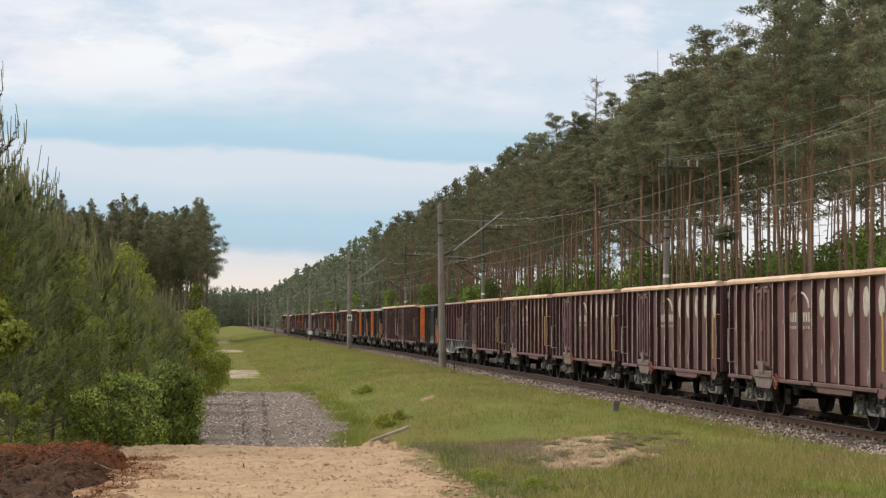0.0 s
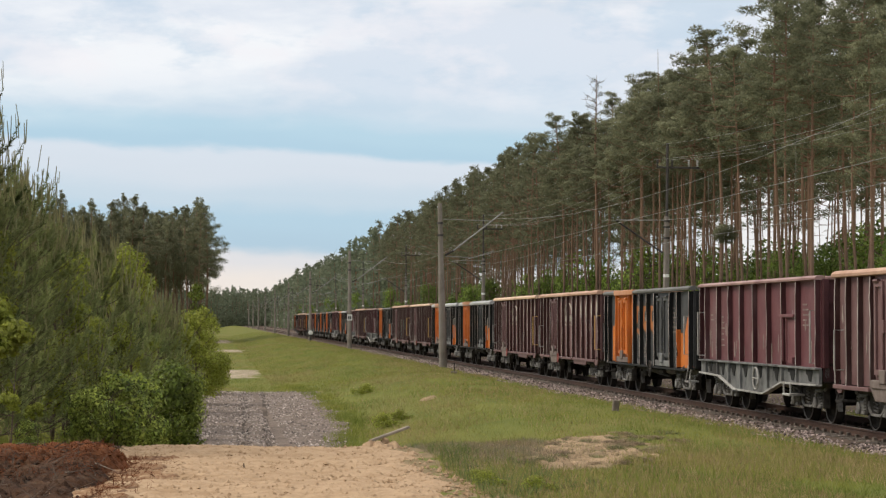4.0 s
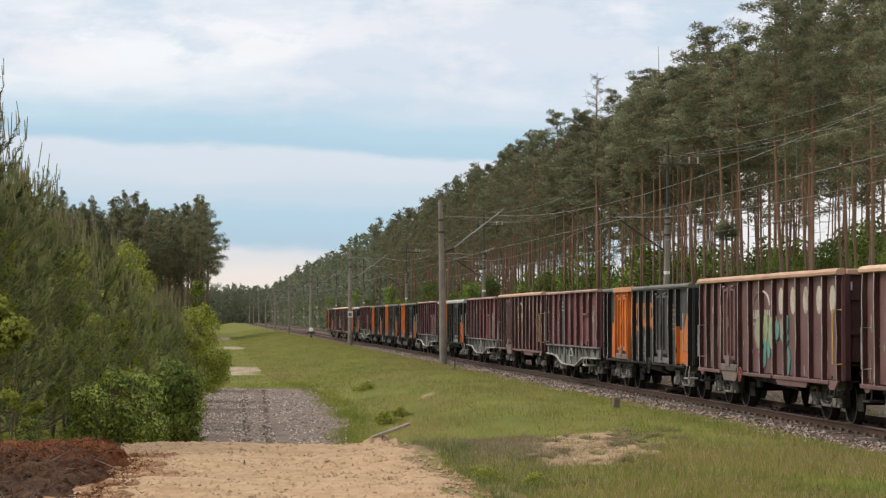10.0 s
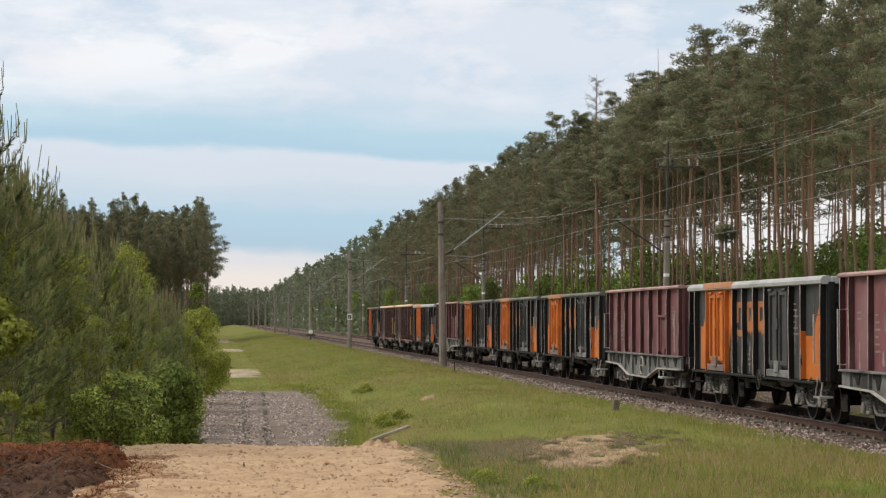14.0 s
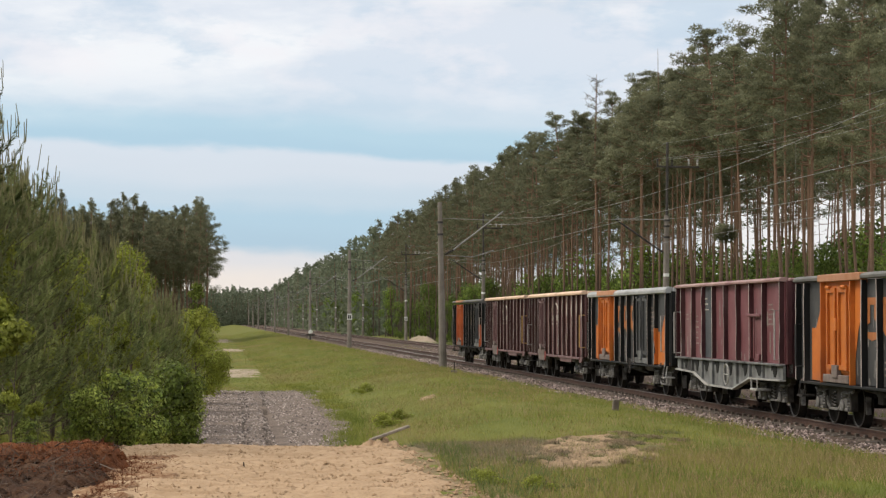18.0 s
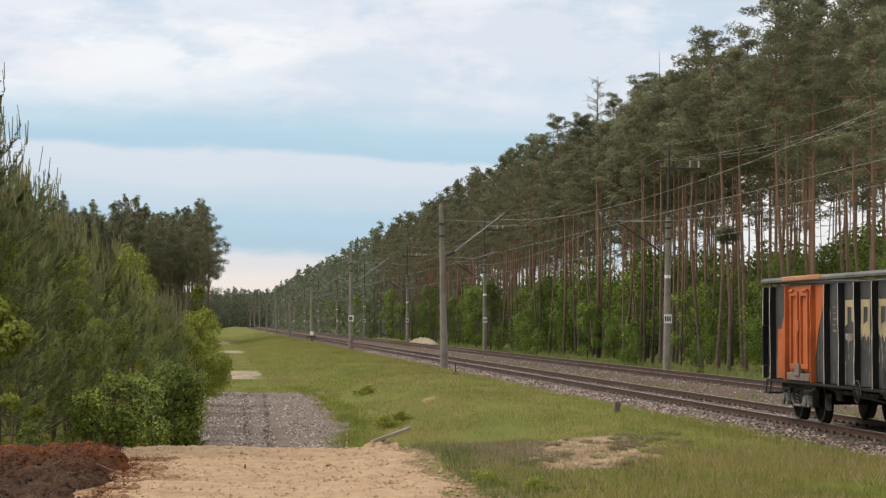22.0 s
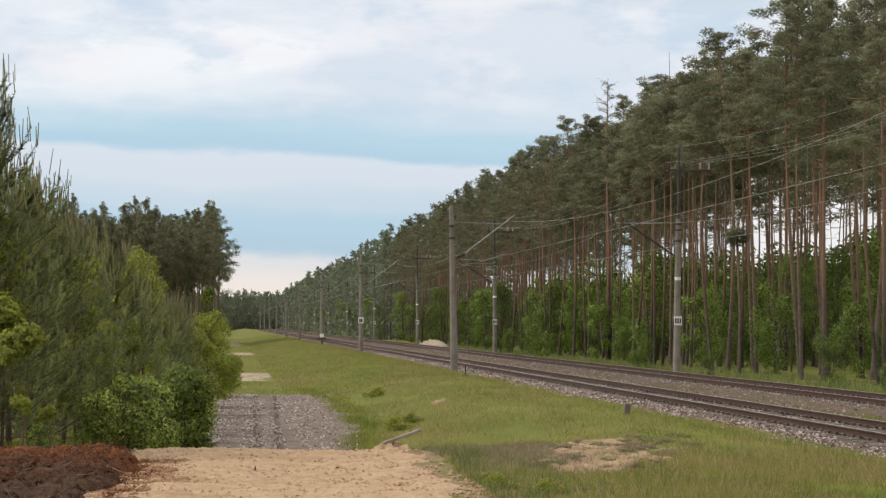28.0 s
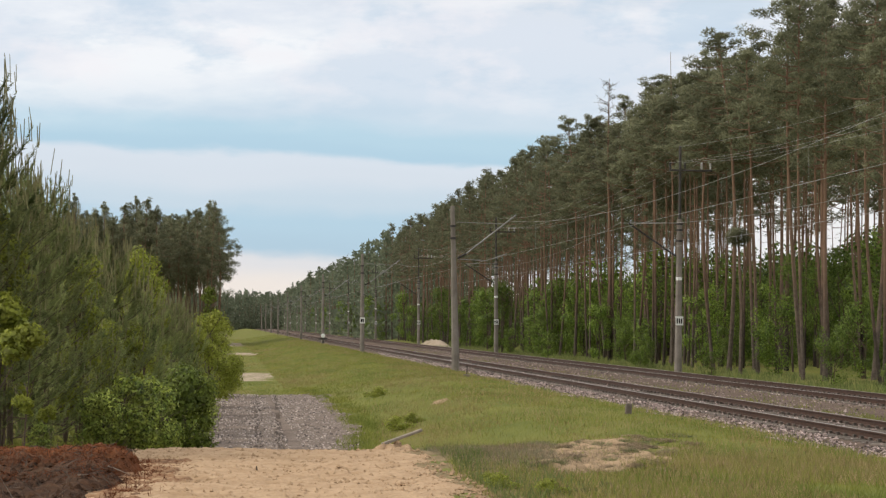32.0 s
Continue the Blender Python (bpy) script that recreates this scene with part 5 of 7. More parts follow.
def wagon_c(label, patch=False):
    HALF[0] = 5.54
    w = tagged(new("open_wagon"), label, "wagon", "wagons of the train")
    underframe(w, GREY, 3.75)
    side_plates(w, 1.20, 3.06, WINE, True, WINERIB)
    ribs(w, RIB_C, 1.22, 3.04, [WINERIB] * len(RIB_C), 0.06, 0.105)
    rim(w, 3.04, 3.14, RIM_RED, 0.008)
    low = [(1.0, 1.16), (1.0, 0.86), (0.74, 0.84), (0.59, 0.54), (0.33, 0.56), (0.19, 0.84), (0.0, 0.88), (0.0, 1.16)]
    belly = [(yu(q), z) for q, z in low]
    sill = part("side_sill", Shape().prism(belly, "x", -SIDE - 0.05, -SIDE + 0.02), GREY, w, "scuffed grey fish-belly side sill")
    part("side_sill", Shape().prism(belly, "x", SIDE - 0.02, SIDE + 0.05), GREY, w)
    for q, z in zip(RIB_C[1:-1], (0.88, 0.86, 0.68, 0.57, 0.57, 0.66, 0.86, 0.87)):
        part("stiffener", Shape().box(-SIDE - 0.11, -SIDE - 0.05, yu(q) - 0.03, yu(q) + 0.03, z, 1.155), GREY, sill)
    r = random.Random(len(label))
    for q, wd in ((0.09, 0.28), (0.21, 0.30), (0.31, 0.32), (0.42, 0.30), (0.55, 0.25), (0.68, 0.3), (0.80, 0.36), (0.93, 0.3)):
        deep = float(np.interp(q, [0.0, 0.19, 0.33, 0.59, 0.74, 1.0], [0.88, 0.84, 0.56, 0.54, 0.84, 0.86])) + 0.05
        lows = [max(deep, 1.15 - r.uniform(0.05, 0.12) - 0.2 * (k in (1, 2))) for k in range(5)]
        ring = [(yu(q) - wd, 1.15)] + [(yu(q) + wd * (f + r.uniform(-0.05, 0.05)), z) for f, z in zip((-1.02, -0.62, -0.2, 0.2, 0.62), lows)] + [(yu(q) + wd * 0.6, 1.15)]
        part("bare_patch", Shape().prism(ring[::-1], "x", -SIDE - 0.064, -SIDE - 0.046), BLACKPAINT, sill, "blackened worn patch")
    part("flange", Shape().prism([(y, z - 0.035) for y, z in belly[1:7]] + [(y, z) for y, z in belly[6:0:-1]], "x", -SIDE - 0.12, -SIDE + 0.02), DULLWHITE, sill, "pale lower flange")
    part("ledge", Shape().box(-SIDE - 0.13, -SIDE + 0.02, yu(1.0), yu(0.0), 1.16, 1.205, 0.008), GREY, w, "pale grey ledge under the wall")
    h = part("hatch", Shape().box(-SIDE - 0.05, -SIDE, yu(0.835), yu(0.765), 1.28, 2.22, 0.01), WINE, w)
    part("latch", Shape().box(-SIDE - 0.14, -SIDE - 0.05, yu(0.845), yu(0.735), 2.26, 2.33, 0.01).tube([(-SIDE - 0.1, yu(0.755), 1.3), (-SIDE - 0.1, yu(0.755), 2.28)], 0.025, 5).tube([(-SIDE - 0.1, yu(0.785), 1.3), (-SIDE - 0.1, yu(0.785), 2.28)], 0.025, 5)
         .box(-SIDE - 0.12, -SIDE - 0.05, yu(0.83), yu(0.80), 1.25, 1.4, 0.01), WINE, h)
    bars(w, 0.06, 2.3, 5, 0.2, 0.13, DUSTYBROWN, hgt=0.03)
    bars(w, 0.12, 2.35, 2, 0.4, 0.12, FADED)
    bars(w, 0.225, 2.3, 6, 0.35, 0.14, FADED)
    bars(w, 0.91, 2.55, 5, 0.55, 0.11, FADED)
    scuffs(w, len(label), 40, 1.22, 2.2, FADED, "pale scratches and dust on the wall")
    if patch:
        field(w, [(0.305, 1.23), (0.388, 1.23), (0.388, 3.03), (0.305, 3.03)], BLUEGREY, "grey repainted panel", "grey_field")
        bars(w, 0.325, 2.75, 3, 0.4, 0.14, CREAM, -SIDE - 0.012)
    grab(w, 0.985, 1.3, 2.4, DULLWHITE)
    grab(w, 0.02, 1.3, 2.4, DULLWHITE)
    ring_of("handwheel", (-SIDE - 0.15, yu(0.55), 0.86), 0.25, "x", 0.02, DULLWHITE, w, "pale brake handwheel", 16, 1)
    part("step", Shape().box(-1.46, -1.1, yu(0.79) - 0.3, yu(0.79) + 0.3, 0.55, 0.60, 0.01).tube([(-1.42, yu(0.79) + 0.28, 0.58), (-1.42, yu(0.79) + 0.28, 0.86)], 0.02, 5).tube([(-1.42, yu(0.79) - 0.28, 0.58), (-1.42, yu(0.79) - 0.28, 0.86)], 0.02, 5), DULLWHITE, w)
    return w


# the train from its tail forward; each kind with the length from one wagon's rear to the next
TRAIN = "T A A G P D D D C G P B P D S A G G A B D C B A B A A".split()
LENGTH = {"A": 13.99, "B": 13.99, "S": 14.35, "T": 14.04, "G": 14.04, "D": 13.92, "C": 12.32, "P": 12.32}
TAIL = [(0.0, 408.3), (6.0, 310.57), (9.0, 261.44), (12.0, 212.35), (14.0, 179.6), (17.0, 131.2), (18.0, 114.83), (19.0, 98.65), (20.0, 82.15), (22.0, 49.43), (24.0, 16.8), (32.0, -113.6)]


def build_train():
    first = {}
    made = []
    back = 0.0
    for kind in TRAIN:
        if kind not in first:
            first[kind] = {
                "A": lambda: wagon_a("dusty brown ribbed open wagon with a tan rim and cream ovals"),
                "B": lambda: wagon_a("dusty brown ribbed open wagon with a rust-tan rim", False, RIM_RUST),
                "S": lambda: wagon_a("brown ribbed open wagon with faded teal and pale green spray paint", True, RIM_RUST),
                "C": lambda: wagon_c("wine-red open wagon with scuffed grey fish-belly sill"),
                "P": lambda: wagon_c("wine-red open wagon with one grey repainted panel", True),
                "G": lambda: wagon_b("black and orange open wagon with a grey rim", RIM_GREY, DULLORANGE, ORANGE),
                "D": lambda: wagon_b("black and orange open wagon with a dark rim", RIM_DARK, DULLORANGE, ORANGE),
                "T": lambda: wagon_b("black and faded red-orange last wagon of the train, worn ochre emblem", RIM_DARK, OCHRE, REDORANGE, True),
            }[kind]()
            w = first[kind]
        else:
            w = copy_thing(first[kind], Matrix.Identity(4))
        made.append((w, back + (5.54 if kind in "CP" else 6.4)))
        back += LENGTH[kind]
    return made


# ---------------------------------------------------------------- plants
def unit(rng, n, up=0.0):
    v = rng.normal(size=(n, 3))
    v /= np.linalg.norm(v, axis=1, keepdims=True) + 1e-9
    v[:, 2] += up
    return v / (np.linalg.norm(v, axis=1, keepdims=True) + 1e-9)


def spikes(rng, base, d, length, width, nor=None):
    """Narrow triangles from base along d; turned to face along nor where it is given."""
    s = np.cross(d, unit(rng, len(d)) if nor is None else nor + 0.35 * unit(rng, len(d)))
    s /= np.linalg.norm(s, axis=1, keepdims=True) + 1e-9
    w = np.asarray(width).reshape(-1, 1) / 2
    return np.stack([base - s * w, base + s * w, base + d * np.asarray(length).reshape(-1, 1)], 1)


def rods(rng, base, d, length, width):
    """Thin upright shoots, in two crossed blades each."""
    out = []
    tip = base + d * length.reshape(-1, 1)
    s = np.cross(d, unit(rng, len(d)))
    s /= np.linalg.norm(s, axis=1, keepdims=True) + 1e-9
    for side in (s, np.cross(d, s)):
        out.append(np.stack([base - side * width / 2, base + side * width / 2, tip + side * width / 3, tip - side * width / 3], 1))
    return np.concatenate(out)


def leaves(rng, p, size, out):
    """Small folded leaf shapes at p."""
    n = len(p)
    d = unit(rng, n, 0.0)
    nor = out + 0.5 * unit(rng, n, 0.2)
    d = np.cross(nor, d)
    d /= np.linalg.norm(d, axis=1, keepdims=True) + 1e-9
    s = np.cross(d, nor)
    s /= np.linalg.norm(s, axis=1, keepdims=True) + 1e-9
    l = (size * rng.uniform(0.6, 1.3, n)).reshape(-1, 1)
    return np.stack([p - d * l * 0.5, p + s * l * 0.33, p + d * l * 0.5, p - s * l * 0.33], 1)


def pads(rng, centres, radii, per, l0, l1, w0, w1, flat=0.55, feather=0.28):
    """Needle clumps: pointed tufts laid over flattened lumps and standing out of them; also their clump's normals."""
    c, r = np.repeat(centres, per, 0), np.repeat(radii, per).reshape(-1, 1)
    m = len(c)
    n = unit(rng, m, 0.25)
    p = c + n * r * rng.uniform(0.35, 1.0, (m, 1)) ** 0.7 * np.array([1, 1, flat])
    nor = n * np.array([flat, flat, 1.0]) + 0.45 * unit(rng, m)
    nor /= np.linalg.norm(nor, axis=1, keepdims=True) + 1e-9
    d = np.cross(nor, unit(rng, m))
    d /= np.linalg.norm(d, axis=1, keepdims=True) + 1e-9
    out = n + 0.5 * unit(rng, m) + np.array([0, 0, 0.35])
    out /= np.linalg.norm(out, axis=1, keepdims=True) + 1e-9
    stand = (rng.random((m, 1)) < feather)
    d = np.where(stand, out, d + 0.3 * n)
    s = np.cross(nor, d)
    s *= rng.uniform(w0, w1, (m, 1)) * np.where(stand, 0.8, 1.0) / 2 / (np.linalg.norm(s, axis=1, keepdims=True) + 1e-9)
    tri = np.stack([p - s, p + s, p + d * rng.uniform(l0, l1, (m, 1)) * np.where(stand, 1.1, 1.0)], 1)
    return tri, n + 0.35 * unit(rng, m) + np.array([0, 0, 0.25])


def curve_pts(a, b, bow, n):
    a, b = np.array(a, float), np.array(b, float)
    return [tuple(a + (b - a) * t + np.array([0, 0, bow * 4 * t * (1 - t)])) for t in np.linspace(0, 1, n)]


def pine_shapes(seed, h, dense, bare=0.45, wide=1.0, coarse=1.0, flat=0.55):
    """Stem with limbs, and needle clumps, of a Scots pine: long bare stem, dead stubs, ragged tiered crown."""
    rng = np.random.default_rng(seed)
    fine = dense > 1
    bend = rng.normal(size=(2, 2)) * 0.36
    def stem(z):
        q = z / h
        return np.array([bend[0, 0] * math.sin(2.2 * q) + bend[1, 0] * q, bend[0, 1] * math.sin(2.9 * q) + bend[1, 1] * q, z])
    zs = np.linspace(-0.3, h * 0.97, 9)
    r0 = 0.0052 * h * rng.uniform(0.62, 1.32)
    body = Shape().tube([stem(z) for z in zs], [max(0.025, r0 * (1 - 0.74 * max(z, 0) / h) * (1.25 if z < 0.2 else 1)) for z in zs], 7 if fine else 5, False)
    crown0 = h * (bare + rng.uniform(-0.05, 0.07))
    cl, size = [], []
    nl = 30 if fine else 21
    a = rng.uniform(0, 6.283)
    for i in range(nl):
        q = ((i + 0.7 * rng.random()) / nl) ** 0.9
        z = crown0 + (h * 0.985 - crown0) * q
        reach = wide * (2.2 * (1 - q) ** 0.75 + 0.22) * rng.uniform(0.45, 1.25) * (0.45 + 0.55 * min(1, q * 3.0))
        a += 2.4 + rng.normal() * 0.5
        p = stem(z)
        tip = p + np.array([math.cos(a) * reach, math.sin(a) * reach, reach * rng.uniform(-0.05, 0.45) + 0.25 * q])
        pts = curve_pts(p, tip, -0.08 * reach, 4 if fine else 3)
        body.tube(pts, [0.042 * (1 - 0.75 * k / (len(pts) - 1)) * (1.2 - 0.6 * q) for k in range(len(pts))], 3, False)
        side = np.array([-math.sin(a), math.cos(a), 0.0])
        n = (2 + int(reach * 1.6)) if fine else 3
        if q < 0.16 and rng.random() < 0.45:
            n = 1
        for k in range(n):
            f = 1.0 - 0.62 * (k / max(n, 1)) * rng.uniform(0.6, 1.2)
            cl.append(p + (tip - p) * f + side * rng.normal() * 0.30 * (0.5 + 0.5 * reach) * (1 if k else 0.2) + np.array([0, 0, rng.normal() * 0.12]))
            size.append(rng.uniform(0.30, 0.56) * (1.12 - 0.42 * q))
    for i in range(12 if fine else 4):
        z = h * rng.uniform(0.22, bare + 0.08)
        b, r = rng.uniform(0, 6.283), rng.uniform(0.2, 0.9)
        p = stem(z)
        body.tube([p, p + np.array([math.cos(b) * r, math.sin(b) * r, rng.uniform(-0.5, 0.3) * r])], [0.018, 0.005], 3, False)
    for k in range(4):
        cl.append(stem(h * (0.955 + 0.014 * k)) + rng.normal(size=3) * 0.10)
        size.append(0.30 - 0.03 * k)
    cl, size = np.array(cl), np.array(size)
    k = coarse * (1.0 if fine else 1.3)
    tri, nor = pads(rng, cl, size, int(42 * dense / coarse ** 1.5), 0.09 * k, 0.19 * k, 0.042 * k, 0.080 * k, flat)
    away = tri[:, 0] - np.array([stem(z) for z in np.linspace(0, h, 60)])[np.clip((tri[:, 0, 2] / h * 59).astype(int), 0, 59)]
    away[:, 2] = 0
    return body, tri, nor + 0.30 * away


def tall_pine(seed, h, dense, label, group, bare=0.45, wide=1.0, coarse=1.0, flat=0.55):
    t = tagged(new("pine_tree"), label, "tree", group)
    body, tri, nor = pine_shapes(seed, h, dense, bare, wide, coarse, flat)
    part("trunk", body, BARK, t, smooth=True)
    part("crown", soup("crown", tri, 3, PINELEAF, nor), PINELEAF, t)
    return t


def joined(name, label, meshes, places, mat):
    """One mesh of many copies: meshes to pick from, places of (index, matrix)."""
    co, idx, tot = [], [], []
    data = []
    for me in meshes:
        v = np.empty(len(me.vertices) * 3, dtype=np.float32)
        me.vertices.foreach_get("co", v)
        li = np.empty(len(me.loops), dtype=np.int32)
        me.loops.foreach_get("vertex_index", li)
        lt = np.empty(len(me.polygons), dtype=np.int32)
        me.polygons.foreach_get("loop_total", lt)
        data.append((v.reshape(-1, 3), li, lt, SOFT.get(me.name)))
    n, bent = 0, []
    for k, m in places:
        v, li, lt, nor = data[k]
        a = np.array(m)
        if nor is not None:
            w = (nor / np.diag(a[:3, :3] @ a[:3, :3].T)[2] ** 0.5) @ a[:3, :3].T
            bent.append(w / (np.linalg.norm(w, axis=1, keepdims=True) + 1e-9))
        co.append(v @ a[:3, :3].T + a[:3, 3])
        idx.append(li + n)
        tot.append(lt)
        n += len(v)
    co, idx, tot = np.concatenate(co).astype(np.float32), np.concatenate(idx).astype(np.int32), np.concatenate(tot)
    me = bpy.data.meshes.new(name)
    me.vertices.add(len(co))
    me.vertices.foreach_set("co", co.ravel())
    me.loops.add(len(idx))
    me.loops.foreach_set("vertex_index", idx)
    me.polygons.add(len(tot))
    me.polygons.foreach_set("loop_start", np.concatenate([[0], np.cumsum(tot)[:-1]]).astype(np.int32))
    me.materials.append(mat)
    me.update(calc_edges=True)
    if bent:
        me.polygons.foreach_set("use_smooth", [True] * len(tot))
        bend_normals(me, np.concatenate(bent))
    return tagged(new(name, me), label, "wood", kind="stuff")


def parts_of(things, part_name):
    return [next(c for c in t.children if c.name.split(".")[0] == part_name).data for t in things]


def drop(things):
    for t in things:
        for o in (*t.children_recursive, t):
            bpy.data.objects.remove(o)


def young_pine(seed, h, label):
    """A young bushy pine with whorls of needled shoots and pale upright candles."""
    rng = np.random.default_rng(seed)
    t = tagged(new("young_pine"), label, "tree", "young pines by the field road")
    sway = rng.normal(size=2) * 0.15
    def stem(z):
        return np.array([sway[0] * (z / h) ** 2, sway[1] * (z / h) ** 2, z])
    stem_shape = Shape().tube([stem(z) for z in np.linspace(-0.2, h, 7)], [0.012 * h * (1.02 - k / 6) + 0.008 for k in range(7)], 7)
    br = Shape()
    base, dirs, cand_p, cand_l = [], [], [], []
    z = 0.35
    while z < h - 0.15:
        n = rng.integers(4, 7)
        a0 = rng.uniform(0, 6.28)
        for i in range(n):
            a = a0 + 6.283 * i / n + rng.normal() * 0.15
            reach = min(1.40, 0.26 + 0.38 * (h - z)) * rng.uniform(0.7, 1.12)
            lift = rng.uniform(0.3, 0.65) + 0.2 * (z / h)
            p = stem(z)
            tip = p + np.array([math.cos(a) * reach, math.sin(a) * reach, reach * lift])
            pts = np.array(curve_pts(p, tip, -0.10 * reach, 4))
            br.tube(pts, [0.016, 0.012, 0.008, 0.004], 3, False)
            shoots = [(pts[0] * 0.4 + pts[1] * 0.6, tip)]
            for s in range(int(3 + reach * 3.4)):
                f = rng.uniform(0.3, 0.98)
                q = p + (tip - p) * f
                e = q + (np.array([0.45 * math.cos(a), 0.45 * math.sin(a), 1.0]) + rng.normal(size=3) * 0.22) * rng.uniform(0.25, 0.55)
                shoots.append((q, e))
            for q, e in shoots:
                L = np.linalg.norm(e - q)
                m = int((14 + 105 * L) * (1.0 if z < 0.5 * h else 1.5))
                f = rng.random(m).reshape(-1, 1)
                base.append(q + (e - q) * f)
                dirs.append(unit(rng, m) * 0.9 + (e - q) / (L + 1e-6) * 0.5)
                for _ in range((rng.random() < 0.35) if z < 0.6 * h else 1 + (rng.random() < 0.4)):
                    cand_p.append(e + rng.normal(size=3) * 0.03)
                    cand_l.append(rng.uniform(0.10, 0.26) if z < 0.6 * h else rng.uniform(0.22, 0.55))
        z += rng.uniform(0.32, 0.46)
    top = stem(h)
    for i in range(6):
        cand_p.append(top + np.append(rng.normal(size=2) * 0.05, -0.1))
        cand_l.append(0.42 if i == 0 else rng.uniform(0.2, 0.34))
    m = 620
    f = rng.random(m).reshape(-1, 1)
    base.append(stem(h * 0.86) + (top + np.array([0, 0, 0.25]) - stem(h * 0.86)) * f)
    dirs.append(unit(rng, m, 0.6))
    stem_shape.add(br.v, br.f)
    part("trunk", stem_shape, TWIGBARK, t, smooth=True)
    base, dirs = np.concatenate(base), np.concatenate(dirs)
    dirs /= np.linalg.norm(dirs, axis=1, keepdims=True)
    nor = base - np.array([stem(z) for z in np.linspace(0, h * 1.1, 60)])[np.clip((base[:, 2] / h / 1.1 * 59).astype(int), 0, 59)]
    nor = nor / (np.linalg.norm(nor, axis=1, keepdims=True) + 0.2) + 0.4 * dirs + np.array([0, 0, 0.4])
    part("crown", soup("crown", spikes(rng, base, dirs, rng.uniform(0.05, 0.11, len(base)), rng.uniform(0.012, 0.024, len(base)), nor), 3, YOUNGPINE, nor), YOUNGPINE, t)
    cp = np.array(cand_p)
    d = unit(rng, len(cp)) * 0.16 + np.array([0, 0, 1])
    d /= np.linalg.norm(d, axis=1, keepdims=True)
    part("new_growth", soup("new_growth", rods(rng, cp, d, np.array(cand_l), 0.023), 4, CANDLE), CANDLE, t, "pale upright new shoots")["kind"] = "stuff"
    return t


def leafy(name, seed, h, spread, n, size, mat, label, group, stems=4, low=0.1, lobes=14):
    """A broadleaved bush or sapling: forked stems and many leaves in lobes."""
    rng = np.random.default_rng(seed)
    t = tagged(new(name), label, "tree" if h > 3 else "bush", group)
    st = Shape()
    centres, radii = [], []
    for i in range(stems):
        a, r = rng.uniform(0, 6.28), spread * rng.uniform(0.1, 0.45)
        tip = np.array([math.cos(a) * r, math.sin(a) * r, h * rng.uniform(0.75, 0.95)])
        pts = curve_pts((0.06 * math.cos(a), 0.06 * math.sin(a), -0.15), tip, 0.05 * h, 5)
        st.tube(pts, [0.0075 * h * (1.05 - k / 4.3) for k in range(5)], 5, False)
        for k in range(4):
            f = rng.uniform(0.3, 0.9)
            p = np.array(pts[0]) + (tip - np.array(pts[0])) * f
            b = rng.uniform(0, 6.28)
            st.tube([p, p + np.array([math.cos(b) * spread * 0.5, math.sin(b) * spread * 0.5, 0.25 * h * rng.random()])], [0.006 * h, 0.002 * h], 3, False)
    for i in range(lobes):
        q = rng.uniform(low, 0.93)
        a = rng.uniform(0, 6.28)
        rr = spread * math.sqrt(max(0.05, 1 - (abs(q - 0.42) / 0.62) ** 2)) * rng.uniform(0.25, 0.72)
        centres.append((math.cos(a) * rr, math.sin(a) * rr, h * q))
        radii.append(spread * rng.uniform(0.20, 0.40))
    centres, radii = np.array(centres), np.array(radii)
    k = rng.choice(lobes, n, p=radii ** 2 / (radii ** 2).sum())
    d = unit(rng, n, 0.15)
    p = centres[k] + d * (radii[k] * rng.uniform(0.5, 1.08, n)).reshape(-1, 1)
    p[:, 2] = np.abs(p[:, 2])
    away = p - np.array([0, 0, 0.45 * h])
    away /= np.linalg.norm(away, axis=1, keepdims=True) + 1e-9
    part("branchwork", st, TWIGBARK, t)["kind"] = "stuff"
    part("leaves", soup("leaves", leaves(rng, p, size, d), 4, mat, d + 0.5 * away + 0.35 * unit(rng, n) + np.array([0, 0, 0.2])), mat, t)
    return t


def at_ground(x, y, turn=0.0, s=1.0, sz=None):
    return pose(x, y, gz(x, y), 0, 0, turn) @ Matrix.Diagonal((s, s, sz or s, 1))


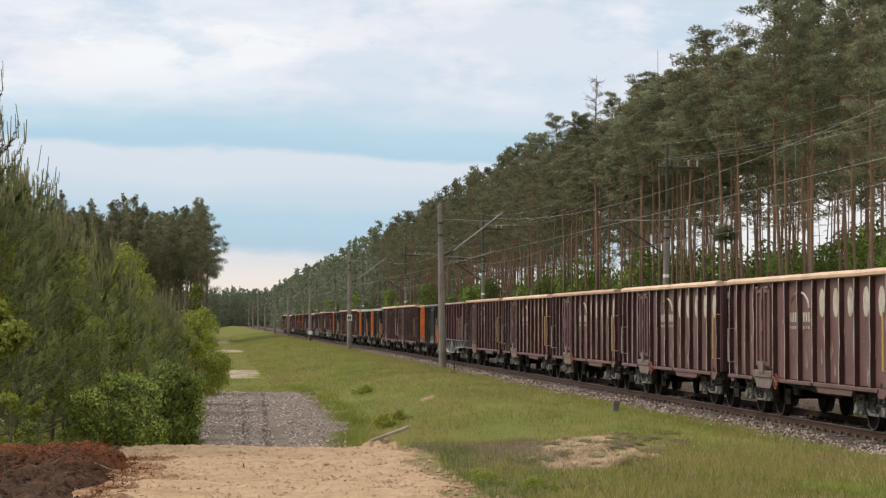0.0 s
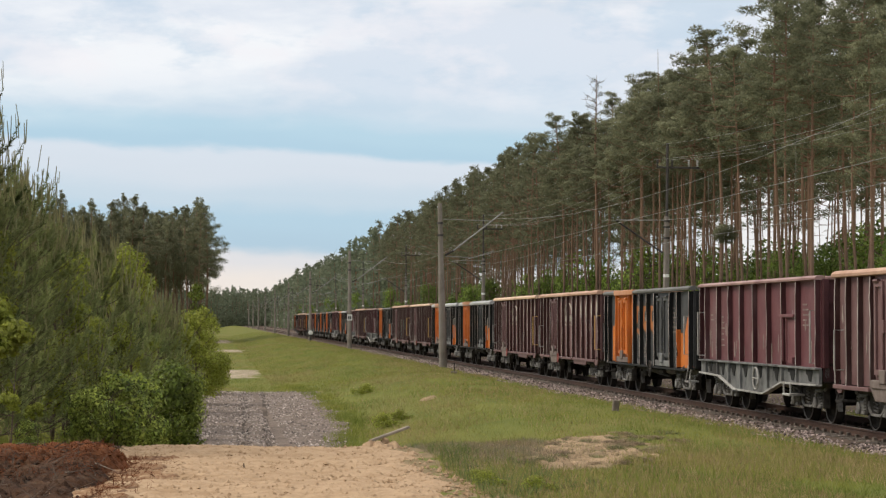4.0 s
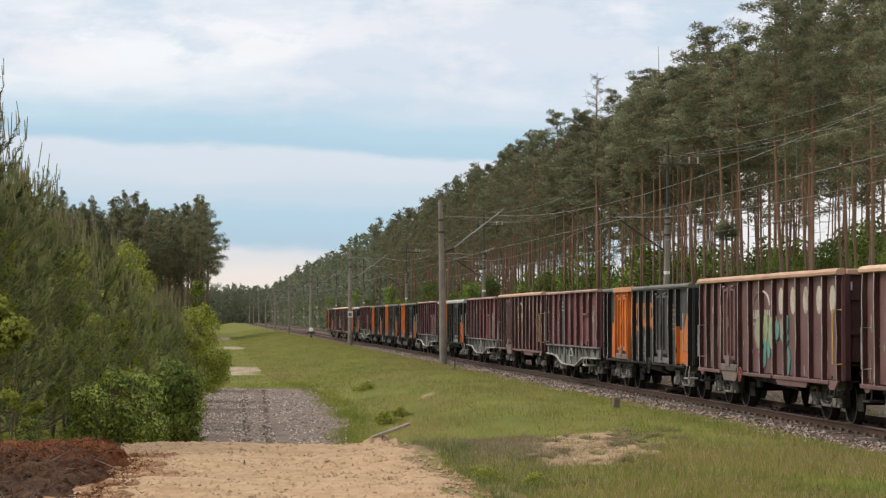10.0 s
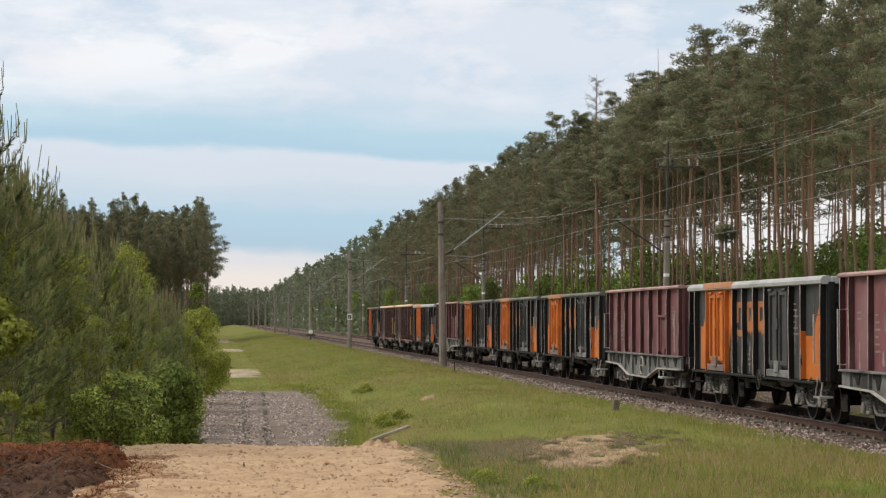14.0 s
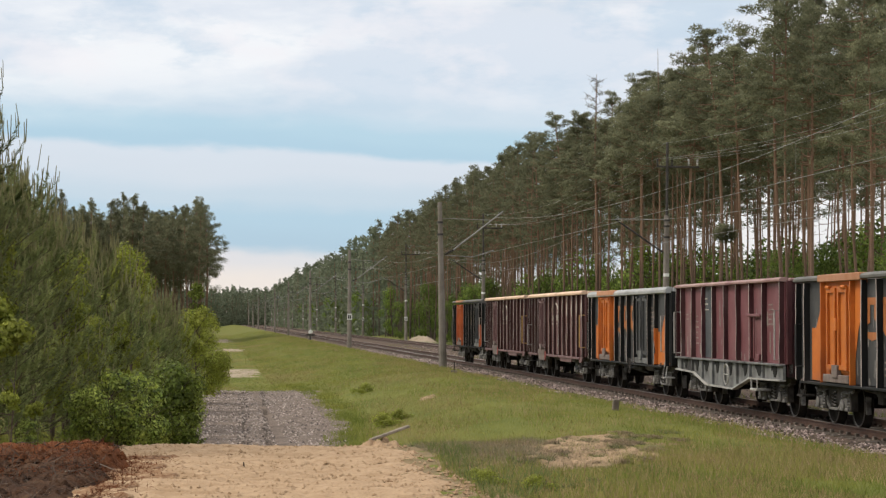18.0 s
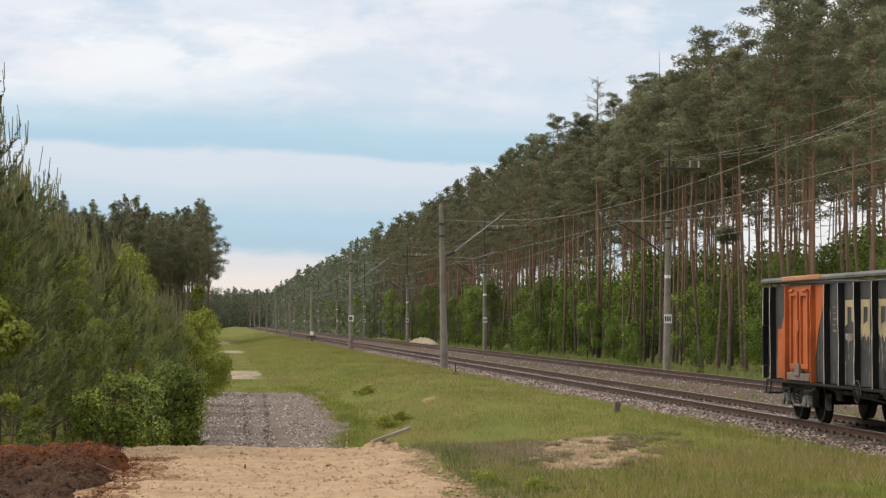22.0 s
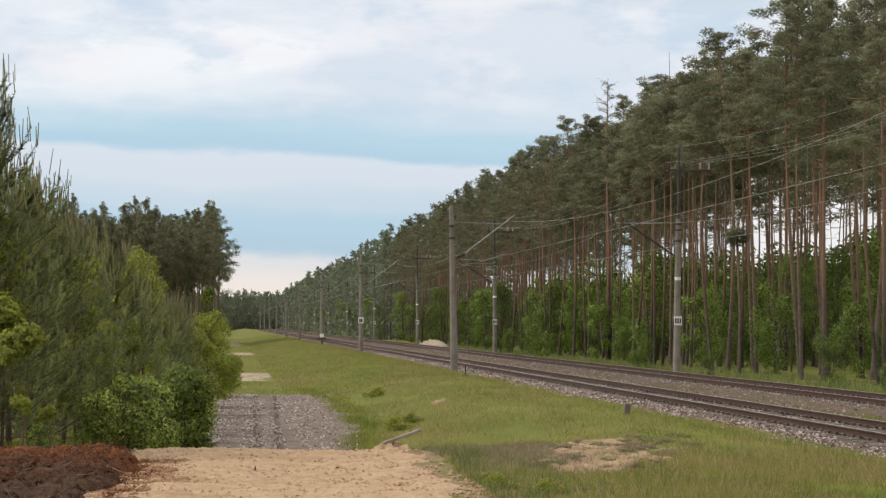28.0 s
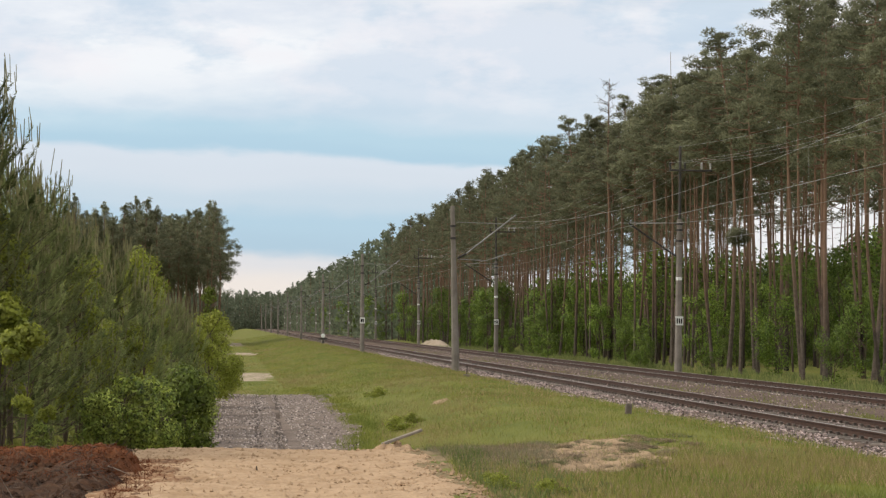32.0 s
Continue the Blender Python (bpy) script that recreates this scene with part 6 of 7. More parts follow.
def build_right_wood():
    label = "tall Scots pine, bare orange-brown trunk, dark ragged crown"
    rng = np.random.default_rng(11)
    near = [tall_pine(100 + i, 18.2, 2.0, label, "pines of the wood by the line", 0.64 if i % 3 else 0.53, 1.18) for i in range(6)]
    mid = [tall_pine(200 + i, 18.0, 1.0, label, "pines of the wood by the line", 0.50 if i < 4 else 0.64, 1.15, 1.22) for i in range(7)]
    used, rest, count = set(), [], 0
    spots = []
    for y in np.arange(80, 345, 3.0):
        for x in (26.6, 29.0):
            if rng.random() > 0.13:
                spots.append((x + rng.normal() * 0.5, y + rng.normal() * 0.9, rng.uniform(0.93, 1.05)))
    for y in np.arange(92, 345, 3.8):
        for x in np.arange(32.2, 53, 3.4):
            if x < 51 and rng.random() > (0.30 if y < 200 else 0.36):
                spots.append((x + rng.normal() * 1.0, y + rng.normal() * 1.1, rng.uniform(0.86, 1.04)))
    for px, py, s in sorted(spots, key=lambda p: p[1]):
        if px < 25.6 or px / py > 0.325:
            continue
        # the wood's crowns stand taller midway along the line than at its ends
        slope = float(np.interp(px / py, [0.080, 0.101, 0.118, 0.139, 0.156, 0.176, 0.187, 0.200, 0.217, 0.232, 0.248, 0.264, 0.281, 0.33],
                                [0.043, 0.053, 0.066, 0.076, 0.087, 0.092, 0.101, 0.118, 0.122, 0.126, 0.135, 0.143, 0.152, 0.164]))
        tall = (2.25 + slope * py - gz(px, py)) / 17.5
        s = tall * rng.uniform(0.88, 1.04) if px < 30.5 else min(s * 1.05, tall * rng.uniform(0.88, 1.0))
        m = at_ground(px, py, rng.uniform(0, 360), s * rng.uniform(0.95, 1.15), s)
        if py < 175 and px < 36 and count < 240:
            count += 1
            k = int(rng.integers(0, len(near)))
            if 0.19 < px / py < 0.25 and k % 3 == 0:
                k += 1
            if k in used:
                copy_thing(near[k], m)
            else:
                used.add(k)
                near[k].matrix_basis = m
        else:
            rest.append((int(rng.integers(0, 4)) if px / py < 0.195 else int(rng.integers(4, 7)), m))
    joined("pine_wood_crowns", "dark ragged crowns of the pine wood behind", parts_of(mid, "crown"), rest, PINELEAF)
    joined("pine_wood_trunks", "bare trunks of the pine wood behind", parts_of(mid, "trunk"), rest, BARK)
    drop(mid)


def flat_tree(rng, x, y, h, tri, quad, low0=0.1):
    z0 = gz(x, y)
    r = 0.007 * h
    quad.append([(x - r, y, z0), (x + r, y, z0), (x + r * 0.4, y, z0 + h * 0.9), (x - r * 0.4, y, z0 + h * 0.9)])
    quad.append([(x, y - r, z0), (x, y + r, z0), (x, y + r * 0.4, z0 + h * 0.9), (x, y - r * 0.4, z0 + h * 0.9)])
    n = 130
    q = rng.random(n) ** 0.8
    rad = (2.5 * (1 - q) ** 0.6 + 0.15) * np.sqrt(rng.random(n))
    a = rng.uniform(0, 6.283, n)
    low = rng.uniform(low0, low0 + 0.2)
    p = np.stack([x + np.cos(a) * rad, y + np.sin(a) * rad, z0 + h * (low + (1 - low) * q)], -1)
    tri.append(spikes(rng, p, unit(rng, n, 0.3), rng.uniform(0.5, 1.2, n), rng.uniform(0.3, 0.8, n)))
    n = 44
    p = np.stack([x + rng.normal(size=n) * 1.7, y + rng.normal(size=n) * 1.7, z0 + 5.5 * rng.random(n) ** 1.3], -1)
    tri.append(spikes(rng, p, unit(rng, n, 0.3), rng.uniform(0.6, 1.3, n), rng.uniform(0.5, 1.0, n)))


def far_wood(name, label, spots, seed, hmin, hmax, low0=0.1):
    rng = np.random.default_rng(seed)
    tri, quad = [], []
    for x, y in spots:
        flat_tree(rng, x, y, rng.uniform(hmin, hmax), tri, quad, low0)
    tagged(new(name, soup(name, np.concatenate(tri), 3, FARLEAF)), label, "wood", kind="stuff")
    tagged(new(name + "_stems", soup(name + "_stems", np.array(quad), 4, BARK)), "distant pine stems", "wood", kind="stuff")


def build_far_woods():
    rng = np.random.default_rng(5)
    a = [(x + rng.normal(), y + rng.normal() * 2) for y in np.arange(348, 980, 5.0) for x in np.arange(26.5, 46, 4.2) if rng.random() > 0.15]
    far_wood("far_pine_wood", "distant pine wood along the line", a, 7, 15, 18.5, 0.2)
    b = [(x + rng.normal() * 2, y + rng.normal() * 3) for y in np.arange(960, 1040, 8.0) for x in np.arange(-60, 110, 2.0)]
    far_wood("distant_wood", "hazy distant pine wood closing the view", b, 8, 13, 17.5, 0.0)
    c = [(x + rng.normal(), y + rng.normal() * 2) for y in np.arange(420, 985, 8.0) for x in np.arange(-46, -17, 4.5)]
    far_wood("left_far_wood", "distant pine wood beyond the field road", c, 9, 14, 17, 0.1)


def build_left_wood():
    """The older pine stand beyond the young trees."""
    rng = np.random.default_rng(21)
    label = "tall pine of an older dark stand"
    kinds = [tall_pine(300 + i, 20.5, 2.4, label, "pines of the older stand", 0.43, 1.30, 1.35, 1.25) for i in range(4)]
    first, rest = set(), []
    for y in np.arange(292, 336, 4.0):
        for x in np.arange(-24, -0.8, 2.0):
            px, py = x + rng.normal() * 0.6, y + rng.normal() * 1.2
            if rng.random() < 0.04 or px > -1.5:
                continue
            k = int(rng.integers(0, 4))
            s = rng.uniform(0.80, 1.0) if y < 300 else rng.uniform(0.76, 0.92)
            m = at_ground(px, py, rng.uniform(0, 360), s * 1.1, s)
            if y > 308:
                rest.append((k, m))
            elif k in first:
                copy_thing(kinds[k], m)
            else:
                first.add(k)
                kinds[k].matrix_basis = m
    copy_thing(kinds[1], at_ground(-1.2, 297, 40, 1.2, 0.93))
    spruce = leafy("leafy_tree", 390, 7.8, 2.0, 2600, 0.26, DARKLEAF, "dark low tree at the foot of the older stand", "", 3, 0.03, 26)
    spruce.matrix_basis = at_ground(-2.4, 288.0)
    joined("older_stand_crowns", "dark crowns of the older stand behind", parts_of(kinds, "crown"), rest, PINELEAF)
    joined("older_stand_trunks", "trunks of the older stand behind", parts_of(kinds, "trunk"), rest, BARK)


def build_undergrowth():
    rng = np.random.default_rng(31)
    label = "leafy green sapling under the pines"
    kinds = [leafy("sapling", 400 + i, 4.6, 1.75, 3600, 0.12, BROADLEAF, label, "saplings along the wood's edge", 3, 0.04, 26) for i in range(5)]
    first, rest = set(), []
    y = 80.0
    thick = [rng.uniform(0.45, 1.35) for _ in range(40)]
    while y < 345:
        for x in (25.0, 27.4, 30.2, 33.6, 38.0, 43.0, 48.5, 54.0):
            if rng.random() < (0.3 if x < 26 else 0.36 if x < 29 else 0.62 if x < 32 else 0.85 if x < 36 else 1.0) * (thick[int((y + x) / 9) % 40] if x < 32 else 1.0):
                px, py = x + rng.normal() * 0.9, y + rng.normal() * 1.5
                if px / py < 0.33:
                    s = rng.uniform(0.22, 0.6) if x < 26 else rng.uniform(0.65, 1.55) if x < 36 and px / py < 0.24 else rng.uniform(0.6, 1.35) if x < 36 else rng.uniform(1.0, 1.75) if x < 46 else rng.uniform(1.5, 2.2)
                    k = int(rng.integers(0, len(kinds)))
                    m = at_ground(px, py, rng.uniform(0, 360), s, s)
                    if py > 200 or x > 34:
                        rest.append((k, m))
                    elif k in first:
                        copy_thing(kinds[k], m)
                    else:
                        first.add(k)
                        kinds[k].matrix_basis = m
        y += 3.2 if y < 190 else 5.0
    # taller thin broadleaved stems among the trunks
    slim = leafy("slim_sapling", 470, 9.0, 1.9, 2700, 0.13, BROADLEAF, "tall thin broadleaved sapling among the pine trunks", "tall saplings in the wood", 2, 0.30, 30)
    g = random.Random(12)
    for i in range(26):
        py = 96 + 4.6 * i + g.uniform(-2, 2)
        px = g.uniform(28.5, 40.0) if py < 150 else g.uniform(28.5, 36.0)
        m = at_ground(px, py, g.uniform(0, 360), g.uniform(0.7, 1.05), g.uniform(0.75, 1.1))
        if i:
            copy_thing(slim, m)
        else:
            slim.matrix_basis = m
    tree = leafy("leafy_tree", 480, 8.5, 2.6, 5200, 0.18, BROADLEAF, "broadleaved tree at the edge of the pine wood", "broadleaved trees by the line", 3, 0.08, 24)
    spots = [(24.6, 196, 0.75), (25.4, 214, 0.95), (24.8, 236, 0.7), (25.6, 262, 1.1), (24.8, 292, 0.8), (25.8, 322, 1.15), (25.0, 356, 0.95), (25.8, 395, 1.2), (25.0, 440, 1.0), (25.8, 490, 1.2), (25.2, 560, 1.1), (26.0, 640, 1.2), (25.4, 176, 0.6), (25.6, 150, 0.62)]
    for i, (x, y, s) in enumerate(spots):
        m = at_ground(x, y, i * 77, s, s)
        if i:
            copy_thing(tree, m)
        else:
            tree.matrix_basis = m
    # a dying pine with a bare twiggy top, and a bare stem beside it
    r = np.random.default_rng(19)
    dead = tagged(new("dead_pine"), "dying pine with a bare twiggy grey top", "tree")
    dead.matrix_basis = at_ground(26.4, 150.5)
    part("trunk", Shape().tube([(0, 0, -0.2), (0.1, 0, 7.0), (-0.05, 0.1, 14.0), (0.05, 0, 19.6)], [0.15, 0.12, 0.08, 0.015], 7), BARK, dead)
    tw, tips = Shape(), []
    for k in range(46):
        z = 13.0 + 6.4 * k / 46
        a, l = r.uniform(0, 6.283), r.uniform(0.5, 1.5) * (1.25 - 0.9 * k / 46)
        e = np.array([math.cos(a) * l, math.sin(a) * l, z + 0.35 * l])
        tw.tube([(0, 0.03, z), tuple(e * 0.5 + np.array([0, 0, z * 0.5])), tuple(e)], [0.03, 0.02, 0.007], 3, False)
        for _ in range(4):
            q = np.array([0, 0, z]) + (e - np.array([0, 0, z])) * r.uniform(0.4, 1.0)
            tw.tube([tuple(q), tuple(q + r.normal(size=3) * 0.22 + np.array([0, 0, 0.12]))], [0.012, 0.005], 3, False)
            tips.append(q)
    part("branchwork", tw, TWIGBARK, dead)["kind"] = "stuff"
    tri, nor = pads(r, np.array(tips)[::2], np.full(len(tips[::2]), 0.2), 9, 0.08, 0.16, 0.03, 0.06)
    part("crown", soup("crown", tri, 3, PINELEAF, nor), PINELEAF, dead, "thin remaining needles")
    bare = tagged(new("bare_pine"), "thin bare dead pine stem above the crowns", "tree")
    bare.matrix_basis = at_ground(26.3, 128.6)
    part("trunk", Shape().tube([(0, 0, -0.2), (0.1, 0, 9.0), (0.0, 0, 18.7)], [0.10, 0.06, 0.012], 6), BARK, bare)
    broom = tagged(new("broom_pine"), "thin dying pine with a dense dark broom of twigs", "tree")
    broom.matrix_basis = at_ground(25.95, 109.6)
    part("trunk", Shape().tube([(0, 0, -0.2), (0.08, 0, 3.0), (-0.05, 0.1, 6.9), (0.05, 0, 8.4)], [0.11, 0.09, 0.06, 0.02], 6), BARK, broom)
    r = np.random.default_rng(9)
    c = unit(r, 2400) * r.uniform(0.2, 1.0, (2400, 1)) ** 0.6 * np.array([0.66, 0.66, 0.52]) + np.array([-0.1, 0, 6.95])
    part("broom", soup("broom", spikes(r, c, unit(r, 2400), r.uniform(0.08, 0.22, 2400), r.uniform(0.02, 0.05, 2400)), 3, PINELEAF, c - np.array([-0.1, 0, 6.95])), PINELEAF, broom, "dense dark green ball of twigs and needles")
    deep = [leafy("sapling", 450 + i, 4.6, 1.75, 1300, 0.17, BROADLEAF, label, "", 3, 0.04, 26) for i in range(4)]
    joined("undergrowth_leaves", "green undergrowth deep in the pine wood", parts_of(deep, "leaves"), [(k % 4, m) for k, m in rest], BROADLEAF)
    drop(deep)


def build_left_side():
    # young pines: across, along, height
    label = "young green pine with pale upright candle shoots"
    kinds = [young_pine(500 + i, h, label) for i, h in enumerate((6.6, 5.2, 4.4))]
    first = set()
    rows = [(-4.0, 36.0, 6.0, 0), (-3.62, 37.6, 5.55, 0), (-3.4, 39.0, 5.25, 0), (-3.25, 40.6, 4.75, 1), (-3.1, 43.2, 4.5, 1), (-2.9, 46.5, 4.25, 1), (-2.6, 50.0, 4.0, 2), (-1.95, 53.0, 3.05, 2),
            (-1.75, 58.5, 2.9, 2), (-1.55, 63.0, 2.95, 2), (-1.45, 68.0, 2.8, 2), (-4.5, 40.0, 5.6, 0), (-3.6, 50.5, 4.3, 1), (-3.2, 57.0, 3.9, 2),
            (-2.7, 65.0, 3.4, 2), (-2.5, 72.0, 3.1, 2)]
    hs = (6.6, 5.2, 4.4)
    for i, (x, y, top, k) in enumerate(rows):
        s = (top - gz(x, y)) / (hs[k] + 0.30)
        m = at_ground(x, y, (i * 137) % 360, s, s)
        if k in first:
            copy_thing(kinds[k], m)
        else:
            first.add(k)
            kinds[k].matrix_basis = m

    def put(th, x, y, turn=0.0, s=1.0):
        th.matrix_basis = at_ground(x, y, turn, s)
        return th
    put(leafy("dark_bush", 601, 1.60, 0.74, 7600, 0.062, DARKLEAF, "dense dark green rounded bush at the road's edge", "", 5, 0.05, 18), -0.84, 44.5, 0, 1.28)
    birch = put(leafy("birch_bush", 602, 3.35, 1.15, 10500, 0.075, BIRCHLEAF, "bright yellow-green young birch beside the road", "birches by the field road", 5, 0.05, 34), -0.55, 76.0)
    copy_thing(birch, at_ground(-1.0, 69.0, 140, 0.85))
    copy_thing(birch, at_ground(-0.3, 86.0, 60, 0.92))
    thin = put(leafy("birch_sapling", 603, 4.85, 0.80, 5200, 0.080, BIRCHLEAF, "bright green young birch rising among the pines", "birches by the field road", 4, 0.22, 34), -2.3, 56.0)
    for x, y, a, s in ((-1.95, 57.0, 100, 0.90), (-2.1, 59.0, 220, 0.98), (-3.6, 36.2, 170, 0.86), (-2.75, 41.5, 290, 0.80), (-2.35, 44.0, 20, 0.60), (-2.0, 50.0, 120, 0.62)):
        copy_thing(thin, at_ground(x, y, a, s))
    low = put(leafy("leafy_bush", 604, 1.25, 0.75, 3900, 0.070, LOWLEAF, "low fresh green bush in front of the pines", "low bushes by the sand", 5, 0.1, 16), -1.65, 38.4)
    for x, y, a, s in ((-1.2, 40.4, 80, 0.85), (-2.15, 37.6, 190, 0.75), (-2.9, 35.4, 20, 0.45), (-1.55, 42.0, 310, 1.15), (-2.0, 39.8, 130, 0.9), (-1.25, 46.0, 50, 1.35), (-1.0, 53.0, 120, 1.1), (-0.85, 60.0, 200, 1.1)):
        copy_thing(low, at_ground(x, y, a, s))
    oak = put(leafy("oak_sapling", 605, 2.2, 0.55, 1500, 0.08, BIRCHLEAF, "light green oak sapling in front of the young pines", "oak saplings by the bank", 1, 0.60, 10), -3.15, 34.2)
    for x, y, a, s in ((-3.5, 34.9, 80, 1.22), (-3.05, 34.0, 200, 0.5), (-2.75, 34.6, 310, 0.42)):
        copy_thing(oak, at_ground(x, y, a, s))

    # torn-up bank of litter and roots beside the sand
    def bank_z(x, y):
        edge = -1.08 - 0.06 * np.clip(30 - y, 0, 9) + 0.12 * np.sin(y * 2.3)
        e = (1 - npsmooth(32.0, 33.2, y)) * (1 - npsmooth(edge - 0.42, edge, x))
        rise = 0.05 + 0.27 * npsmooth(25.0, 31.0, y)
        return ground_z(x, y) - 0.12 + (0.12 + rise) * e, e
    s = Shape()
    nx, ny = 80, 110
    for j in range(ny):
        for i in range(nx):
            x, y = -5.2 + 4.1 * i / (nx - 1), 18.5 + 14.8 * j / (ny - 1)
            z, e = bank_z(x, y)
            z = float(z) + float(e) * (0.07 * noise.noise(Vector((x * 1.3, y * 1.3, 1))) + 0.07 * noise.noise(Vector((x * 5, y * 4, 2))) + 0.05 * noise.noise(Vector((x * 12, y * 9, 2))))
            s.v.append((x, y, z))
    s.f = [(j * nx + i, j * nx + i + 1, (j + 1) * nx + i + 1, (j + 1) * nx + i) for j in range(ny - 1) for i in range(nx - 1)]
    tagged(part("litter_bank", s, BANKSOIL, smooth=True), "torn-up bank of dark soil, roots and rust-brown needles", "soil bank", kind="structure")
    rng = np.random.default_rng(77)

    def strew(name, label, mat, n, x0, x1, y0, y1, l0, l1, w0, w1, keepf=None):
        x, y = rng.uniform(x0, x1, n), rng.uniform(y0, y1, n)
        z, e = bank_z(x, y)
        k = e > 0.5
        if keepf is not None:
            k &= keepf(x, y)
        x, y, z = x[k], y[k], z[k] + rng.uniform(-0.03, 0.07, k.sum())
        d = unit(rng, len(x), -0.1)
        tagged(new(name, soup(name, spikes(rng, np.stack([x, y, z], -1), d, rng.uniform(l0, l1, len(x)), rng.uniform(w0, w1, len(x))), 3, mat)), label, "litter", kind="stuff")
    strew("needle_litter", "rust-brown fallen needles on the bank", RUSTNEEDLE, 14000, -4.8, -1.0, 27.5, 32.4, 0.03, 0.09, 0.006, 0.014, lambda x, y: np.sin(x * 3.1) + np.sin(y * 4 + x) > -0.5)
    n = 2600
    y = rng.uniform(20, 34, n)
    x = -1.15 - 0.06 * np.clip(30 - y, 0, 9) + np.abs(rng.normal(size=n)) * 0.26 - 0.1
    foot = np.stack([x, y, ground_z(x, y) + 0.055], -1)
    tagged(new("foot_litter", soup("foot_litter", spikes(rng, foot, unit(rng, n, 0.1), rng.uniform(0.03, 0.12, n), rng.uniform(0.006, 0.014, n)), 3, RUSTNEEDLE)), "brown needles and root bits on the sand at the bank's foot", "litter", kind="stuff")
    def lumps(r, n):
        x, y = r.uniform(-4.8, -1.15, n), 19 + 12 * r.random(n) ** 0.7
        z, e = bank_z(x, y)
        k = e > 0.6
        return np.stack([x[k], y[k], z[k]], -1)
    scatter_stones("bank_clods", BANKSOIL, "dark clods of rooty soil on the torn bank", 1100, lumps, 0.02, 0.085, 31)
    strew("pale_twigs", "pale broken twigs on the torn bank", DRYWOOD, 120, -4.6, -1.3, 20.0, 30.5, 0.12, 0.4, 0.012, 0.03)
    strew("dark_roots", "dark torn roots and twigs on the bank", TWIGBARK, 1800, -4.8, -1.2, 20.0, 32.0, 0.08, 0.32, 0.008, 0.02)


def meadow():
    rng = np.random.default_rng(41)
    table = rng.random((64, 64))

    def patchy(x, y, cell, long=1.6):
        """Smooth random patches."""
        u, v = x / cell + 100, y / (cell * long) + 100
        i, j = np.floor(u).astype(int), np.floor(v).astype(int)
        a, b = u - i, v - j
        a, b = a * a * (3 - 2 * a), b * b * (3 - 2 * b)
        t = lambda p, q: table[p % 64, q % 64]
        return (t(i, j) * (1 - a) + t(i + 1, j) * a) * (1 - b) + (t(i, j + 1) * (1 - a) + t(i + 1, j + 1) * a) * b

    def blades(name, label, n, mat, place, lmin, lmax, w, lean=0.35, floor=ground_z):
        x, y = place(n)
        p = np.stack([x, y, floor(x, y) - 0.02], -1)
        d = unit(rng, len(x)) * lean + np.array([0, 0, 1.0])
        d /= np.linalg.norm(d, axis=1, keepdims=True)
        nor = 0.45 * unit(rng, len(x)) + np.array([-0.2, -0.45, 0.8])
        me = soup(name, spikes(rng, p, d, rng.uniform(lmin, lmax, len(x)), w * rng.uniform(0.6, 1.4, len(x)), nor), 3, mat, nor)
        tagged(new(name, me), label, "grass", kind="stuff")

    def bank(n):
        y = 22 + 260 * rng.random(n) ** 2.4
        x = rng.uniform(2.2, 12.1, n)
        right = np.interp(y, [22, 30, 36, 40, 44, 60, 74, 84, 90, 92], [2.9, 3.15, 3.5, 3.4, 3.1, 4.0, 4.0, 4.0, 3.7, 2.6])
        bare = ((x - 0.168 * y) / 1.25) ** 2 + ((y - 36.4) / 5.6) ** 2 < 0.5 + 0.9 * patchy(x, y, 0.5)
        keep = (x > right) & ~(bare & (rng.random(n) < 0.9))
        keep &= x < 11.15 + 0.6 * patchy(x, y, 0.8)
        keep &= rng.random(n) < np.clip(0.15 + 1.3 * (0.6 * patchy(x, y, 1.1, 5.0) + 0.4 * patchy(x + 9, y, 0.4, 5.0)), 0, 1)
        return x[keep], y[keep]
    def clumps(n):
        x, y = bank(n * 3)
        keep = patchy(x + 31, y, 0.6, 6.0) > 0.5
        return x[keep], y[keep]
    blades("meadow_grass", "green and straw-coloured meadow grass", 260000, BLADE, bank, 0.04, 0.14, 0.010, 0.7)
    def dry_spots(n):
        x, y = bank(n * 3)
        keep = (patchy(x + 57, y, 1.5, 6.0) + 0.5 * patchy(x, y + 13, 0.5, 5.0) > 0.86) | ((y < 33.5) & (x > 4.2) & (patchy(x, y, 0.9, 4.0) > 0.36))
        return x[keep], y[keep]
    blades("dry_grass", "thin dry pinkish-brown grass in patches of the meadow", 60000, DRYMIX, dry_spots, 0.04, 0.17, 0.011, 0.7)
    blades("tall_grass", "taller thin green grass on the bank", 26000, BLADE, clumps, 0.11, 0.25, 0.008, 0.45)
    def clods(r, n):
        x, y = r.uniform(-2.2, 3.2, n), r.uniform(24, 38.5, n)
        return np.stack([x, y, ground_z(x, y) + 0.03], -1)
    scatter_stones("sand_clods", SAND, "clods and footprints' rims in the churned sand", 3200, clods, 0.008, 0.045, 9)
    blades("seed_grass", "thin reddish-brown seed stalks in the meadow", 13000, SEEDHEAD, clumps, 0.10, 0.26, 0.007, 0.5)

    def road_rim(n):
        y = rng.uniform(41, 96, n)
        right = np.interp(y, [41, 50, 60, 74, 84, 90, 96], [2.8, 3.0, 3.8, 3.9, 3.9, 3.5, 3.2])
        x = np.where(rng.random(n) < 0.75, right + rng.normal(size=n) * 0.28, rng.uniform(-0.9, 3.6, n))
        keep = (x > right - 0.6) | (y > 84 + 5 * rng.random(n))
        keep &= patchy(x, y, 0.5) > 0.35
        return x[keep], y[keep]
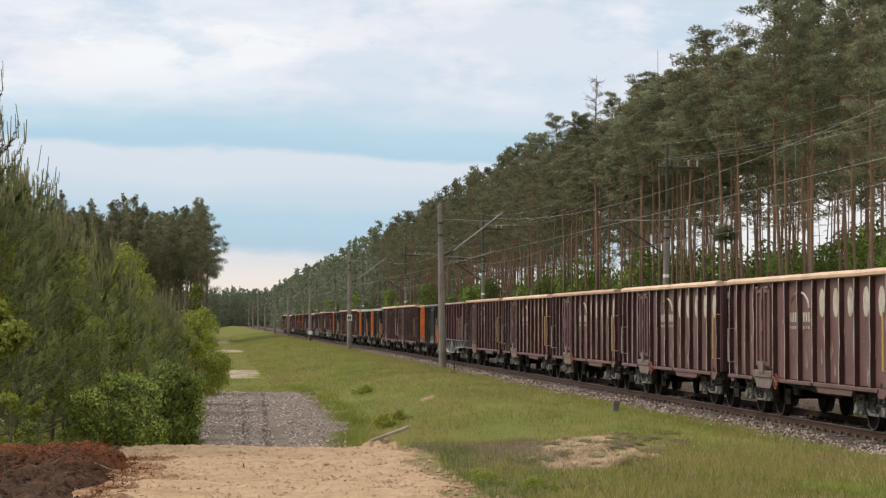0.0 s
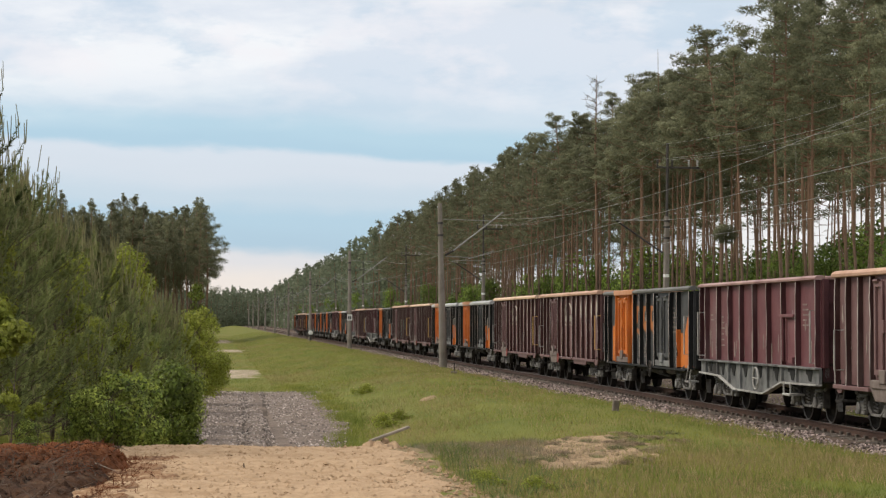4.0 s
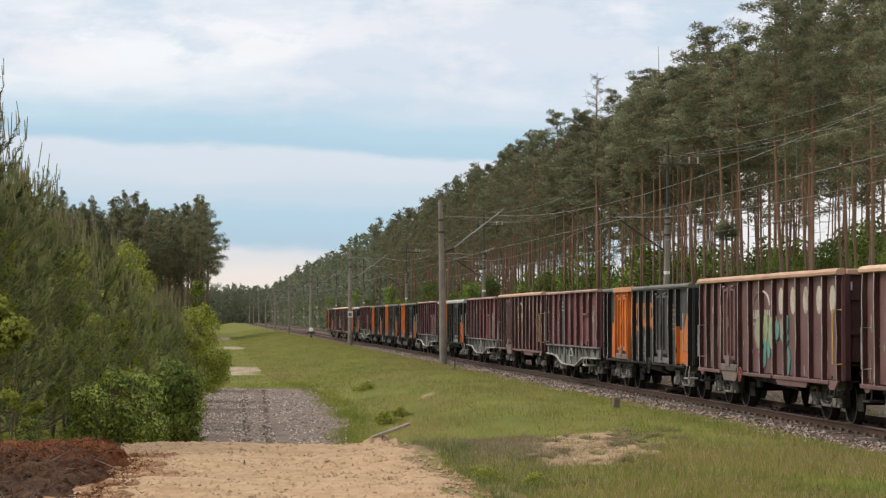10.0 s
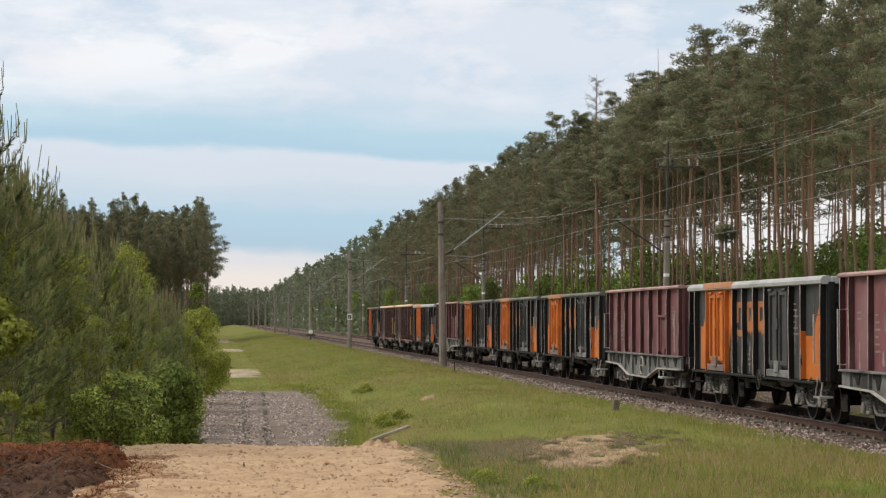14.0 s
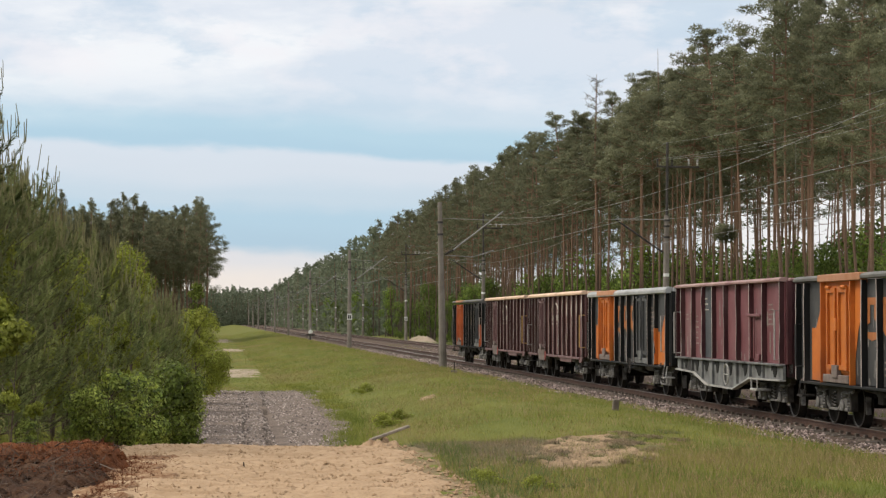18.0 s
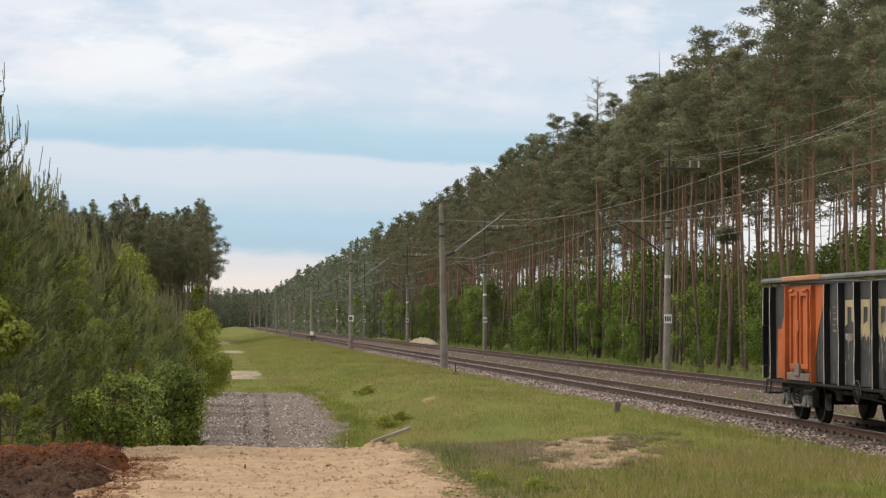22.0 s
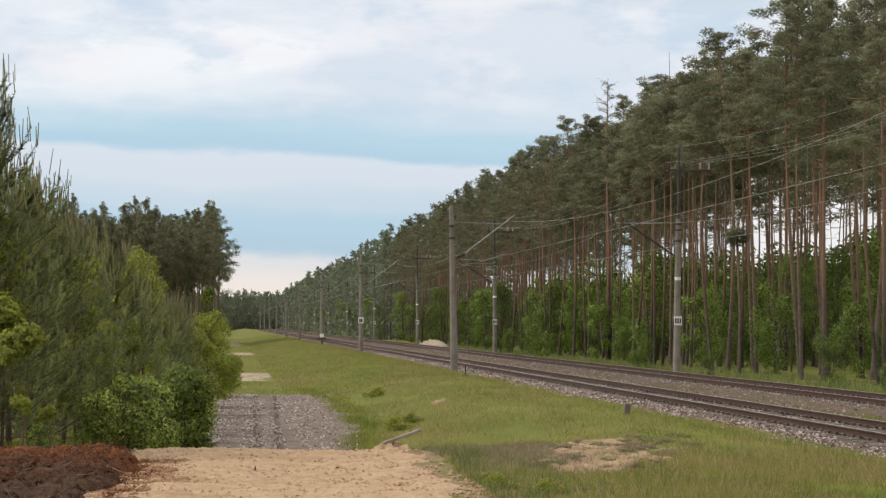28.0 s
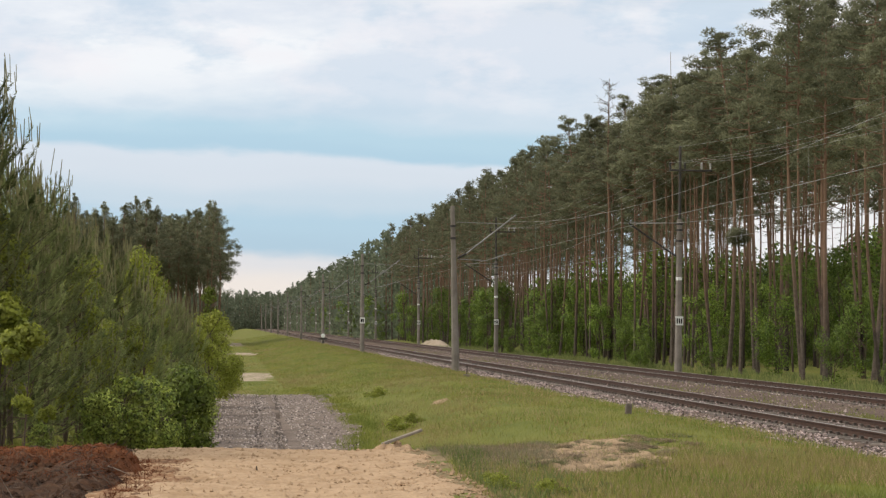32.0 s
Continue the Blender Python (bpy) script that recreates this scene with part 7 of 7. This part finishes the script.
    blades("road_rim_grass", "grass creeping over the rim of the stone road", 14000, BLADE, road_rim, 0.06, 0.2, 0.014, 0.6, lambda x, y: ground_z(x, y) + 0.07)

    def sand_rim(n):
        y = 23 + 15.5 * rng.random(n)
        x = np.interp(y, [22, 30, 36, 39], [3.05, 3.25, 3.5, 3.45]) + np.abs(rng.normal(size=n)) * np.interp(y, [30, 35], [0.75, 0.35])
        keep = patchy(x, y, 0.35) > 0.48
        return x[keep], y[keep]
    blades("sand_rim_grass", "dense dark green grass along the edge of the sand", 5600, RIMBLADE, sand_rim, 0.08, 0.24, 0.012, 0.55)

    def between_tracks(n):
        y = 55 + 160 * rng.random(n) ** 1.5
        x = np.where(rng.random(n) < 0.6, rng.normal(16.75, 0.55, n), rng.uniform(15.2, 18.4, n))
        keep = patchy(x, y, 1.3) > 0.58
        return x[keep], y[keep]

    def on_bed(x, y):
        return np.interp(x, [12.3, 15.5, 16.2, 17.3, 18.0, 21.3], [-0.2, -0.2, -0.31, -0.31, -0.2, -0.2])
    blades("track_weeds", "sparse weeds and grass between the two tracks", 9000, BLADE, between_tracks, 0.05, 0.2, 0.016, 0.6, on_bed)

    def weeds(n):
        x, y = rng.normal(4.7, 0.9, n), rng.normal(36.6, 3.0, n)
        keep = (x > 3.5) & (x < 9) & (y > 30) & (patchy(x, y, 0.3) > 0.42)
        return x[keep], y[keep]
    blades("dry_weeds", "grey-green and brown weeds round the bare patch", 30000, HEATHER, weeds, 0.03, 0.15, 0.014, 0.9)

    def grey(n):
        y = rng.uniform(33.5, 43.5, n)
        x = rng.uniform(3.05, 6.2, n)
        keep = (x > np.interp(y, [33, 37, 40], [3.5, 3.3, 3.05])) & (x < 0.150 * y) & (patchy(x, y, 0.45, 4.0) + 0.4 * rng.random(n) > 0.42)
        return x[keep], y[keep]
    blades("grey_weeds", "dusty grey-green weeds between the sand and the bare patch", 26000, GREYWEED, grey, 0.04, 0.17, 0.011, 0.8)

    def tuft(seed, h, r, n):
        g = np.random.default_rng(seed)
        t = tagged(new("grass_tuft"), "grey-green tuft of coarse grass by the bare sandy spot", "grass", "tufts on the bank")
        a, d = g.uniform(0, 6.283, n), r * np.sqrt(g.random(n))
        p = np.stack([np.cos(a) * d, np.sin(a) * d, np.full(n, -0.03)], -1)
        up = np.stack([np.cos(a) * d / r * 0.7, np.sin(a) * d / r * 0.7, np.ones(n)], -1) + g.normal(size=(n, 3)) * 0.2
        up /= np.linalg.norm(up, axis=1, keepdims=True)
        part("tuft", soup("tuft", spikes(g, p, up, g.uniform(0.5, 1.0, n) * h, g.uniform(0.008, 0.016, n)), 3, TUFTLEAF), TUFTLEAF, t)
        return t
    tufts = [tuft(900 + k, h, r, n) for k, (h, r, n) in enumerate(((0.20, 0.22, 420), (0.15, 0.30, 480), (0.26, 0.16, 300)))]
    g = random.Random(4)
    for k in range(84):
        if k >= 52:
            y = g.uniform(31.5, 41.5)
            x = 0.168 * y + g.uniform(-1.2, 1.3)
        elif k < 26:
            a = g.uniform(0, 6.283)
            x, y = 5.9 + 1.35 * math.cos(a) + g.gauss(0, 0.3), 36.0 + 3.2 * math.sin(a) + g.gauss(0, 0.6)
        else:
            x, y = g.uniform(3.4, 5.0), g.uniform(26, 34)
        x = max(x, 3.5)
        m = at_ground(x, y, g.uniform(0, 360), g.uniform(0.35, 0.95), g.uniform(0.3, 0.8))
        if k < 3:
            tufts[k].matrix_basis = m
        else:
            copy_thing(tufts[k % 3], m)

    def cushion(seed, tone):
        g = np.random.default_rng(seed)
        t = tagged(new("heather_cushion"), "low brown cushion of heather on the sandy bank", "heather", "heather on the bank")
        n = 620
        c = unit(g, n, 0.3) * np.sqrt(g.random((n, 1))) * np.array([0.34, 0.60, 0.06]) + np.array([0, 0, 0.02])
        c[:, 2] = np.abs(c[:, 2])
        d = c / 0.3 + unit(g, n) * 0.5 + np.array([0, 0, 0.7])
        d /= np.linalg.norm(d, axis=1, keepdims=True)
        nor = d + np.array([0, -0.2, 0.4])
        part("sprig_mat", soup("sprig_mat", spikes(g, c, d, g.uniform(0.04, 0.10, n), g.uniform(0.010, 0.020, n), nor), 3, tone, nor), tone, t)
        return t
    pads_ = [cushion(930 + k, HEATHER if k != 1 else TUFTLEAF) for k in range(3)]
    for k in range(84):
        if k < 26:
            x, y = g.uniform(3.5, 5.6), g.gauss(38.4, 2.4)
        elif k < 44:
            y = g.uniform(34, 43)
            x = 0.168 * y + g.uniform(0.6, 1.9)
        else:
            y = g.uniform(31.0, 42.0)
            x = 0.168 * y + g.uniform(-1.0, 1.0)
        m = at_ground(x, y, g.uniform(-30, 30), g.uniform(0.4, 0.95), g.uniform(0.4, 0.95))
        if k < 3:
            pads_[k].matrix_basis = m
        else:
            copy_thing(pads_[k % 3], m)

    def far(n):
        y = 90 + 330 * rng.random(n) ** 1.4
        x = rng.uniform(-0.5, 11.2, n)
        keep = ~((x < 2.5) & (y > 110) & (y < 133) & (rng.random(len(x)) < 0.7))
        return x[keep], y[keep]
    blades("far_grass", "green grass of the bank and field road", 68000, BLADE, far, 0.06, 0.16, 0.02, 0.8)

    def verge(n):
        return rng.uniform(-5, -1.9, n), rng.uniform(34, 66, n)
    blades("verge_grass", "grass under the young pines", 9000, BLADE, verge, 0.12, 0.4, 0.02)

    def rightside(n):
        y = 70 + 200 * rng.random(n) ** 1.5
        return rng.uniform(22.6, 27.5, n), y
    # Darker blades here, so the grass colour itself carries the wood's shade.
    blades("wood_edge_grass", "grass along the wood's edge", 14000, RIMBLADE, rightside, 0.10, 0.35, 0.03)


def small_things():
    # heap of sand and turf with a weathered plank across it
    s = Shape()
    n = 34
    for j in range(n):
        for i in range(n):
            x, y = 2.35 + 1.0 * i / (n - 1), 36.4 + 2.0 * j / (n - 1)
            r = math.hypot((x - 2.82) / 0.46, (y - 37.4) / 0.95)
            s.v.append((x, y, gz(x, y) - 0.04 + 0.17 * max(0, 1 - r * r) * (1 + 0.9 * noise.noise(Vector((x * 7, y * 6, 0))) + 0.5 * noise.noise(Vector((x * 17, y * 14, 3))))))
    s.f = [(j * n + i, j * n + i + 1, (j + 1) * n + i + 1, (j + 1) * n + i) for j in range(n - 1) for i in range(n - 1)]
    tagged(part("sand_heap", s, SAND), "small heap of dug-out pale sand", "sand", kind="structure")
    weed = leafy("weed_clump", 701, 0.34, 0.42, 1500, 0.042, BIRCHLEAF, "low green weed clump on the bank", "weeds on the bank", 4, 0.1, 9)
    weed.matrix_basis = at_ground(5.35, 79.0, 0, 1.2, 0.9)
    for x, y, s in ((4.5, 57.0, 1.0), (5.0, 58.5, 0.8), (3.25, 41.0, 0.8), (3.05, 42.5, 0.7), (3.5, 41.6, 0.7), (3.45, 28.6, 0.4), (3.4, 27.0, 0.55), (3.9, 26.2, 0.5)):
        copy_thing(weed, at_ground(x, y, 40 * x, s, s))
    lg = tagged(new("old_plank"), "weathered grey plank lying on a sand heap", "plank")
    lg.matrix_basis = pose(2.97, 37.2, gz(2.97, 37.2) + 0.26, 0, -19, 6)
    part("board", Shape().box(-0.36, 0.36, -0.06, 0.06, -0.02, 0.025, 0.008), DRYWOOD, lg)
    tw = tagged(new("stick"), "short dark stick standing in the sand", "stick")
    tw.matrix_basis = pose(0.43, 31.6, gz(0.43, 31.6), 4, 5, 0)
    part("stem", Shape().tube([(0, 0, -0.05), (0.005, 0, 0.05), (-0.005, 0, 0.11)], [0.018, 0.016, 0.008], 6), TWIGBARK, tw)
    mound = Shape()
    n = 14
    for j in range(n):
        for i in range(n):
            x, y = 22.9 + 2.6 * i / (n - 1), 240 + 32 * j / (n - 1)
            r = math.hypot((x - 24.2) / 1.25, (y - 256) / 15.5)
            mound.v.append((x, y, gz(x, y) - 0.05 + 0.75 * max(0, 1 - r * r) * (1 + 0.5 * noise.noise(Vector((x * 2, y * 0.6, 0))))))
    mound.f = [(j * n + i, j * n + i + 1, (j + 1) * n + i + 1, (j + 1) * n + i) for j in range(n - 1) for i in range(n - 1)]
    tagged(part("sand_bank", mound, PALESAND, smooth=True), "low bank of brownish sand beyond the tracks", "sand", kind="structure")


build_line()
scatter_stones("ballast_stones", STONE, "loose pale grey ballast stones on the shoulder", 13000, shoulder, 0.025, 0.055, 1)
scatter_stones("track_stones", STONE, "soiled ballast stones between the rails", 11000, between, 0.02, 0.045, 2)
scatter_stones("road_stones", CRUMB, "crushed grey stones of the road", 9000, on_road, 0.02, 0.045, 3)
build_poles()
WAGONS = build_train()
build_right_wood()
build_left_wood()
build_far_woods()
build_undergrowth()
build_left_side()
meadow()
small_things()


def motions():
    """The train rolls past at an even pace, tail last."""
    for w, back in WAGONS:
        walk(w, [(t, pose(TRACKS[0], y - back, 0.0)) for t, y in TAIL])


motions()
